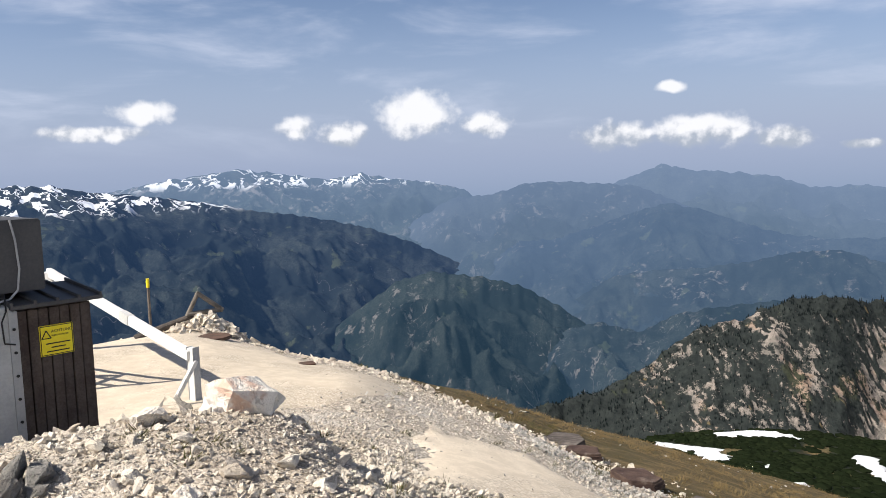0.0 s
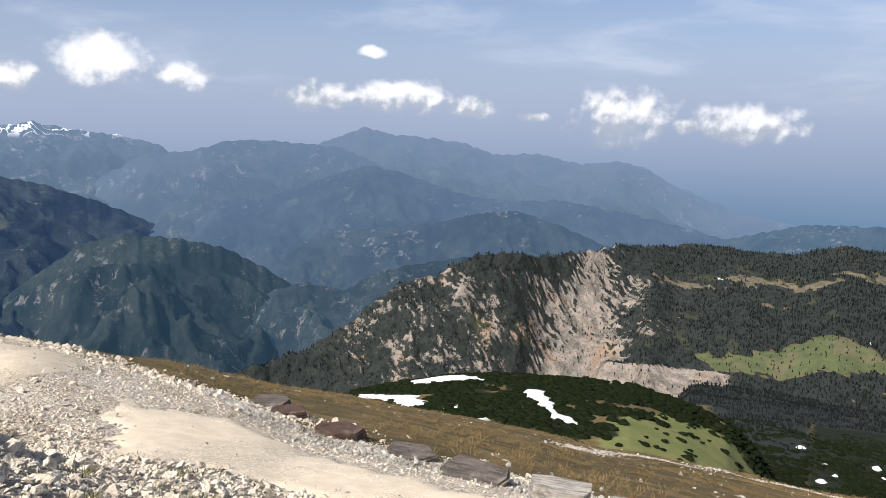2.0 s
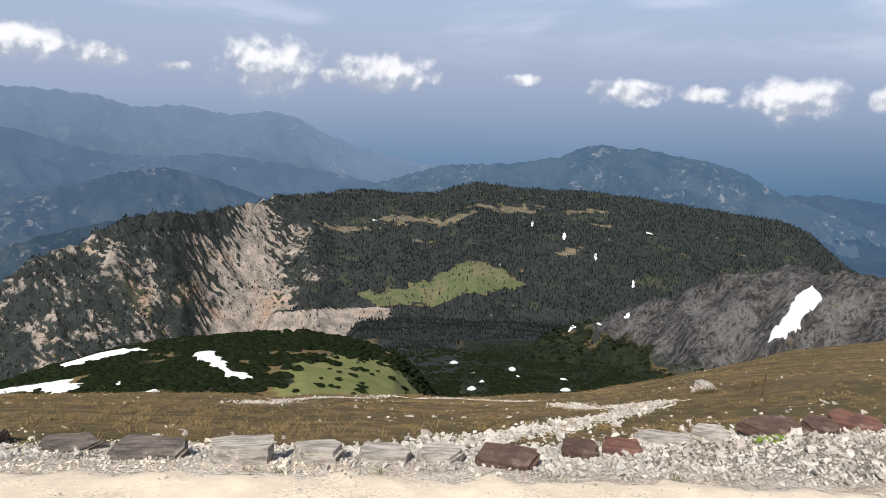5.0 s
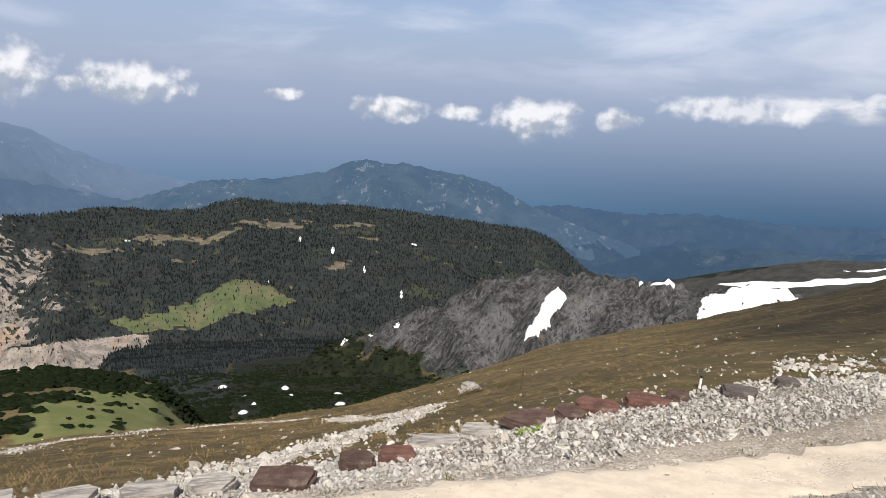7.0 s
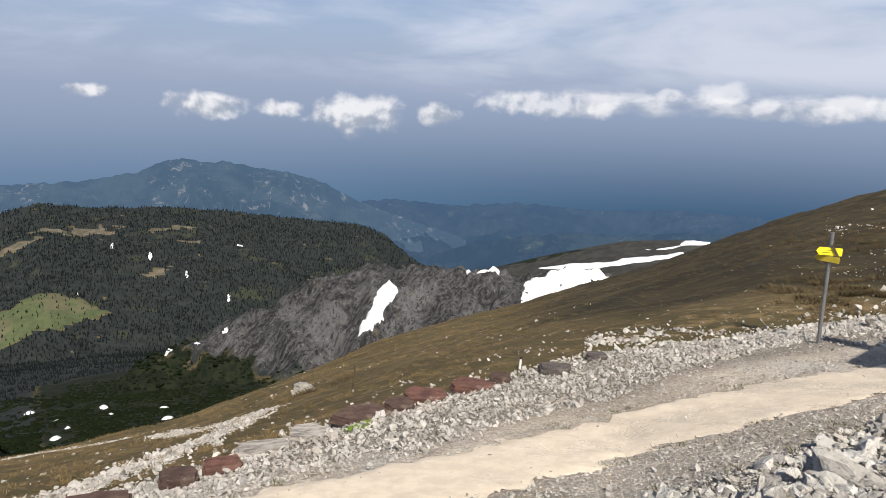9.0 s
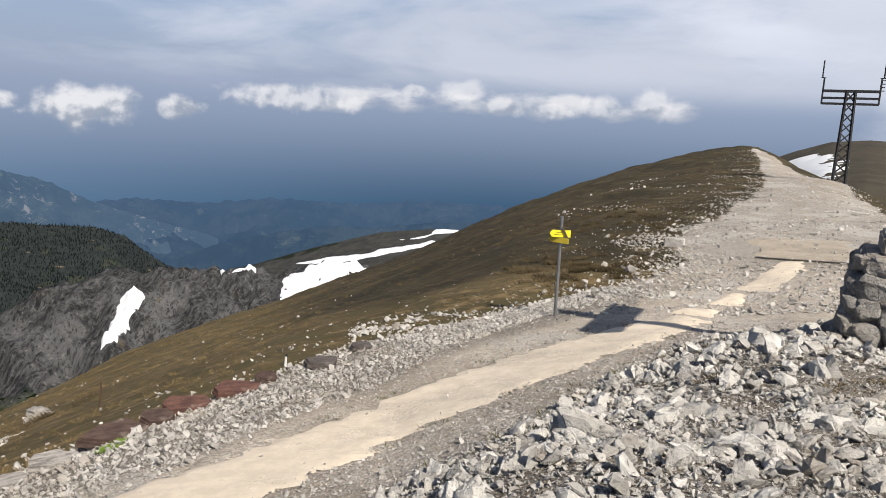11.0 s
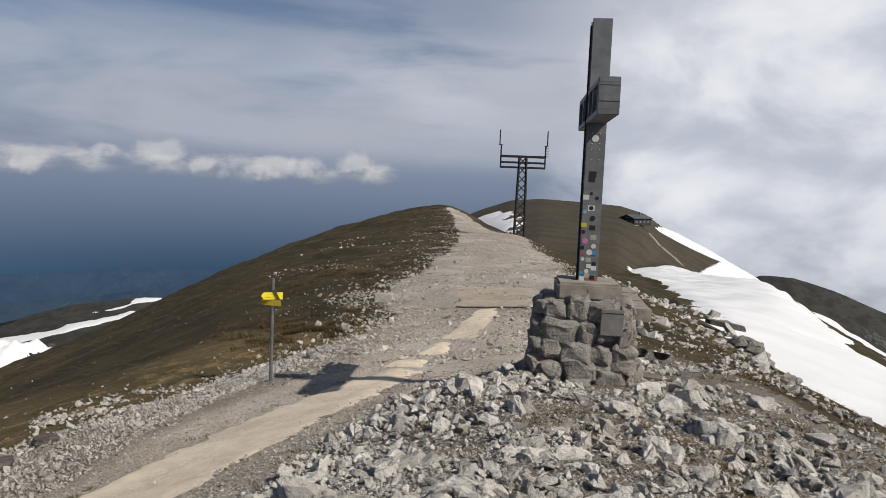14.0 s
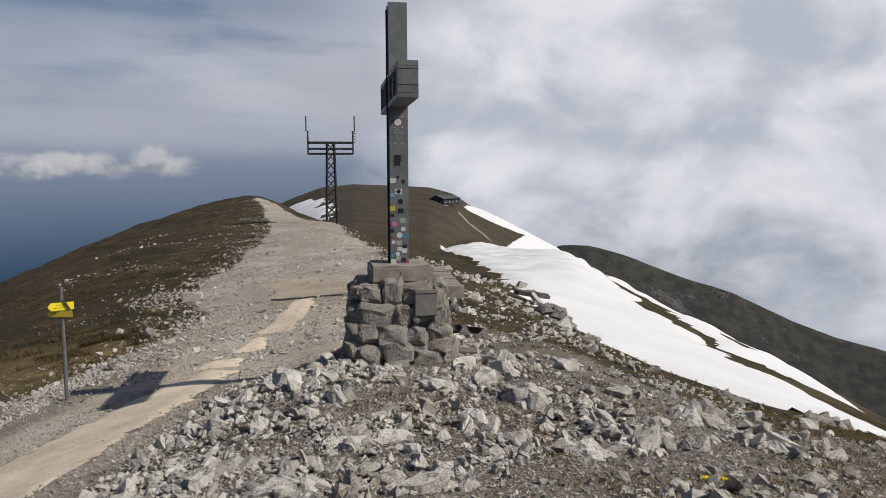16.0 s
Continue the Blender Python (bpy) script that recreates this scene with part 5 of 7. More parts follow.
# ---- hut wall, shed and barrier on the terrace ----
def shed():
    a, b = Vector((*polar(-31.9, 7.15), 0)), Vector((*polar(-27.35, 7.35), 0))
    d = (b - a)
    turn = math.degrees(math.atan2(d.y, d.x))
    w = d.length
    z = hgt(a.x, a.y) - 0.1
    eave = 3.46
    ob = thing("tool_shed", (a.x, a.y, z), turn, "small dark board-clad shed with a ribbed metal roof", "shed")
    h = eave - z
    part("body", boxed(0.015, w - 0.015, 0.02, 0.6, 0, h - 0.02), PLANK, ob)
    n = 7
    for k in range(n):
        u0, u1 = w * k / n, w * (k + 1) / n
        part("board", boxed(u0 + 0.004, u1 - 0.004, -0.012 - 0.012 * (k % 2), 0.03, 0.0, h - 0.035, 0.004), PLANK, ob)
    for k in range(6):
        v0, v1 = 0.6 * k / 6, 0.6 * (k + 1) / 6
        part("board", boxed(w - 0.03, w + 0.012 + 0.012 * (k % 2), v0 + 0.004, v1 - 0.004, 0.0, h - 0.03 + 0.06 * k / 6, 0.004), PLANK, ob)
    slope_m = Matrix.Translation((0, -0.10, h - 0.01)) @ pose(0, 0, 0, 5, 0, 0)
    roof = part("roof", boxed(-0.06, w + 0.09, 0, 0.8, 0, 0.035, 0.004, slope_m), GREY_PANEL, ob, "dark folded sheet-metal roof")
    for k in range(5):
        u = -0.05 + (w + 0.12) * k / 4
        part("rib", boxed(u - 0.012, u + 0.012, 0.0, 0.8, 0.035, 0.065, 0.003, slope_m), GREY_PANEL, roof)
    sign = part("warning_sign", boxed(0.27 * w, 0.73 * w, -0.034, -0.026, h - 0.46, h - 0.19, 0.003), YELLOW, ob, "yellow warning sign with black lettering")
    u0, u1, zb, zt = 0.27 * w, 0.73 * w, h - 0.46, h - 0.19
    for x0, x1, y0, y1 in ((u0 + 0.006, u1 - 0.006, zt - 0.012, zt - 0.006), (u0 + 0.006, u1 - 0.006, zb + 0.006, zb + 0.012), (u0 + 0.006, u0 + 0.012, zb + 0.006, zt - 0.006), (u1 - 0.012, u1 - 0.006, zb + 0.006, zt - 0.006)):
        part("sign_border", boxed(x0, x1, -0.0365, -0.0335, y0, y1), BLACK, sign)
    tri = bmesh.new()
    c = Vector((u0 + 0.055, 0, zt - 0.085))
    ps = [c + Vector((-0.038, -0.0365, -0.03)), c + Vector((0.038, -0.0365, -0.03)), c + Vector((0, -0.0365, 0.038))]
    for i in range(3):
        rod(tri, ps[i], ps[(i + 1) % 3], 0.0045, 5)
    part("warning_triangle", tri, BLACK, sign)

    def words(text, size, x, zz):
        cu = bpy.data.curves.new("lettering", "FONT")
        cu.body, cu.size, cu.extrude = text, size, 0.0008
        tmp = new("lettering", cu)
        me = bpy.data.meshes.new_from_object(tmp.evaluated_get(bpy.context.evaluated_depsgraph_get()))
        bpy.data.objects.remove(tmp)
        me.transform(Matrix.Translation((x, -0.036, zz)) @ pose(0, 0, 0, 90, 0, 0))
        me.materials.append(BLACK)
        ob_t = new("lettering", me)
        ob_t.parent = sign

    words("ACHTUNG", 0.036, u0 + 0.096, zt - 0.068)
    words("ABSTAND HALTEN", 0.0172, u0 + 0.096, zt - 0.10)
    for k, (x0, ln) in enumerate(((0.05, 0.20), (0.09, 0.12), (0.05, 0.19))):
        part("text_bar", boxed(u0 + x0, u0 + x0 + ln, -0.0365, -0.0335, zb + 0.102 - 0.035 * k, zb + 0.112 - 0.035 * k), BLACK, sign)

    # the rendered wall that the shed leans on, with the sheet box over it
    wall = thing("hut_wall", (a.x, a.y, z), turn, "pale rendered hut wall with riveted edge strip", "wall")
    part("wall_body", boxed(-2.6, -0.01, -0.06, 1.2, 0, h + 0.02, 0.01), RENDER_WHITE, wall)
    strip = part("edge_strip", boxed(-0.075, -0.006, -0.075, -0.055, 0, h - 0.02), plain("grey_strip", rgb(0.30, 0.31, 0.31), rgb(0.36, 0.36, 0.36), 6, 0.5, 0.2), wall)
    for k in range(9):
        part("rivet", rodded((-0.04, -0.074, 0.1 + k * 0.2), (-0.04, -0.086, 0.1 + k * 0.2), 0.013, 7), BLACK, strip)
    cab = thing("equipment_box", (a.x, a.y, z + h + 0.02), turn, "dark grey sheet-metal equipment box with cables", "box")
    part("casing", boxed(-2.5, 0.28, 0.05, 1.1, 0.10, 0.72, 0.012), GREY_PANEL, cab)
    part("foot_rail", boxed(-2.4, -0.02, 0.15, 1.0, 0.0, 0.10), STEEL_DARK, cab)
    cable = bmesh.new()
    pts = [(0.03, 0.035, 0.72), (0.06, 0.035, 0.55), (0.075, 0.035, 0.3), (0.05, 0.035, 0.12), (-0.02, 0.03, 0.05), (-0.2, 0.03, 0.02), (-0.5, 0.03, 0.03)]
    for p, q in zip(pts, pts[1:]):
        rod(cable, p, q, 0.009, 6)
    part("cable", cable, plain("pale_cable", rgb(0.3, 0.3, 0.3), rgb(0.4, 0.4, 0.4), 9), cab, "pale cable clipped to the casing")
    cable = bmesh.new()
    pts = [(-0.06, 0.03, 0.10), (-0.09, -0.085, -0.03), (-0.13, -0.085, -0.12), (-0.12, -0.085, -0.3), (-0.04, -0.085, -0.32)]
    for p, q in zip(pts, pts[1:]):
        rod(cable, p, q, 0.007, 6)
    part("cable", cable, BLACK, cab)


shed()


def barrier():
    x0, y0 = polar(-29.6, 14.0)
    x1, y1 = polar(-20.7, 9.6)
    z0, z1 = hgt(x0, y0), hgt(x1, y1)
    ob = thing("barrier_beam", (x1, y1, z1), 0, "white painted steel barrier beam with a braced end post", "barrier")
    a, b = Vector((x0 - x1, y0 - y1, 3.02 - z1)), Vector((0, 0, 2.30 - z1))
    part("beam", beam(a, b, 0.09, 0.14, 0.01), WHITE_PAINT, ob)
    d = (b - a).normalized()
    # grey bands stand in for shadows that fall across the beam
    for f in (0.28, 0.62):
        c = a + (b - a) * f
        part("shade_band", beam(c - d * 0.14, c + d * 0.14, 0.10, 0.147, 0.004), plain("beam_shade_grey", rgb(0.42, 0.42, 0.41), rgb(0.5, 0.5, 0.49), 6), ob, "grey band painted as shadow across the beam")
    part("end_post", boxed(-0.055, 0.055, -0.045, 0.045, -0.05, 2.40 - z1, 0.006, pose(0.02, 0.02, 0, 0, 0, -30)), WHITE_PAINT, ob)
    for s in (-1, 1):
        part("flange", boxed(s * 0.057 - 0.007, s * 0.057 + 0.007, -0.05, 0.05, -0.05, 2.41 - z1, 0.003, pose(0.02, 0.02, 0, 0, 0, -30)), plain("zinc", rgb(0.33, 0.34, 0.35), rgb(0.42, 0.43, 0.44), 8, 0.45, 0.5), ob)
    part("brace", beam((-0.22, -0.42, -0.1), (0.07, -0.02, 2.24 - z1), 0.05, 0.05, 0.004), WHITE_PAINT, ob)
    part("far_post", boxed(a.x - 0.09, a.x + 0.09, a.y - 0.09, a.y + 0.09, z0 - z1 - 0.05, a.z, 0.006), WHITE_PAINT, ob)


barrier()


def steel_frame():
    """A galvanised frame, unseen behind the shed, added so its shadow lies on the terrace."""
    x, y = -5.2, 9.62
    z = hgt(x, y)
    ob = thing("steel_frame", (x, y, z - 0.03), 156, "galvanised steel frame on the terrace behind the shed", "frame")
    zinc = plain("galvanised_frame", rgb(0.33, 0.34, 0.35), rgb(0.42, 0.43, 0.44), 8, 0.45, 0.5)
    for u in (0.0, 1.0, 2.0):
        part("post", boxed(u - 0.03, u + 0.03, -0.03, 0.03, 0, 1.25, 0.004), zinc, ob)
    for zz in (0.45, 0.8, 1.22):
        part("rail", boxed(-0.1, 2.1, -0.055, -0.032, zz - 0.05, zz + 0.05, 0.003), zinc, ob)
    part("diagonal", beam((0, 0.04, 0.1), (1.0, 0.04, 1.2), 0.06, 0.08), zinc, ob)
    part("diagonal", beam((2.0, 0.04, 0.1), (1.0, 0.04, 1.2), 0.06, 0.08), zinc, ob)


steel_frame()


def stake(name, az, r, height, mat, tip=None, lean=0.0, radius=0.035, label="", category="stake"):
    x, y = polar(az, r)
    z = hgt(x, y)
    ob = thing(name, (x, y, z - 0.03), -az, label, category)
    part("shaft", rodded((0, 0, 0), (lean, 0, height), radius, 9, radius * 0.85), mat, ob)
    if tip:
        part("painted_tip", rodded((lean * 0.85, 0, height * 0.86), (lean * 1.005, 0, height * 1.005), radius * 1.08, 9), tip, ob, "yellow painted tip")


stake("marker_stake", -23.3, 15.6, 1.25, TIMBER, YELLOW, 0.0, 0.03, "weathered wooden marker stake with a yellow tip")
stake("iron_stake", 73.3, 19.5, 0.72, plain("rusty_iron", rgb(0.045, 0.028, 0.02), rgb(0.09, 0.055, 0.035), 8, 0.9), None, 0.06, 0.028, "rusty iron stake leaning in the turf")
stake("short_marker", 87.0, 13.3, 0.26, WHITE_PAINT, BLACK, 0.02, 0.025, "short white marker post with a dark tip")


def timber_frame():
    x, y = polar(-19.4, 16.6)
    z = 1.42
    ob = thing("timber_trestle", (x, y, z), 19.4, "weathered timber trestle on a heap of stones", "trestle")
    grey_log = plain("silvered_log", rgb(0.10, 0.088, 0.074), rgb(0.19, 0.168, 0.142), 5, 0.9, 0, 50, 0.4, 0.004)
    part("left_log", rodded((-0.38, 0, 0.16), (-0.13, 0, 0.66), 0.05, 9, 0.045), grey_log, ob)
    part("right_log", rodded((0.36, 0.05, 0.22), (-0.17, 0.0, 0.66), 0.055, 9, 0.05), grey_log, ob)
    part("cross_log", rodded((-0.36, -0.02, 0.20), (0.36, 0.04, 0.24), 0.05, 9), grey_log, ob)
    part("long_log", rodded((-1.45, 0.1, -0.26), (-0.2, 0.05, 0.16), 0.09, 10, 0.07), plain("dark_log", rgb(0.04, 0.034, 0.03), rgb(0.08, 0.068, 0.06), 5, 0.9), ob, "dark rotting log")


timber_frame()

RUST = plain("rusty_iron_plate", rgb(0.055, 0.035, 0.025), rgb(0.11, 0.065, 0.045), 6, 0.85)
x, y = polar(-18.9, 14.6)
lid = thing("rusty_lid", (x, y, hgt(x, y) + 0.03), 0, "round rusty iron lid on the concrete", "lid")
part("plate", rodded((0, 0, 0), (0, 0, 0.05), 0.30, 28), RUST, lid)
part("rim", rodded((0, 0, 0), (0, 0, 0.025), 0.33, 28), RUST, lid)
x, y = polar(-12.1, 12.6)
lid = thing("drain_cover", (x, y, hgt(x, y) + 0.03), 25, "small dark metal drain cover in the concrete", "cover")
part("plate", boxed(-0.13, 0.13, -0.11, 0.11, 0, 0.03, 0.006), RUST, lid)
x, y = 24.6, -12.6
blk = thing("stone_block", (x, y, hgt(x, y) - 0.04), 52, "pale squared stone block beside the gravel path", "block")
part("block", rough_up(boxed(-0.33, 0.33, -0.2, 0.2, 0, 0.34, 0.03), 0.02, 0.2, 3, 1), STONE_PALE, blk)


def concrete_ramp():
    """A long low slab laid along the ridge, following the slope of the ground."""
    (x0, y0), (x1, y1) = polar(136.2, 20.8), polar(135.0, 28.5)
    z0, z1 = hgt(x0, y0), hgt(x1, y1)
    ob = thing("concrete_ramp", (x0, y0, z0), 0, "long weathered concrete slab behind the pedestal", "slab")
    along = Vector((x1 - x0, y1 - y0, z1 - z0))
    side = Vector((-along.y, along.x, 0)).normalized() * 0.25
    for k, (f0, f1) in enumerate(((0.0, 0.32), (0.325, 0.66), (0.665, 1.0))):
        up = Vector((0, 0, 0.16 + 0.02 * k))
        part("slab", beam(along * f0 + side + up, along * f1 + side + up, 1.7, 0.42, 0.03), CAST, ob)


concrete_ramp()
px, py = polar(137.4, 12.0)
plank = thing("plank", (px, py, hgt(px, py) + 0.03), -120, "weathered brown plank lying beside the pedestal", "plank")
part("board", boxed(-0.30, 0.30, -0.09, 0.09, 0, 0.05, 0.006, pose(0, 0, 0.06, 12, 6, 0)), TIMBER, plank)


def bowl(x, y, r, lean):
    """A black open bowl with a thick rim."""
    ob = thing("metal_bowl", (x, y, hgt(x, y) + 0.06), 0, "black metal bowl lying beside the pedestal", "bowl", "bowls by the pedestal")
    profile = [(0.35, 0.0), (0.75, 0.25), (1.0, 0.7), (1.06, 0.74), (1.06, 0.82), (0.94, 0.8), (0.68, 0.32), (0.3, 0.1)]
    bm = bmesh.new()
    rings = [[bm.verts.new((r * q * math.cos(k / 20 * 6.2832), r * q * math.sin(k / 20 * 6.2832), r * h)) for k in range(20)] for q, h in profile]
    for lo, hi in zip(rings, rings[1:]):
        for k in range(20):
            bm.faces.new((lo[k], lo[(k + 1) % 20], hi[(k + 1) % 20], hi[k]))
    bm.faces.new(rings[0][::-1])
    bm.faces.new(rings[-1])
    bmesh.ops.rotate(bm, cent=(0, 0, 0), matrix=Euler((radians(lean), radians(lean * 0.4), 0)).to_matrix(), verts=bm.verts)
    part("basin", bm, BLACK, ob, smooth_faces=True)


bowl(9.64, -10.97, 0.16, 14)
bowl(10.16, -11.0, 0.13, -20)


# ---- the mountain hut on the next hill ----
def mountain_hut():
    x, y = polar(136.2, 355.0)
    z = hgt(x, y)
    ob = thing("mountain_hut", (x, y, z - 0.6), -136.2 + 58, "low dark timber mountain hut with a pitched roof", "hut")
    DARK = plain("dark_timber", rgb(0.022, 0.022, 0.025), rgb(0.045, 0.042, 0.042), 0.6, 0.85, 0, 4)
    part("wall", boxed(-8, 8, -4, 4, 0, 4.0, 0.05), DARK, ob)
    part("annex", boxed(-4, 5, 4.02, 12.5, 0, 2.9, 0.05), DARK, ob)
    part("annex_roof", boxed(-4.6, 5.6, 3.9, 13.1, 2.9, 3.2, 0.03), plain("felt_roof", rgb(0.05, 0.05, 0.055), rgb(0.075, 0.075, 0.08), 0.6, 0.8, 0, 4), ob)
    roof = bmesh.new()
    for s in (-1, 1):
        box(roof, -8.8, 8.8, -0.12, 5.1, -0.15, 0.15, 0.0, Matrix.Translation((0, 0, 6.6)) @ pose(0, 0, 0, 0, 0, 0 if s > 0 else 180) @ pose(0, 0, 0, -26, 0, 0))
    part("roof", roof, plain("slate_roof", rgb(0.05, 0.055, 0.065), rgb(0.085, 0.09, 0.10), 0.6, 0.7, 0, 4), ob)
    for gx in (-7.9, 7.9):
        gable = bmesh.new()
        v = [gable.verts.new((gx + o, yy, zz)) for o in (-0.1, 0.1) for yy, zz in ((-4, 4), (4, 4), (0, 6.4))]
        for f in ((0, 1, 2), (5, 4, 3), (0, 3, 4, 1), (1, 4, 5, 2), (2, 5, 3, 0)):
            gable.faces.new([v[k] for k in f])
        part("gable", gable, DARK, ob)
    glass = plain("dim_glass", rgb(0.10, 0.12, 0.14), rgb(0.16, 0.18, 0.2), 1, 0.2)
    for k in range(3):
        part("window", boxed(-8.14, -7.95, -3.2 + k * 2.4, -1.8 + k * 2.4, 1.7, 3.1), glass, ob)
    part("gable_window", boxed(-8.14, -7.95, -0.7, 0.7, 4.4, 5.3), glass, ob)
    for k in range(4):
        part("window", boxed(-6.5 + k * 3.6, -5.0 + k * 3.6, -4.14, -3.95, 1.7, 3.0), glass, ob)
    part("terrace", boxed(-12, -8.1, -7, 11, 0.0, 0.5, 0.05), CAST, ob)
    part("flue", boxed(3, 3.8, -0.4, 0.4, 6.0, 8.0, 0.04), CAST, ob)
    ob.scale = (0.92, 0.92, 0.72)


mountain_hut()

# ---- single rocks and slabs ----
def rock(name, place, size, seed, mat, label, turn=0.0, tilt=(0, 0), flat=0.7, long=1.3, sink=0.25, group="", category="rock", rough=0.10):
    """One angular rock of its own, half its height sunk by sink."""
    bm = rough_up(rock_bm(seed, flat, long, 15), rough * 1.6, 0.6, seed, 1)
    rough_up(bm, rough * 0.45, 0.16, seed + 1, 1)
    bmesh.ops.scale(bm, vec=(size, size, size), verts=bm.verts)
    bmesh.ops.rotate(bm, cent=(0, 0, 0), matrix=Euler((radians(tilt[0]), radians(tilt[1]), radians(turn))).to_matrix(), verts=bm.verts)
    low = min(v.co.z for v in bm.verts)
    high = max(v.co.z for v in bm.verts)
    x, y = place[0], place[1]
    z = (place[2] if len(place) > 2 else hgt(x, y)) - low - sink * (high - low)
    ob = part(name, bm, mat)
    ob.location = (x, y, z)
    return tagged(ob, label, category, group)


bx, by = polar(-17.0, 5.55)
rock("boulder", (bx, by, hgt(bx, by)), 0.31, 633, STONE_OCHRE, "large pale boulder with a rust-red stained face", -28, (0, 0), 0.72, 1.15, 0.10, "", "boulder", 0.05)

def plate(seed, a, b, thick):
    """A broken flagstone: straight ragged edges, split along its layers, each layer a little smaller and shifted."""
    r2 = random.Random(seed)
    n = r2.randint(6, 8)
    rim = []
    for k in range(n):
        t = (k + r2.uniform(-0.28, 0.28)) / n * 6.283
        c, d = math.cos(t), math.sin(t)
        q = (abs(c) ** 4 + abs(d) ** 4) ** -0.25
        rim.append((a * q * c * r2.uniform(0.82, 1.08), b * q * d * r2.uniform(0.8, 1.1)))
    edge_pts = []
    for (x0, y0), (x1, y1) in zip(rim, rim[1:] + rim[:1]):
        for f in (0.0, 0.3, 0.62):
            edge_pts.append((x0 + (x1 - x0) * f + r2.uniform(-0.02, 0.02) * a, y0 + (y1 - y0) * f + r2.uniform(-0.03, 0.03) * b))
    bm, m = bmesh.new(), len(edge_pts)
    layers, z, ox, oy, g = r2.randint(2, 3), -thick, 0.0, 0.0, 1.0
    for _ in range(layers):
        h = 2 * thick / layers * r2.uniform(0.7, 1.3)
        lean = r2.uniform(-0.12, 0.12)
        low = [bm.verts.new((x * g + ox, y * g + oy, z)) for x, y in edge_pts]
        high = [bm.verts.new((x * g * 0.985 + ox + r2.uniform(-0.006, 0.006), y * g * 0.97 + oy, z + h + lean * thick * x / a + 0.15 * thick * noise.noise((x * 6, y * 6, seed)))) for x, y in edge_pts]
        for k in range(m):
            bm.faces.new((low[k], low[(k + 1) % m], high[(k + 1) % m], high[k]))
        bm.faces.new(low[::-1])
        bm.faces.new(high)
        z += h * 0.96
        ox, oy = ox + r2.uniform(-0.05, 0.05) * a, oy + r2.uniform(-0.02, 0.08) * b
        g *= r2.uniform(0.92, 0.99)
    bmesh.ops.triangulate(bm, faces=bm.faces)
    return bm


def crag(name, place, size, seed, mat, label, turn=0.0, group="", category="outcrop", sink=0.35):
    """An outcrop of bedrock: upended blocks that lie one way, split by fissures."""
    r2 = random.Random(seed)
    blocks, dip, low, high = [], r2.uniform(-0.5, 0.5), 9.0, -9.0
    for k in range(13):
        a, q = r2.uniform(0, 6.283), math.sqrt(r2.uniform(0, 1))
        bm = rough_up(rock_bm(seed * 31 + k, r2.uniform(0.8, 1.5), r2.uniform(1.0, 1.8), 14, clamp=0.9), 0.09, 0.45, seed + k, 2)
        g = r2.uniform(0.26, 0.46) * (1.15 - 0.45 * q)
        m = Matrix.LocRotScale(Vector((0.72 * q * math.cos(a) * size[0], 0.72 * q * math.sin(a) * size[1], (0.35 - 0.55 * q + r2.uniform(-0.12, 0.12)) * size[2])),
                               Euler((0.35 + r2.uniform(-0.2, 0.2), dip + r2.uniform(-0.15, 0.15), 0.5 + r2.uniform(-0.25, 0.25))), Vector((g * size[0], g * size[1], 1.3 * g * size[2] + 0.03)))
        bmesh.ops.transform(bm, matrix=m, verts=bm.verts)
        low, high = min([low] + [v.co.z for v in bm.verts]), max([high] + [v.co.z for v in bm.verts])
        blocks.append(bm)
    ob = thing(name, (place[0], place[1], hgt(place[0], place[1]) - low - sink * (high - low)), turn, label, category, group)
    for bm in blocks:
        part("block", bm, mat, ob)
    return ob


def flagstone(name, a, b, streak=9.0, spec=0.3):
    """Layered slate: long fine streaks along the bedding, dusty on top, chipped pale."""
    n = material(name)
    long_ = n.noise(n.vec("MULTIPLY", n.local, (1.2, streak, 6.0)), 3.0, 7, 0.7)
    dust, chips = n.noise(n.local, 4.0, 6, 0.65), n.noise(n.local, 28, 4, 0.7)
    col = n.mix(n.step(long_, 0.36, 0.64), a, b)
    col = n.mix(n.step(dust, 0.56, 0.70, 0, 0.5), col, rgb(0.27, 0.235, 0.195))
    col = n.mix(n.step(chips, 0.62, 0.72, 0, 0.5), col, rgb(0.36, 0.33, 0.29))
    return finish(n, col, 0.7, n.math("ADD", long_, n.math("MULTIPLY", chips, 0.5)), 0.9, 0.02, spec=spec)


SLATE_DARK = flagstone("dark_slate", rgb(0.040, 0.033, 0.030), rgb(0.115, 0.098, 0.088))
SLATE_BROWN = flagstone("brown_slate", rgb(0.045, 0.027, 0.022), rgb(0.095, 0.062, 0.048), 3.0)
SLATE_RED = flagstone("red_slate", rgb(0.060, 0.030, 0.024), rgb(0.140, 0.068, 0.050), 3.0)
SLATE_PALE = flagstone("pale_slate", rgb(0.13, 0.118, 0.106), rgb(0.36, 0.335, 0.305), 9.0)
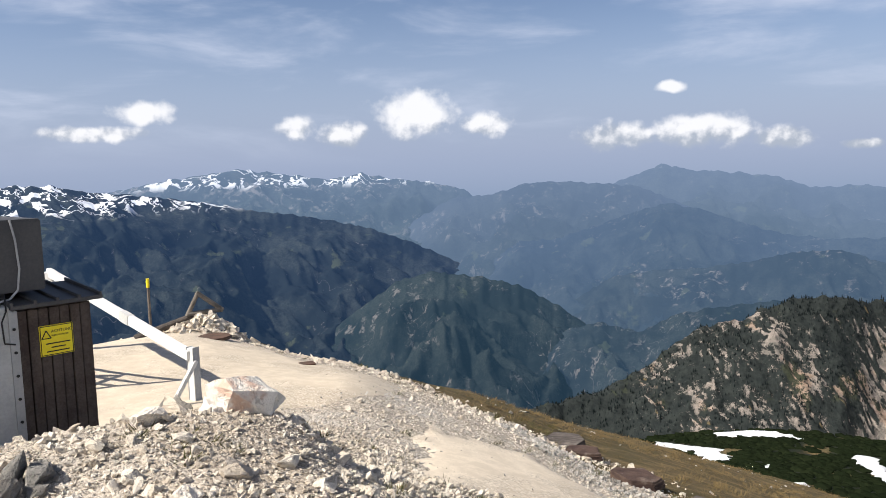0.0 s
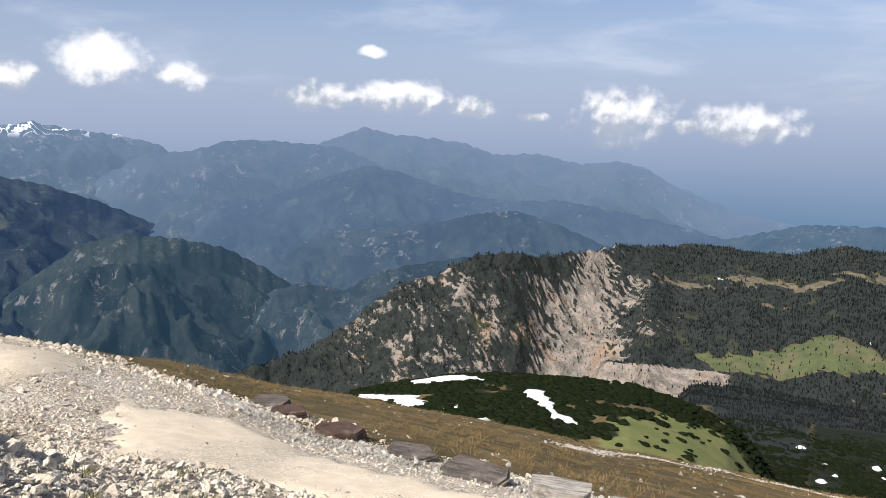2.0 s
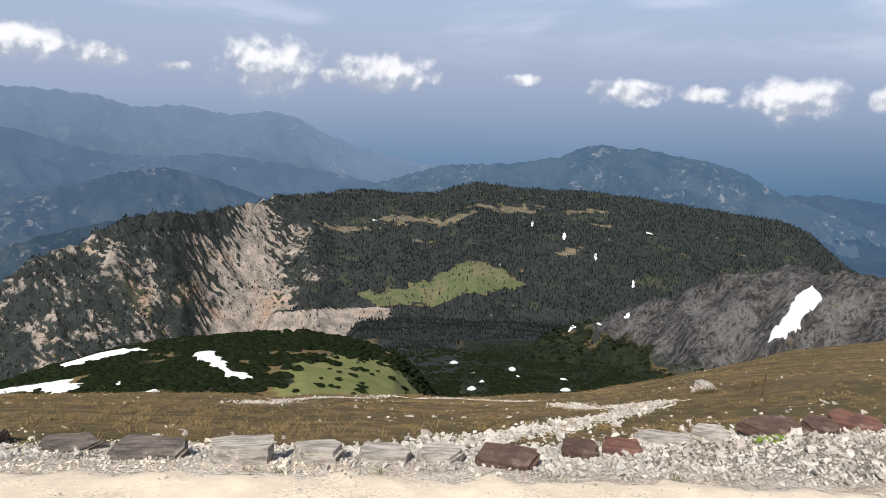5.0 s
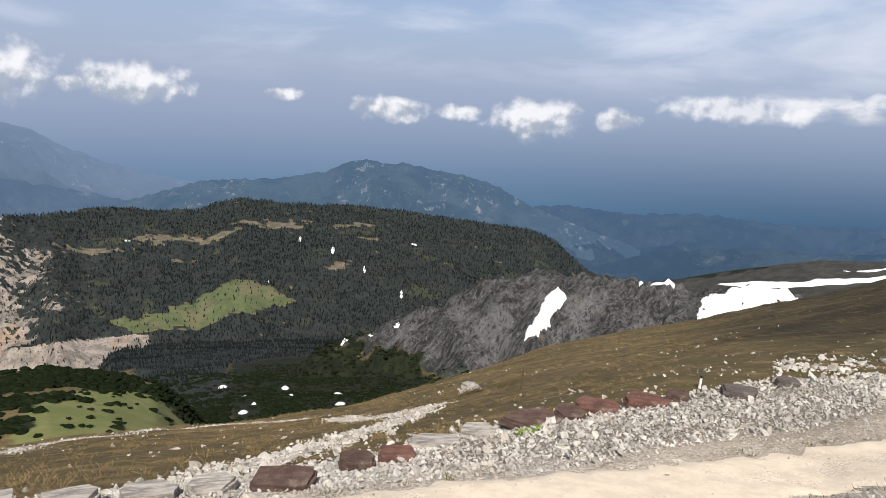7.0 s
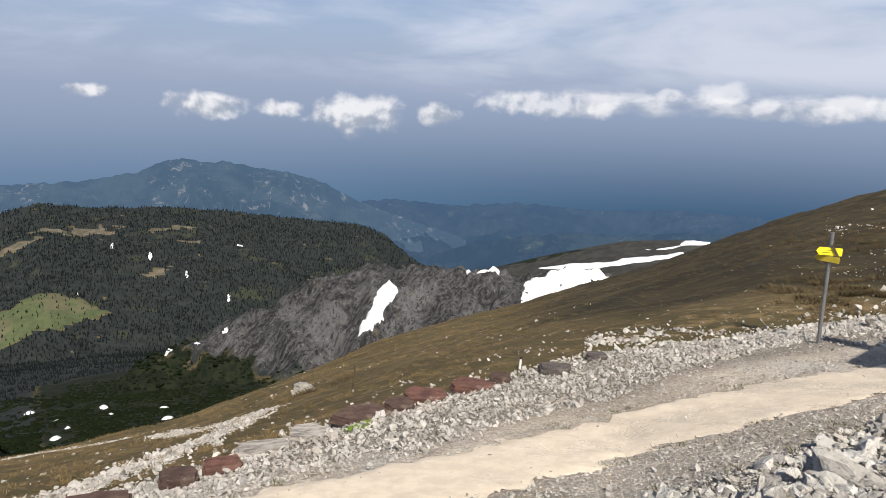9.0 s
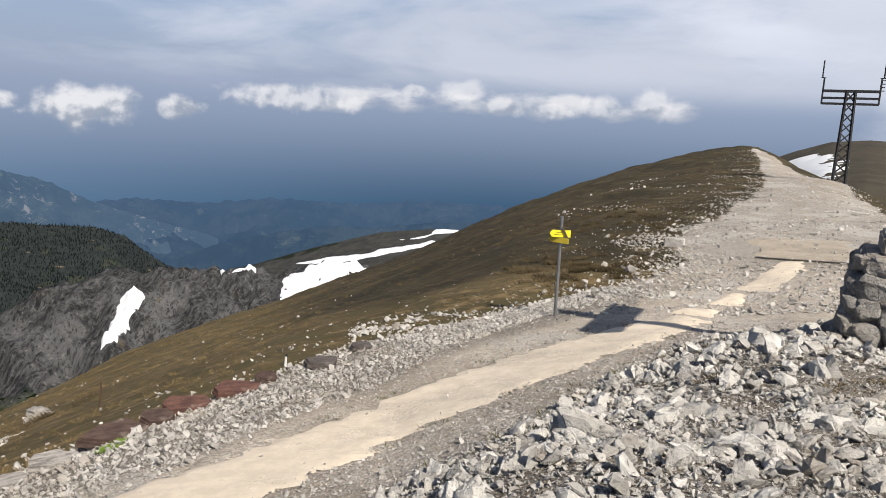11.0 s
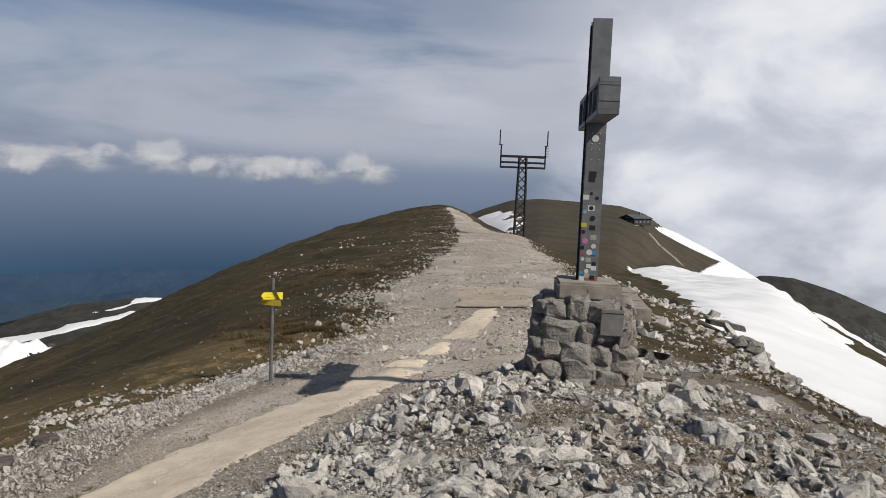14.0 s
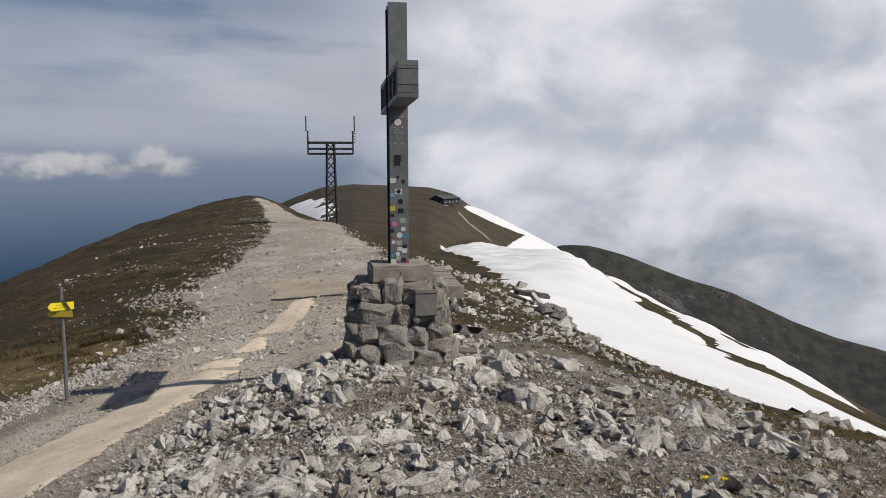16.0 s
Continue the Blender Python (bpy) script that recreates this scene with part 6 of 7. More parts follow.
# flat slabs that edge the path: place in plan, half length, half depth, half thickness, kind, turn, tilt
SLABS = [(1.6, 11.1, 0.34, 0.18, 0.05, "d", -14, 16), (1.75, 10.25, 0.26, 0.16, 0.05, "b", -8, 8), (2.2, 8.95, 0.32, 0.18, 0.07, "b", -6, 6), 
         (2.85, 8.0, 0.36, 0.18, 0.045, "d", -30, 18), (3.2, 7.0, 0.42, 0.20, 0.05, "d", -40, 20), (3.75, 6.05, 0.34, 0.15, 0.10, "p", -34, 8), (4.35, 5.6, 0.26, 0.14, 0.09, "p", -40, 6), (4.85, 5.15, 0.27, 0.15, 0.08, "p", -44, 6),
         (5.3, 4.75, 0.25, 0.15, 0.06, "p", -46, 10), (5.75, 4.18, 0.36, 0.20, 0.06, "b", -50, 16), (7.2, 4.2, 0.26, 0.17, 0.075, "b", -54, 10), (7.75, 3.95, 0.26, 0.18, 0.06, "r", -58, 16), (8.7, 3.85, 0.42, 0.16, 0.05, "p", -50, 6),
         (9.3, 3.4, 0.30, 0.18, 0.06, "p", -55, 12), (10.05, 2.8, 0.52, 0.24, 0.07, "b", -58, 16), (10.7, 2.42, 0.26, 0.2, 0.06, "b", -60, 14), (11.35, 2.1, 0.42, 0.24, 0.08, "r", -70, 12), (11.85, 1.35, 0.44, 0.22, 0.06, "r", -76, 10),
         (12.25, 0.95, 0.20, 0.13, 0.06, "b", -78, 8), (12.8, 0.0, 0.32, 0.18, 0.05, "d", -80, 8), (13.7, -0.75, 0.26, 0.16, 0.05, "d", -70, 6)]
WORDS = {"d": (SLATE_DARK, "dark streaked slate slab"), "b": (SLATE_BROWN, "dark brown flat stone slab"), "r": (SLATE_RED, "rust-red flat stone slab"), "p": (SLATE_PALE, "pale grey layered stone slab")}
for i, (sx_, sy_, la, lb, th, c, turn, tilt) in enumerate(SLABS):
    mat, word = WORDS[c]
    bm = plate(700 + i, la, lb, th)
    bmesh.ops.rotate(bm, cent=(0, 0, 0), matrix=Euler((radians(tilt), 0, 0)).to_matrix(), verts=bm.verts)
    ob = part("stone_slab", bm, mat)
    ob.matrix_world = pose(sx_, sy_, hgt(sx_, sy_) + 0.06 + 0.4 * th, 0, 4, turn)
    tagged(ob, word + " edging the gravel path", "slab", "slabs edging the path")

crag_top = part("rock_slab", plate(771, 0.95, 0.5, 0.11), SLATE_DARK)
crag_top.matrix_world = pose(21.2, -28.2, hgt(21.2, -28.2) + 0.42, 4, -8, 40)
tagged(crag_top, "dark flat rock slab jutting over the snow", "slab")

RNG = np.random.RandomState(12)
BIG = [(131, 7.6), (136, 9.0), (139.5, 9.6), (141, 11.4), (144, 9.0), (138, 10.6), (142, 6.7), (148, 6.4), (149.5, 7.2), (153, 8.2), (156, 7.4), (146, 11), (159, 10.5), (163, 11.5),
       (119, 8.8), (121, 9.7), (112, 6.6), (108, 6.0), (116, 7.2), (124, 10.2), (128, 10.4), (104, 5.4), (126, 8.0), (134, 6.2), (118, 6.1), (110, 7.7), (150, 9.6), (165, 8.4)]
for i, (a_, r_) in enumerate(BIG):
    px, py = polar(a_, r_)
    rock("rock", (px, py), RNG.uniform(0.016, 0.027) * r_, 300 + i, STONE_GREY, "angular grey limestone block in the rubble", RNG.uniform(0, 360), (RNG.uniform(-18, 18), RNG.uniform(-18, 18)), RNG.uniform(0.55, 0.9), RNG.uniform(1.0, 1.5), 0.4, "blocks in the rubble")
for i, (a_, r_, s_) in enumerate(((-27.5, 5.0, 0.13), (-24, 5.3, 0.17), (-21.5, 5.6, 0.20), (-13.5, 5.8, 0.12), (-10, 5.2, 0.10), (-19.5, 5.45, 0.15), (-18, 4.4, 0.13), (-14, 4.6, 0.12), (-11, 4.3, 0.13), (-22, 4.1, 0.14), (-8, 4.5, 0.11), (-15.5, 3.9, 0.13), (-25.5, 4.5, 0.12))):
    px, py = polar(a_, r_)
    rock("rock", (px, py), 0.8 * s_, 400 + i, STONE_OCHRE if i % 4 == 1 else STONE_WARM, "pale broken limestone block on the summit mound", RNG.uniform(0, 360), (RNG.uniform(-15, 15), RNG.uniform(-15, 15)), 0.7, 1.25, 0.35, "blocks on the mound")
for i, (a_, r_, w, h) in enumerate(((-31, 3.9, 0.46, 0.24), (-26, 3.6, 0.34, 0.16), (-33, 4.7, 0.36, 0.26), (-22.3, 5.75, 0.22, 0.22), (-29, 3.2, 0.4, 0.14), (-23.5, 3.3, 0.26, 0.10))):
    px, py = polar(a_, r_)
    crag("outcrop", (px, py), (w, w * 0.8, h), 20 + i, STONE_SET, "fissured grey bedrock in the summit mound", 40 * i, "bedrock of the mound", sink=0.55)
for i, (px, py, s_) in enumerate(((23.4, -31.0, 0.8), (27.5, -35.4, 0.9), (18.6, -25.6, 0.75), (16.6, -23.2, 0.95), (15.0, -21.4, 0.7), (12.4, -19.4, 0.5), (9.4, -18.0, 0.55), (6.8, -16.6, 0.6), (4.6, -15.8, 0.6), (20.4, -27.4, 0.4))):
    crag("outcrop", (px, py), (s_ * 1.2, s_, s_ * 0.62), 40 + i, STONE_SET, "dark weathered rock outcrop at the snow's edge", 50 * i, "outcrops by the snow", sink=0.45)
for i, (a_, r_, w, h) in enumerate(((112, 5.4, 0.5, 0.16), (119, 6.4, 0.55, 0.2), (107, 4.6, 0.36, 0.14), (124, 5.2, 0.4, 0.12), (131, 6.6, 0.6, 0.16), (139, 7.2, 0.5, 0.22), (143.5, 8.4, 0.55, 0.26), (147, 6.4, 0.4, 0.18), (152, 6.9, 0.5, 0.2), (128, 8.6, 0.45, 0.25), (141, 10.0, 0.5, 0.32), (135, 5.0, 0.4, 0.1), (156, 9.0, 0.7, 0.24), (161, 8.2, 0.6, 0.2), (103, 4.0, 0.3, 0.14))):
    px, py = polar(a_, r_)
    crag("outcrop", (px, py), (w, w * 0.62, h), 60 + i, STONE_GREY, "fissured grey bedrock rib breaking through the rubble", 35 + 50 * i, "bedrock ribs by the cross", sink=0.5)
crag("outcrop", (25.6, 9.6), (0.8, 0.6, 0.42), 90, STONE_SET, "grey rock outcrop among dark heath on the slope", 30)


# ---- loose stones, turf and heath: too many to count ----
def shapes(count, seed, flat, points=11, jag=0.0):
    out = []
    for k in range(count):
        bm = rock_bm(seed + k, flat, 1.2, points, clamp=0.95)
        r2 = random.Random(seed + k)
        bmesh.ops.transform(bm, matrix=Matrix.LocRotScale(None, Euler((r2.uniform(-0.7, 0.7), r2.uniform(-0.7, 0.7), 0)), Vector((r2.uniform(0.75, 1.35), r2.uniform(0.75, 1.1), r2.uniform(0.6, 1.15)))), verts=bm.verts)
        if jag:
            rough_up(bm, jag, 0.5, seed + k, 1)
        bmesh.ops.triangulate(bm, faces=bm.faces)
        bm.verts.ensure_lookup_table()
        bm.verts.index_update()
        out.append((np.array([v.co[:] for v in bm.verts]), np.array([[v.index for v in f.verts] for f in bm.faces])))
        bm.free()
    return out


def spread(name, kinds, x, y, size, mat, label, category, seed, sink=0.3, squash=1.0, tilt=0.5, z=None, index=None, mats=None):
    """Joins many small pieces, each turned its own way, into one mesh on the ground."""
    rng = np.random.RandomState(seed)
    z = land(x, y) if z is None else z
    vs, fs, n = [], [], 0
    which = rng.randint(0, len(kinds), len(x))
    for k, (kv, kf) in enumerate(kinds):
        sel = np.where(which == k)[0]
        if not len(sel):
            continue
        a = rng.uniform(0, 2 * np.pi, len(sel))
        t1, t2 = rng.uniform(-tilt, tilt, len(sel)), rng.uniform(-tilt, tilt, len(sel))
        s = size[sel][:, None]
        v = kv[None] * s[..., None]
        c, d = np.cos(a)[:, None], np.sin(a)[:, None]
        px, py = v[..., 0] * c - v[..., 1] * d, v[..., 0] * d + v[..., 1] * c
        pz = v[..., 2] * squash + px * t1[:, None] * 0.6 + py * t2[:, None] * 0.6
        lift = -pz.min(1) * (1 - 2 * sink)
        vs.append(np.stack([px + x[sel][:, None], py + y[sel][:, None], pz + (z[sel] + lift)[:, None]], -1).reshape(-1, 3))
        fs.append((kf[None] + (np.arange(len(sel)) * len(kv))[:, None, None] + n).reshape(-1, 3))
        n += len(sel) * len(kv)
    ob = new(name, mesh_of(name, np.concatenate(vs), np.concatenate(fs), mat))
    return tagged(ob, label, category, kind="stuff")


def polar_spray(n, a0, a1, r0, r1, rng, power=1.0):
    a = rng.uniform(a0, a1, n)
    r = np.sqrt(r0 ** 2 + (r1 ** 2 - r0 ** 2) * rng.uniform(0, 1, n) ** power)
    return r * np.sin(np.radians(a)), r * np.cos(np.radians(a))


CHUNKS, CRAGS, GRIT = shapes(18, 50, 0.8, 9), shapes(14, 90, 0.8, 12, 0.16), shapes(8, 150, 0.7, 6)
PEBBLES = shapes(12, 170, 0.8, 10)
PAVED = [[(-9, 8.0), (-9, 16.0), (-6.8, 17.2), (-4.6, 15.0), (-3.3, 13.3), (-2.4, 12.6), (-1.4, 12.2), (-0.95, 11.8), (-1.1, 10.0), (-1.45, 9.33), (-1.66, 9.0), (-2.14, 8.6), (-2.3, 7.9), (-3.5, 7.4)], PATH_OUT, STRIP_OUT, *PIECES]


def free(x, y, gap=0.0):
    ok = np.ones(len(x), bool)
    for p in PAVED:
        ok &= inside(p, x, y) < -gap
    return ok


rng = np.random.RandomState(3)
# grey rubble round the cross and the summit: grit, stones and heaped blocks
def off_cross(x, y, gap=1.0):
    return np.hypot(x - CROSS_XY[0], y - CROSS_XY[1]) > gap


x, y = polar_spray(60000, 92, 172, 2.6, 10.5, rng, 1.2)
ok = (inside(GRAVEL, x, y) < 0.1) & off_cross(x, y) & (rng.uniform(0, 1, len(x)) < np.interp(np.degrees(np.arctan2(x, y)), [92, 140, 150, 172], [0.85, 0.8, 0.55, 0.4]))
x, y = x[ok], y[ok]
spread("rubble", GRIT, x, y, np.clip(np.exp(rng.normal(-4.25, 0.45, len(x))), 0.007, 0.04), STONE_PALE, "grey limestone grit and small stones", "rubble", 4, 0.25)
x, y = polar_spray(42000, 92, 172, 2.8, 18.0, rng, 1.25)
lump = fbm(x / 1.2, y / 1.2, 3, 61)
ok = (inside(GRAVEL, x, y) < 0.0) & off_cross(x, y) & (rng.uniform(0, 1, len(x)) < np.clip(0.30 + 0.95 * lump, 0.06, 1) * np.interp(np.degrees(np.arctan2(x, y)), [92, 138, 150, 172], [1, 1, 0.6, 0.45]) * np.interp(np.hypot(x, y) - np.interp(np.degrees(np.arctan2(x, y)), [92, 135, 146, 160], [18, 18, 12.5, 10]), [0, 2.5], [1, 0.12]))
x, y, lump = x[ok], y[ok], lump[ok]
spread("rubble", CHUNKS, x, y, np.clip(np.exp(rng.normal(-3.58, 0.48, len(x))) * (1.0 + 0.6 * lump), 0.012, 0.12), STONE_GREY, "grey angular limestone rubble", "rubble", 5, 0.14)
x, y = polar_spray(3600, 95, 166, 3.4, 15, rng, 1.1)
lump = fbm(x / 1.6, y / 1.6, 3, 67)
ok = (inside(GRAVEL, x, y) < -0.1) & off_cross(x, y, 1.1) & (lump + rng.uniform(-0.25, 0.25, len(x)) > np.interp(np.degrees(np.arctan2(x, y)), [95, 130, 142, 150, 166], [0.0, 0.03, 0.2, 0.25, 0.28]) + np.interp(np.hypot(x, y) - np.interp(np.degrees(np.arctan2(x, y)), [130, 138, 160], [14, 10.5, 9.5]), [0, 2], [0, 0.5]))
x, y = x[ok], y[ok]
spread("rubble", CRAGS, x, y, np.minimum(np.exp(rng.normal(-2.88, 0.40, len(x))), 0.021 * np.hypot(x, y)), STONE_GREY, "larger grey limestone blocks heaped in the rubble", "rubble", 55, 0.12)
x, y = polar_spray(1300, 133, 160, 10, 24, rng, 1.0)
ok = (inside(GRAVEL, x, y) < -0.2) & (fbm(x / 1.6, y / 1.6, 3, 69) + rng.uniform(-0.3, 0.3, len(x)) > 0.0) & off_cross(x, y, 1.2)
x, y = x[ok], y[ok]
spread("rubble", CHUNKS, x, y, np.clip(np.exp(rng.normal(-3.05, 0.5, len(x))), 0.02, 0.2), STONE_GREY, "grey stones strewn above the snow", "rubble", 57, 0.3)
# rocks and stones on the brown brow above the snow
x, y = polar_spray(1500, 134, 147, 18, 52, rng, 1.3)
ok = (inside(GRAVEL, x, y) < -1.0) & (fbm(x / 3.5, y / 3.5, 3, 99) + rng.uniform(-0.25, 0.25, len(x)) > 0.05) & (inside(SNOW_OUT, x, y) < 0.3)
x, y = x[ok], y[ok]
spread("rubble", CHUNKS, x, y, np.clip(np.exp(rng.normal(-2.6, 0.6, len(x))), 0.03, 0.42), STONE_GREY, "grey rocks on the brow above the snow", "rubble", 62, 0.35)
# fine grey gravel on the trodden ground beside the path
x, y = polar_spray(30000, 84, 134, 4.0, 15, rng, 1.2)
ok = (inside(GRAVEL, x, y) > -0.1) & free(x, y, 0.02) & (np.hypot(x, y) < np.interp(np.degrees(np.arctan2(x, y)), [84, 95, 110, 124, 134], [8.5, 11, 15, 15, 15]))
x, y = x[ok], y[ok]
spread("gravel", GRIT, x, y, np.clip(np.exp(rng.normal(-4.2, 0.4, len(x))), 0.007, 0.04), STONE_PALE, "fine grey gravel beside the footpath", "gravel", 56, 0.25)
# pale rubble of the mound by the terrace
x, y = polar_spray(28000, -40, 30, 2.4, 8.6, rng, 1.1)
lump = fbm(x / 0.9, y / 0.9, 3, 63)
ok = (inside(GRAVEL, x, y) < 0.25) & (rng.uniform(0, 1, len(x)) < 0.7 + 0.5 * lump) & free(x, y)
x, y = x[ok], y[ok]
spread("rubble", CHUNKS, x, y, np.clip(np.exp(rng.normal(-4.3, 0.6, len(x))), 0.007, 0.06), STONE_WARM, "pale broken limestone on the mound", "rubble", 6)
x, y = polar_spray(170, -36, 12, 3.2, 6.6, rng)
ok = inside(GRAVEL, x, y) < 0
x, y = x[ok], y[ok]
spread("rubble", CRAGS, x, y, rng.uniform(0.025, 0.065, len(x)), STONE_WARM, "larger pale limestone pieces on the mound", "rubble", 7, 0.3)
x, y = polar_spray(26000, -38, 24, 2.4, 8.8, rng, 1.1)
ok = (inside(GRAVEL, x, y) < 0.5) & free(x, y)
x, y = x[ok], y[ok]
spread("rubble", GRIT, x, y, np.clip(np.exp(rng.normal(-4.5, 0.45, len(x))), 0.006, 0.03), STONE_WARM, "pale grit between the stones of the mound", "rubble", 63, 0.25)
# white stones between the slabs and the path
x, y = polar_spray(34000, 36, 124, 6.6, 26, rng, 1.35)
g = inside(GRAVEL, x, y)
outer = np.hypot(x, y) > np.interp(np.degrees(np.arctan2(x, y)), [30, 60, 80, 95, 110, 124], [7.2, 7.4, 8.2, 11, 15.5, 22])
ok = (g > -0.25) & free(x, y, 0.05) & (rng.uniform(0, 1, len(x)) < np.where(outer, 0.55, 0.25))
x, y, e = x[ok], y[ok], outer[ok]
size = np.clip(np.exp(rng.normal(-3.68, 0.42, len(x))) * np.where(e, 1.0, 0.65), 0.014, 0.11)
spread("gravel", PEBBLES, x, y, size, STONE_PALE, "coarse pale gravel beside the path", "gravel", 8, 0.25)
k = np.arange(4, 24)
edge_x, edge_y = np.array([p[0] for p in GRAVEL])[k], np.array([p[1] for p in GRAVEL])[k]
run = np.concatenate([[0], np.cumsum(np.hypot(np.diff(edge_x), np.diff(edge_y)))])
t = 26.0 * rng.uniform(0, 1, 21000)
x, y = np.interp(t, run, edge_x), np.interp(t, run, edge_y)
back = rng.uniform(-0.12, 1, 21000) * np.interp(t, [0, 5, 12, 17, 21, 26], [0.5, 1.0, 2.5, 2.2, 1.3, 0.9])
x, y = x - back * 0.66, y - back * 0.75
ok = free(x, y, 0.03) & (inside(GRAVEL, x, y) > -0.2)
x, y = x[ok], y[ok]
spread("gravel", PEBBLES, x, y, np.clip(np.exp(rng.normal(-3.88, 0.42, len(x)) + np.interp(t[ok], [0, 6, 11], [-0.55, -0.3, 0.0])), 0.012, 0.10), STONE_PALE, "packed band of pale broken stones beside the path", "gravel", 59, 0.06)
# small stones and chips lying out from the gravel's edge over the turf
t = rng.uniform(3, run[-1], 5200)
x, y = np.interp(t, run, edge_x), np.interp(t, run, edge_y)
out_ = rng.exponential(1.0, 5200) * (0.5 + np.minimum(t, 28) / 26)
x, y = x + out_ * 0.72 + rng.normal(0, 0.2, 5200), y + out_ * 0.69 + rng.normal(0, 0.2, 5200)
ok = (inside(GRAVEL, x, y) < 0.05) & (fbm(x / 2.5, y / 2.5, 3, 73) + rng.uniform(-0.3, 0.3, len(x)) > 0.0)
x, y = x[ok], y[ok]
spread("stones", PEBBLES, x, y, np.clip(np.exp(rng.normal(-3.65, 0.5, len(x))), 0.012, 0.11), STONE_PALE, "small stones at the edge of the turf", "stones", 60, 0.3)
# grit lying on the worn edges of the concrete
x, y = polar_spray(30000, -20, 132, 5.0, 24, rng, 1.3)
d_in = np.maximum.reduce([inside(p, x, y) for p in PAVED])
ok = (d_in > -0.05) & (rng.uniform(0, 1, len(x)) < 0.85 * np.exp(-d_in / 0.13) + 0.03)
x, y = x[ok], y[ok]
spread("gravel", GRIT, x, y, np.clip(np.exp(rng.normal(-4.2, 0.4, len(x))), 0.007, 0.035), STONE_PALE, "loose grit on the concrete path", "gravel", 61, 0.0, z=land(x, y) + 0.028)
x, y = polar_spray(26000, -22, 40, 5.6, 14.5, rng)
ok = (inside(GRAVEL, x, y) > -0.5) & free(x, y, 0.05)
x, y = x[ok], y[ok]
spread("gravel", PEBBLES, x, y, np.clip(np.exp(rng.normal(-4.5, 0.5, len(x))), 0.007, 0.05), STONE_WARM, "pale gravel at the terrace edge", "gravel", 9, 0.3)
# a rim of stones on the far edge of the terrace and path
t = rng.uniform(0, 1, 2600)
x = np.interp(t, [0, 0.35, 0.7, 1], [-7.5, -3.8, -0.9, 2.4]) + rng.normal(0, 0.36, 2600)
y = np.interp(t, [0, 0.35, 0.7, 1], [18.0, 15.1, 12.7, 9.7]) + rng.normal(0, 0.36, 2600)
ok = free(x, y, 0.0)
x, y = x[ok], y[ok]
spread("rubble", CHUNKS, x, y, np.clip(np.exp(rng.normal(-3.95, 0.55, len(x))), 0.012, 0.075), STONE_WARM, "pale stones along the terrace edge", "rubble", 10, 0.25)
# heap under the trestle
cx, cy = polar(-19.2, 16.6)
x, y = cx + rng.normal(0, 0.42, 260), cy + rng.normal(0, 0.34, 260)
spread("rubble", CHUNKS, x, y, rng.uniform(0.04, 0.12, 260), STONE_WARM, "heap of pale stones under a timber trestle", "rubble", 11, 0.1, z=land(x, y) + 0.34 * np.exp(-((x - cx) ** 2 + (y - cy) ** 2) / 0.35))
# ridge path and scree further off
x, y = polar_spray(15000, 108, 136, 18, 95, rng, 1.6)
g = inside(GRAVEL, x, y)
ok = (g > -4) & (rng.uniform(0, 1, len(x)) < np.where(g > 1.5, 0.10, 0.22 * np.exp(-np.abs(g) / 1.2)) + 0.22 * np.exp(-(g / 1.0) ** 2)) & free(x, y, 0.05)
x, y = x[ok], y[ok]
spread("gravel", CHUNKS, x, y, np.clip(np.exp(rng.normal(-3.05, 0.5, len(x))), 0.02, 0.26), STONE_PALE, "grey-white scree along the ridge path", "gravel", 12, 0.25)
x, y = polar_spray(26000, 110, 134, 16, 70, rng, 1.5)
ok = (inside(GRAVEL, x, y) > -0.6) & free(x, y, 0.0) & (fbm(x / 3, y / 3, 3, 79) + rng.uniform(-0.4, 0.4, len(x)) > 0.0)
x, y = x[ok], y[ok]
spread("gravel", GRIT, x, y, np.clip(np.exp(rng.normal(-3.38, 0.45, len(x))), 0.016, 0.13), STONE_GREY, "small grey stones on the trodden ridge path", "gravel", 58, 0.3)
x, y = polar_spray(5200, 112, 123.5, 16.5, 34, rng, 1.1)
ok = (inside(GRAVEL, x, y) > -1.8) & (inside(GRAVEL, x, y) < 2.2) & free(x, y, 0.1) & (fbm(x / 2.2, y / 2.2, 3, 78) + rng.uniform(-0.35, 0.35, len(x)) > -0.05)
x, y = x[ok], y[ok]
spread("gravel", PEBBLES, x, y, np.clip(np.exp(rng.normal(-3.5, 0.5, len(x))), 0.015, 0.12), STONE_PALE, "white stones along the ridge path", "gravel", 64, 0.2)
# bare scree on the shoulder of the ridge
x, y = polar_spray(2600, 108, 122, 26, 85, rng, 1.2)
ok = (inside(GRAVEL, x, y) < -0.5) & (fbm(x / 5, y / 5, 3, 77) > 0.42)
x, y = x[ok], y[ok]
spread("scree", CHUNKS, x, y, np.clip(np.exp(rng.normal(-2.95, 0.45, len(x))), 0.03, 0.2), STONE_GREY, "grey scree on the turf shoulder", "scree", 15, 0.35)
# stones strewn over the turf
x, y = polar_spray(4200, 2, 122, 8.5, 75, rng, 1.9)
patch = fbm(x / 9, y / 9, 3, 71)
ok = (inside(GRAVEL, x, y) < -0.3) & (rng.uniform(0, 1, len(x)) < (0.35 + 0.9 * patch) * np.interp(np.degrees(np.arctan2(x, y)), [80, 100], [1.0, 0.16]))
x, y = x[ok], y[ok]
spread("stones", CHUNKS, x, y, np.clip(np.exp(rng.normal(-3.5, 0.55, len(x))), 0.016, 0.16), STONE_PALE, "pale stones strewn over dry turf", "stones", 13, 0.35)
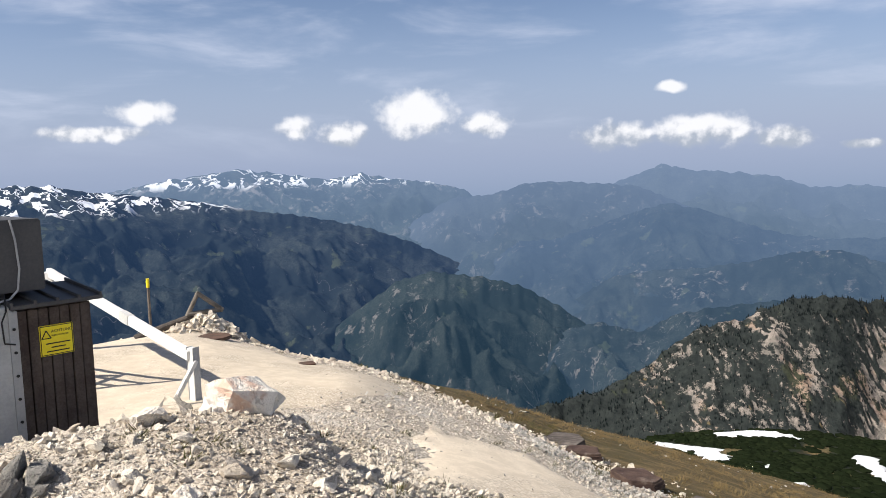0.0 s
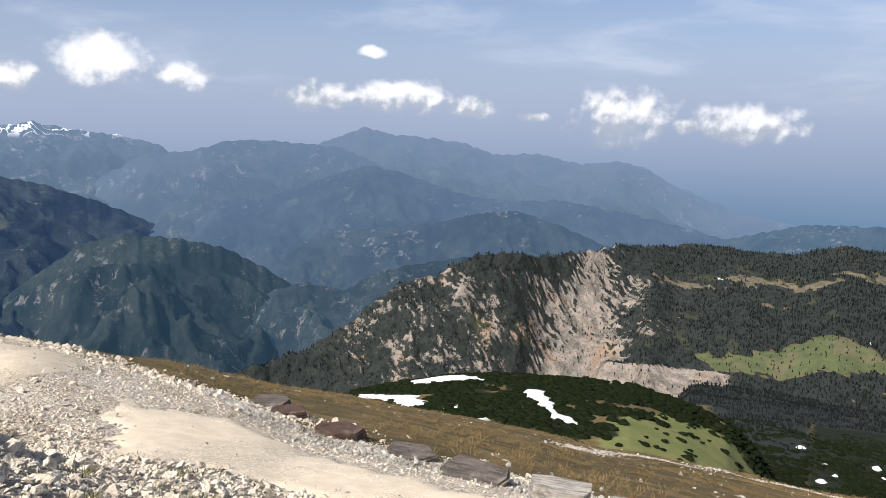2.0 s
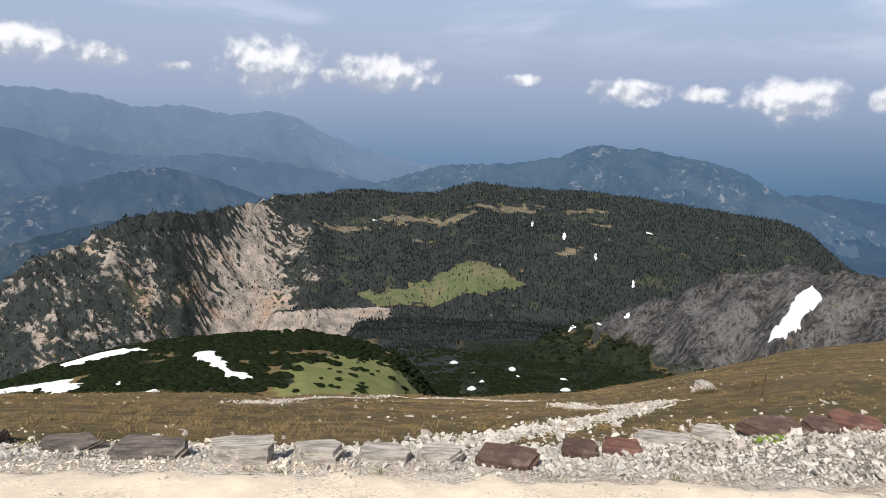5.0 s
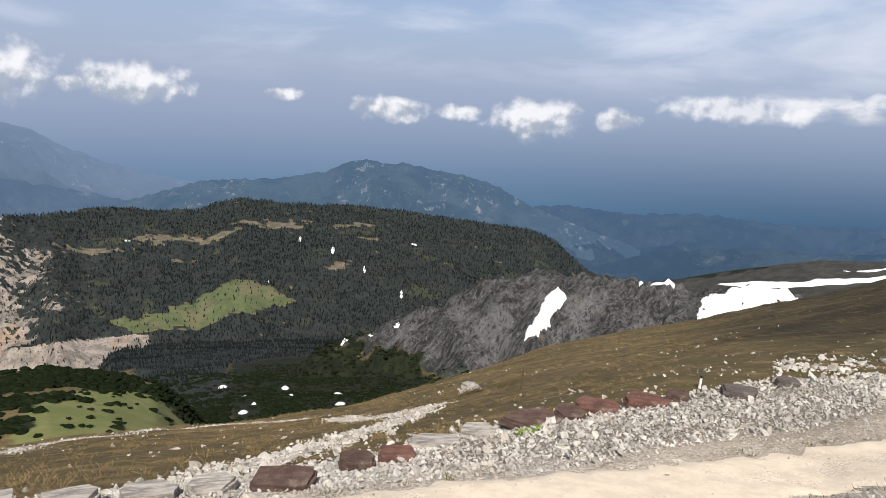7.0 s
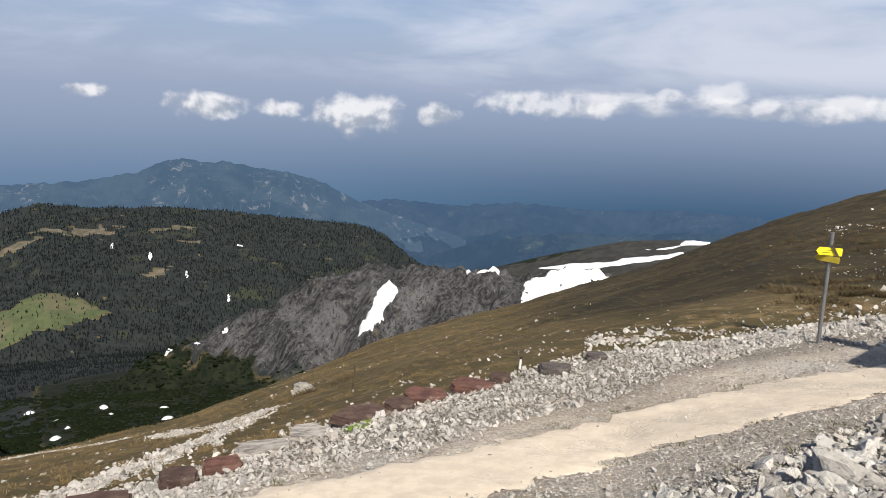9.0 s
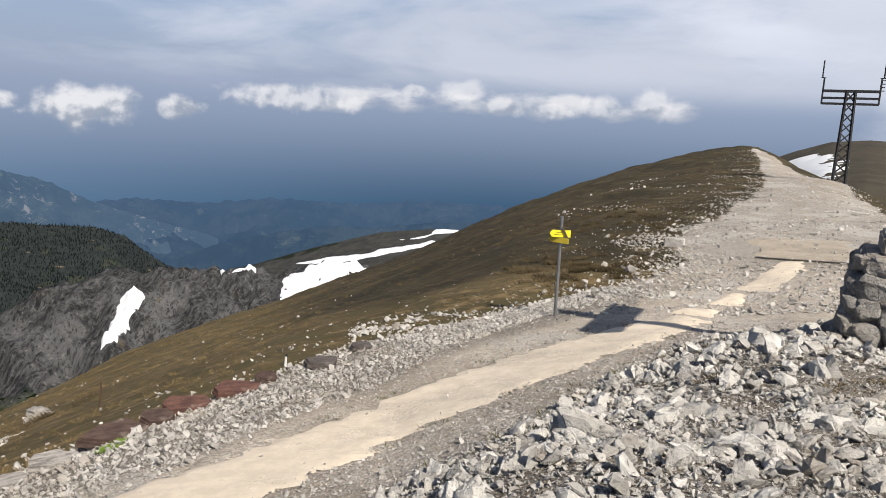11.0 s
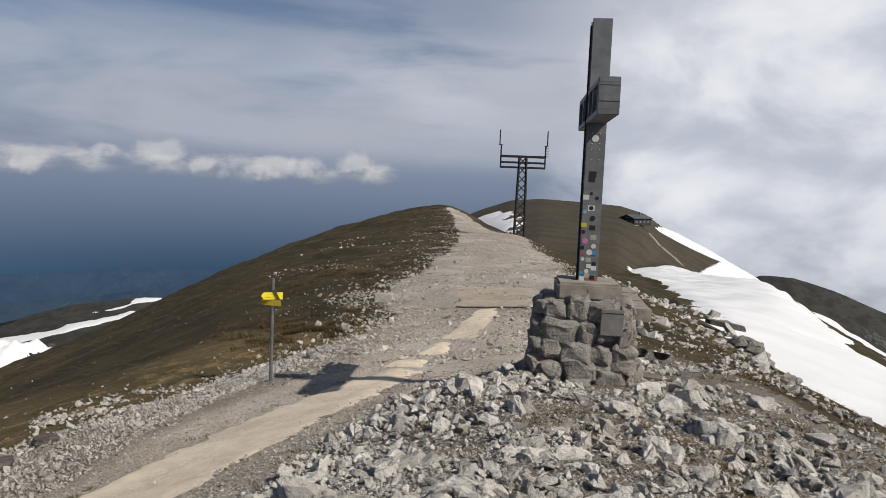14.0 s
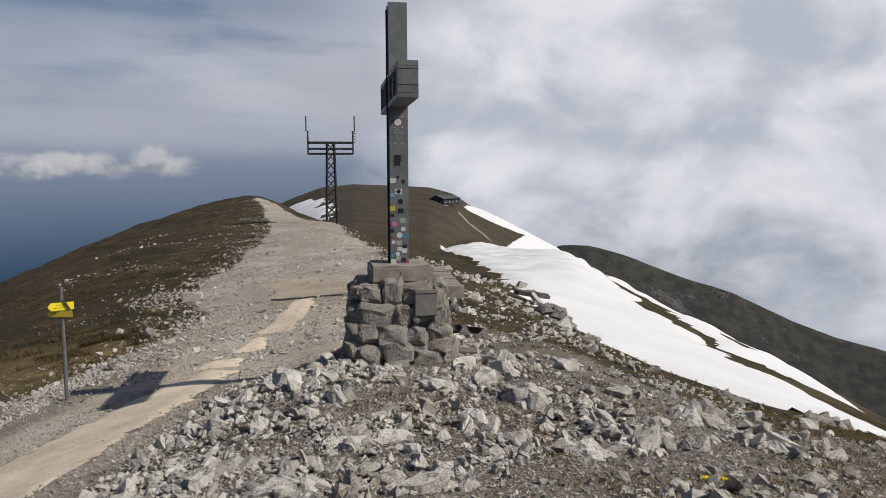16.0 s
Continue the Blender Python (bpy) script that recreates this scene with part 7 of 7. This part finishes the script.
# two old tracks of pale scree in the turf
for pts, wide, count in (([(13, 20.5), (18, 25.5), (23, 26), (30, 28), (34, 27), (28, 19)], 0.8, 3200), ([(6.3, 5.8), (8.2, 6.3), (10, 6.6), (12.8, 7.4), (15.3, 7.6), (18, 8.6), (21, 9.4)], 0.6, 3300),
                         ([(21, 9.4), (19.4, 10.4), (23, 13.6), (26, 16)], 0.6, 2200)):
    p = np.array(pts)
    t = rng.uniform(0, len(p) - 1.001, count)
    k = t.astype(int)
    x = p[k, 0] + (p[k + 1, 0] - p[k, 0]) * (t - k) + rng.normal(0, wide, count) * 0.6
    y = p[k, 1] + (p[k + 1, 1] - p[k, 1]) * (t - k) + rng.normal(0, wide, count) * 0.6
    spread("scree", PEBBLES, x, y, np.clip(np.exp(rng.normal(-3.62, 0.5, count)), 0.016, 0.13), STONE_PALE, "pale scree of an old track in the turf", "scree", 14 + count, 0.3)


# ---- turf tufts and heath ----
def bush_shape(seed):
    bm = bmesh.new()
    bmesh.ops.create_icosphere(bm, subdivisions=1, radius=1.0)
    for v in bm.verts:
        v.co *= 1.0 + 0.45 * noise.noise(v.co * 1.7 + Vector((seed, 0, 0)))
        v.co.z = max(v.co.z, -0.2) * 0.55
    bmesh.ops.triangulate(bm, faces=bm.faces)
    bm.verts.index_update()
    out = np.array([v.co[:] for v in bm.verts]), np.array([[v.index for v in f.verts] for f in bm.faces])
    bm.free()
    return out


def blades(count, seed, spread_r, height, width=0.012):
    r2 = np.random.RandomState(seed)
    v, f = [], []
    for k in range(count):
        a, q = r2.uniform(0, 6.28), spread_r * math.sqrt(r2.uniform(0, 1))
        b = r2.uniform(0, 6.28)
        h = height * r2.uniform(0.5, 1.0)
        ox, oy = q * math.cos(a), q * math.sin(a)
        dx, dy = width * math.cos(b), width * math.sin(b)
        lx, ly = ox * 0.9 + r2.uniform(-0.4, 0.4) * height, oy * 0.9 + r2.uniform(-0.4, 0.4) * height
        v += [(ox - dx, oy - dy, 0), (ox + dx, oy + dy, 0), (ox + lx, oy + ly, h)]
        f.append((3 * k, 3 * k + 1, 3 * k + 2))
    return np.array(v), np.array(f)


def turf_material(name, a, b, c, spec=0.1):
    n = material(name)
    rnd = n.node("ShaderNodeNewGeometry").outputs["Random Per Island"]
    col = n.mix(rnd, a, b)
    col = n.mix(n.step(n.noise(n.pos, 0.5, 4), 0.45, 0.6), col, c)
    return finish(n, col, 0.9, None, spec=spec)


DRY = turf_material("dry_turf", rgb(0.14, 0.098, 0.045), rgb(0.10, 0.075, 0.032), rgb(0.15, 0.107, 0.052))
GREEN = turf_material("green_turf", rgb(0.060, 0.066, 0.022), rgb(0.105, 0.092, 0.036), rgb(0.075, 0.066, 0.028))
HEATH = turf_material("dark_heath", rgb(0.05, 0.038, 0.02), rgb(0.075, 0.056, 0.03), rgb(0.10, 0.075, 0.04))
tufts = [blades(22, k, 1.0, 0.9, 0.07) for k in range(5)]
x, y = polar_spray(24000, 0, 122, 8.0, 95, rng, 1.6)
ok = (inside(GRAVEL, x, y) < -0.15) & (fbm(x / 4, y / 4, 3, 81) + rng.uniform(-0.6, 0.6, len(x)) > -0.1)
x, y = x[ok], y[ok]
size = rng.uniform(0.05, 0.12, len(x)) * (0.8 + np.hypot(x, y) / 70)
west = np.degrees(np.arctan2(x, y)) + rng.normal(0, 5, len(x)) > 84
spread("turf", tufts, x[~west], y[~west], size[~west], DRY, "tufts of dry brown alpine grass", "grass", 20, 0.5, 0.8, 0.2)
spread("turf", tufts, x[west], y[west], 0.85 * size[west], HEATH, "low dark tufts on the ridge flank", "grass", 26, 0.5, 0.7, 0.2)
x, y = polar_spray(7000, -25, 125, 3.5, 16, rng, 1.2)
g = inside(GRAVEL, x, y)
d_in = np.maximum.reduce([inside(p, x, y) for p in PAVED])
ok = ((np.abs(g) < 0.35) & (rng.uniform(0, 1, len(x)) < 0.25)) | ((d_in < -0.02) & (d_in > -0.22) & (rng.uniform(0, 1, len(x)) < 0.75) & (fbm(x / 1.1, y / 1.1, 2, 83) > 0.10)) | ((g < -0.3) & (np.degrees(np.arctan2(x, y)) < 8) & (fbm(x / 0.8, y / 0.8, 3, 85) > 0.30))
x, y = x[ok], y[ok]
spread("turf", tufts, x, y, rng.uniform(0.04, 0.085, len(x)), GREEN, "small green tufts along the path edge", "grass", 21, 0.5, 0.8, 0.2)
x, y = polar_spray(16000, 124, 172, 4.5, 34, rng, 1.1)
ok = (fbm(x / 2.2, y / 2.2, 3, 87) > np.interp(np.degrees(np.arctan2(x, y)), [124, 136, 142, 155], [0.45, 0.25, 0.0, -0.05])) & (inside(GRAVEL, x, y) < -0.2)
x, y = x[ok], y[ok]
spread("turf", tufts, x, y, rng.uniform(0.035, 0.08, len(x)), DRY, "dry tufts between the rocks", "grass", 22, 0.5, 0.7, 0.2)
x, y = np.concatenate([rng.normal(21.5, 2.0, 1500), rng.normal(25.4, 0.8, 200), rng.normal(34, 8, 1500)]), np.concatenate([rng.normal(-8.2, 0.9, 1500), rng.normal(9.0, 0.5, 200), rng.normal(-15.5, 3.0, 1500)])
ok = inside(GRAVEL, x, y) < -0.4
ok &= fbm(x / 1.4, y / 1.4, 3, 89) > 0.0
x, y = x[ok], y[ok]
spread("heath", tufts, x, y, rng.uniform(0.09, 0.22, len(x)), HEATH, "dark brown heath clumps on the slope", "heath", 23, 0.5, 0.9, 0.2)
px, py = polar(157.3, 6.05)
x, y = px + rng.normal(0, 0.05, 30), py + rng.normal(0, 0.04, 30)
spread("flowers", [bush_shape(3)], x, y, np.full(30, 0.026), plain("yellow_petals", rgb(0.75, 0.55, 0.01), rgb(0.8, 0.66, 0.03), 30), "clump of bright yellow alpine flowers", "flowers", 24, 0.0, 1.2)
px, py = 9.55, 2.72
x, y = px + rng.normal(0, 0.12, 60), py + rng.normal(0, 0.07, 60)
spread("moss", [blades(14, 10, 1.0, 0.8, 0.25)], x, y, np.full(60, 0.05), plain("green_moss", rgb(0.09, 0.16, 0.01), rgb(0.13, 0.2, 0.02), 30), "bright green moss cushion beside a slab", "moss", 25, 0.4, 0.6)


# ---- a dark drain across the ridge path ----
DRAIN = ((21.54, -13.91), (18.79, -15.27))


def drain():
    (x0, y0), (x1, y1) = DRAIN
    n = 14
    bm = bmesh.new()
    for k in range(n):
        t0, t1 = k / n, (k + 0.93) / n
        p, q = [Vector((x0 + (x1 - x0) * t, y0 + (y1 - y0) * t, 0)) for t in (t0, t1)]
        p.z, q.z = hgt(p.x, p.y) + 0.02, hgt(q.x, q.y) + 0.02
        d = (q - p).normalized()
        side_ = Vector((-d.y, d.x, 0)) * 0.06
        vs = [bm.verts.new(c) for c in (p - side_, q - side_, q + side_, p + side_)]
        us = [bm.verts.new(v.co + Vector((0, 0, 0.035))) for v in vs]
        bm.faces.new(us)
        for i in range(4):
            bm.faces.new((vs[i], vs[(i + 1) % 4], us[(i + 1) % 4], us[i]))
    tagged(part("timber_drain", bm, TIMBER), "dark timber drain laid across the gravel path", "drain")


drain()


# ---- late snow ----
def snow(outline, step, lift, wobble, seed, label, size=None):
    drape("snow_patch", outline, step, lift, SNOW, wobble, seed, size, label, "snow", group="snow patches")


snow([(434, 129), (438, 121), (455, 118), (468, 116), (478, 113), (482, 115), (482, 122), (477, 128), (463, 127), (448, 128)], 1.0, 2.8, 0.4, 101, "long snow tongue in the grey rock face")
snow([(460, 25), (478, 28), (500, 28), (514, 26), (524, 10), (528, -8), (526, -30), (517, -28), (510, -12), (500, 2), (482, 10), (466, 17)], 1.5, 1.5, 1.2, 102, "broad snow patch on the rock shoulder")
snow([(509, 70), (514, 60), (518, 48), (515, 48), (510, 58), (506, 69)], 0.8, 1.0, 0.3, 103, "thin snow strip on the rock shoulder")
snow([(757, 29), (748, -6), (726, -44), (730, -79), (742, -112), (728, -112), (712, -78), (706, -52), (722, -14), (746, 18)], 2.5, 0.9, 2.5, 104, "long snow band on the brown plateau")
snow([(755, -80), (765, -108), (790, -122), (800, -150), (780, -150), (770, -122), (752, -98)], 2.5, 0.9, 3.0, 105, "snow strip on the plateau top")
snow([(84, 312), (93, 299), (100, 270), (92, 243), (86, 252), (88, 275), (80, 300)], 1.2, 0.6, 5.0, 106, "ragged snow patch among mountain pines", 20.0)
snow([(108, 312), (123, 304), (138, 293), (134, 282), (115, 292), (107, 303)], 1.2, 0.6, 4.0, 107, "snow strip among mountain pines", 16.0)
snow([(140, 256), (148, 254), (141, 236), (134, 222), (128, 205), (128, 194), (122, 192), (124, 205), (127, 217), (131, 232), (134, 246)], 1.0, 0.6, 3.0, 108, "winding snow gully among mountain pines", 12.0)
snow([(100, 216), (104, 212), (96, 190), (90, 184), (92, 198)], 1.0, 0.6, 3.0, 109, "small snow patch among mountain pines", 10.0)
snow([(95, 240), (104, 236), (102, 231), (93, 235)], 1.0, 0.5, 2.5, 110, "small snow patch among mountain pines", 10.0)
PATCHES = ((274, 222, 5, 3), (309, 188, 6, 3), (345, 244, 5, 3.5), (318, 256, 4, 3), (404, 293, 6, 3), (452, 250, 3.5, 3), (446, 268, 5, 1.6), (462, 233, 3.5, 3.5), (300, 236, 4, 2), (334, 205, 5, 2), (365, 262, 4, 3), (350, 300, 6, 3))
for i, (cx, cy, w, h) in enumerate(PATCHES):
    u = np.array([cx, cy]) / math.hypot(cx, cy)
    v = np.array([u[1], -u[0]])
    pts = [tuple(np.array([cx, cy]) + 0.55 * v * w * math.cos(q) + u * 1.2 * h * math.sin(q)) for q in np.linspace(0, 6.283, 9)[:-1]]
    snow(pts, 0.8, 1.3, 0.9, 120 + i, "small snow remnant in the hollow", 8.0)
for i, (az_, r_, w, h) in enumerate(((58, 1250, 4, 22), (60.5, 1180, 3, 26), (63.5, 1120, 3, 20), (67, 1060, 5, 16), (55.5, 1300, 3, 20), (69.5, 1180, 6, 14), (43.0, 1330, 8, 8), (62, 1000, 3, 14), (66, 950, 4, 12), (70.5, 960, 4, 16), (64.5, 1320, 10, 5), (53, 1120, 3, 10))):
    cx, cy = polar(az_, r_)
    u = np.array([cx, cy]) / r_
    v = np.array([u[1], -u[0]])
    pts = [tuple(np.array([cx, cy]) + 0.75 * v * w * math.cos(q) + 0.6 * u * h * math.sin(q)) for q in np.linspace(0, 6.283, 9)[:-1]]
    snow(pts, 1.2, 1.2, 1.2, 140 + i, "sliver of snow in the wooded slope", 12.0)


snow([(184, -136), (215, -150), (262, -172), (330, -214), (318, -222), (270, -204), (215, -164), (186, -142)], 2.5, 0.8, 6.0, 160, "snow slope behind the ridge path")


drape("dirt_road", [polar(137.2, 348), polar(138.2, 338), polar(139.6, 320), polar(139.9, 322), polar(138.5, 344), polar(137.3, 356)], 1.0, 0.12, plain("dirt", rgb(0.20, 0.175, 0.14), rgb(0.27, 0.235, 0.19), 0.4, 0.95), 0.4, 171, 6.0, "pale dirt road below the mountain hut", "road", "structure")


# ---- mountain pine and woods ----
def fir_shape(seed):
    """A conifer with three ragged skirts of boughs, 1 high."""
    r2 = np.random.RandomState(seed)
    v, f = [], []
    for z0, z1, w in ((0.08, 0.55, 0.20), (0.35, 0.80, 0.145), (0.6, 1.0, 0.085)):
        k = len(v)
        v.append((0, 0, z1))
        for q in range(7):
            a = q / 7 * 6.283 + r2.uniform(-0.2, 0.2)
            rr = w * r2.uniform(0.7, 1.15)
            v.append((rr * math.cos(a), rr * math.sin(a), z0 + r2.uniform(-0.04, 0.05)))
        for q in range(7):
            f.append((k, k + 1 + q, k + 1 + (q + 1) % 7))
    return np.array(v), np.array(f)


PINE = turf_material("mountain_pine", rgb(0.006, 0.009, 0.0045), rgb(0.013, 0.0175, 0.008), rgb(0.008, 0.012, 0.0055), 0.0)
# firs tinted bluish: haze of the distance is put into the base colour
FIR = turf_material("hazed_fir_green", rgb(0.0075, 0.0105, 0.0107), rgb(0.015, 0.019, 0.0186), rgb(0.009, 0.012, 0.0128), 0.0)
x, y = polar_spray(9000, 10, 50, 165, 372, rng, 0.9)
one, two, three = zones(x, y, land(x, y))
ok = two[2] + rng.uniform(-0.25, 0.25, len(x)) > 0.5
clear = np.ones(len(x), bool)
for poly in ([(84, 312), (93, 299), (100, 270), (92, 243), (86, 252), (88, 275), (80, 300)], [(108, 312), (123, 304), (138, 293), (134, 282), (115, 292), (107, 303)],
             [(140, 256), (148, 254), (141, 236), (134, 222), (128, 205), (128, 194), (122, 192), (124, 205), (127, 217), (131, 232), (134, 246)]):
    clear &= inside(poly, x, y) < 0.5
x, y = x[ok & clear], y[ok & clear]
spread("mountain_pine", [bush_shape(k) for k in range(5)], x, y, rng.uniform(0.9, 2.6, len(x)), PINE, "dark green mountain pine thicket", "shrubs", 30, 0.25, 0.8, 0.1)
x, y = polar_spray(7500, 52, 75, 330, 600, rng)
one, two, three = zones(x, y, land(x, y))
ok = two[2] + rng.uniform(-0.2, 0.2, len(x)) > 0.5
x, y = x[ok], y[ok]
spread("mountain_pine", [bush_shape(k) for k in range(5)], x, y, rng.uniform(0.6, 1.4, len(x)), PINE, "dark green mountain pine below the rock face", "shrubs", 31, 0.25, 0.8, 0.1)
x, y = polar_spray(3200, 42, 63, 250, 560, rng)
z = land(x, y)
one, two, three = zones(x, y, z)
ok = (three[0] < 0.4) & (two[1] < 0.4) & (z < -60) & (fbm(x / 30, y / 30, 3, 97) + rng.uniform(-0.3, 0.3, len(x)) > -0.15)
for o in PATCHES:
    ok &= np.hypot(x - o[0], y - o[1]) > 9
x, y = x[ok], y[ok]
spread("mountain_pine", [bush_shape(k) for k in range(5)], x, y, rng.uniform(0.9, 2.3, len(x)), PINE, "dark mountain pine thicket in the hollow", "shrubs", 35, 0.25, 0.9, 0.1)
x, y = polar_spray(420, 30, 50, 170, 300, rng)
one, two, three = zones(x, y, land(x, y))
ok = (two[1] > 0.4) & (fbm(x / 14, y / 14, 2, 95) > 0.1)
x, y = x[ok], y[ok]
spread("mountain_pine", [bush_shape(k) for k in range(5)], x, y, rng.uniform(0.8, 2.0, len(x)), PINE, "mountain pine bushes dotted over the green meadow", "shrubs", 34, 0.25, 0.8, 0.1)
firs = [fir_shape(k) for k in range(6)]
x, y = polar_spray(66000, 6, 79, 430, 1500, rng, 1.0)
z = land(x, y)
one, two, three = zones(x, y, z)
n4 = fbm(x / 70, y / 70, 3, 91)
ok = (one[2] > 0.5) & (three[0] < 0.35) & (two[2] < 0.5) & (rng.uniform(0, 1, len(x)) < 0.95 - 0.62 * np.clip(two[0], 0, 1) + 0.3 * n4 - 0.55 * smooth(0.0, 0.35, fbm(x / 55, y / 55, 3, 93)) * (1 - smooth(42, 52, np.degrees(np.arctan2(x, y)))))
x, y, z = x[ok], y[ok], z[ok]
spread("woods", firs, x, y, rng.uniform(2.2, 5.6, len(x)) * np.clip(np.hypot(x, y) / 1000, 0.7, 1.0), FIR, "dark spruce woods on the hill", "woods", 32, 0.5, 1.0, 0.03, z)
x, y = polar_spray(520, 40, 54, 900, 1120, rng)
one, two, three = zones(x, y, land(x, y))
ok = two[1] > 0.4
x, y = x[ok], y[ok]
spread("woods", firs, x, y, rng.uniform(2.4, 5.0, len(x)), FIR, "scattered spruces on the meadow", "trees", 33, 0.5, 1.0, 0.03)
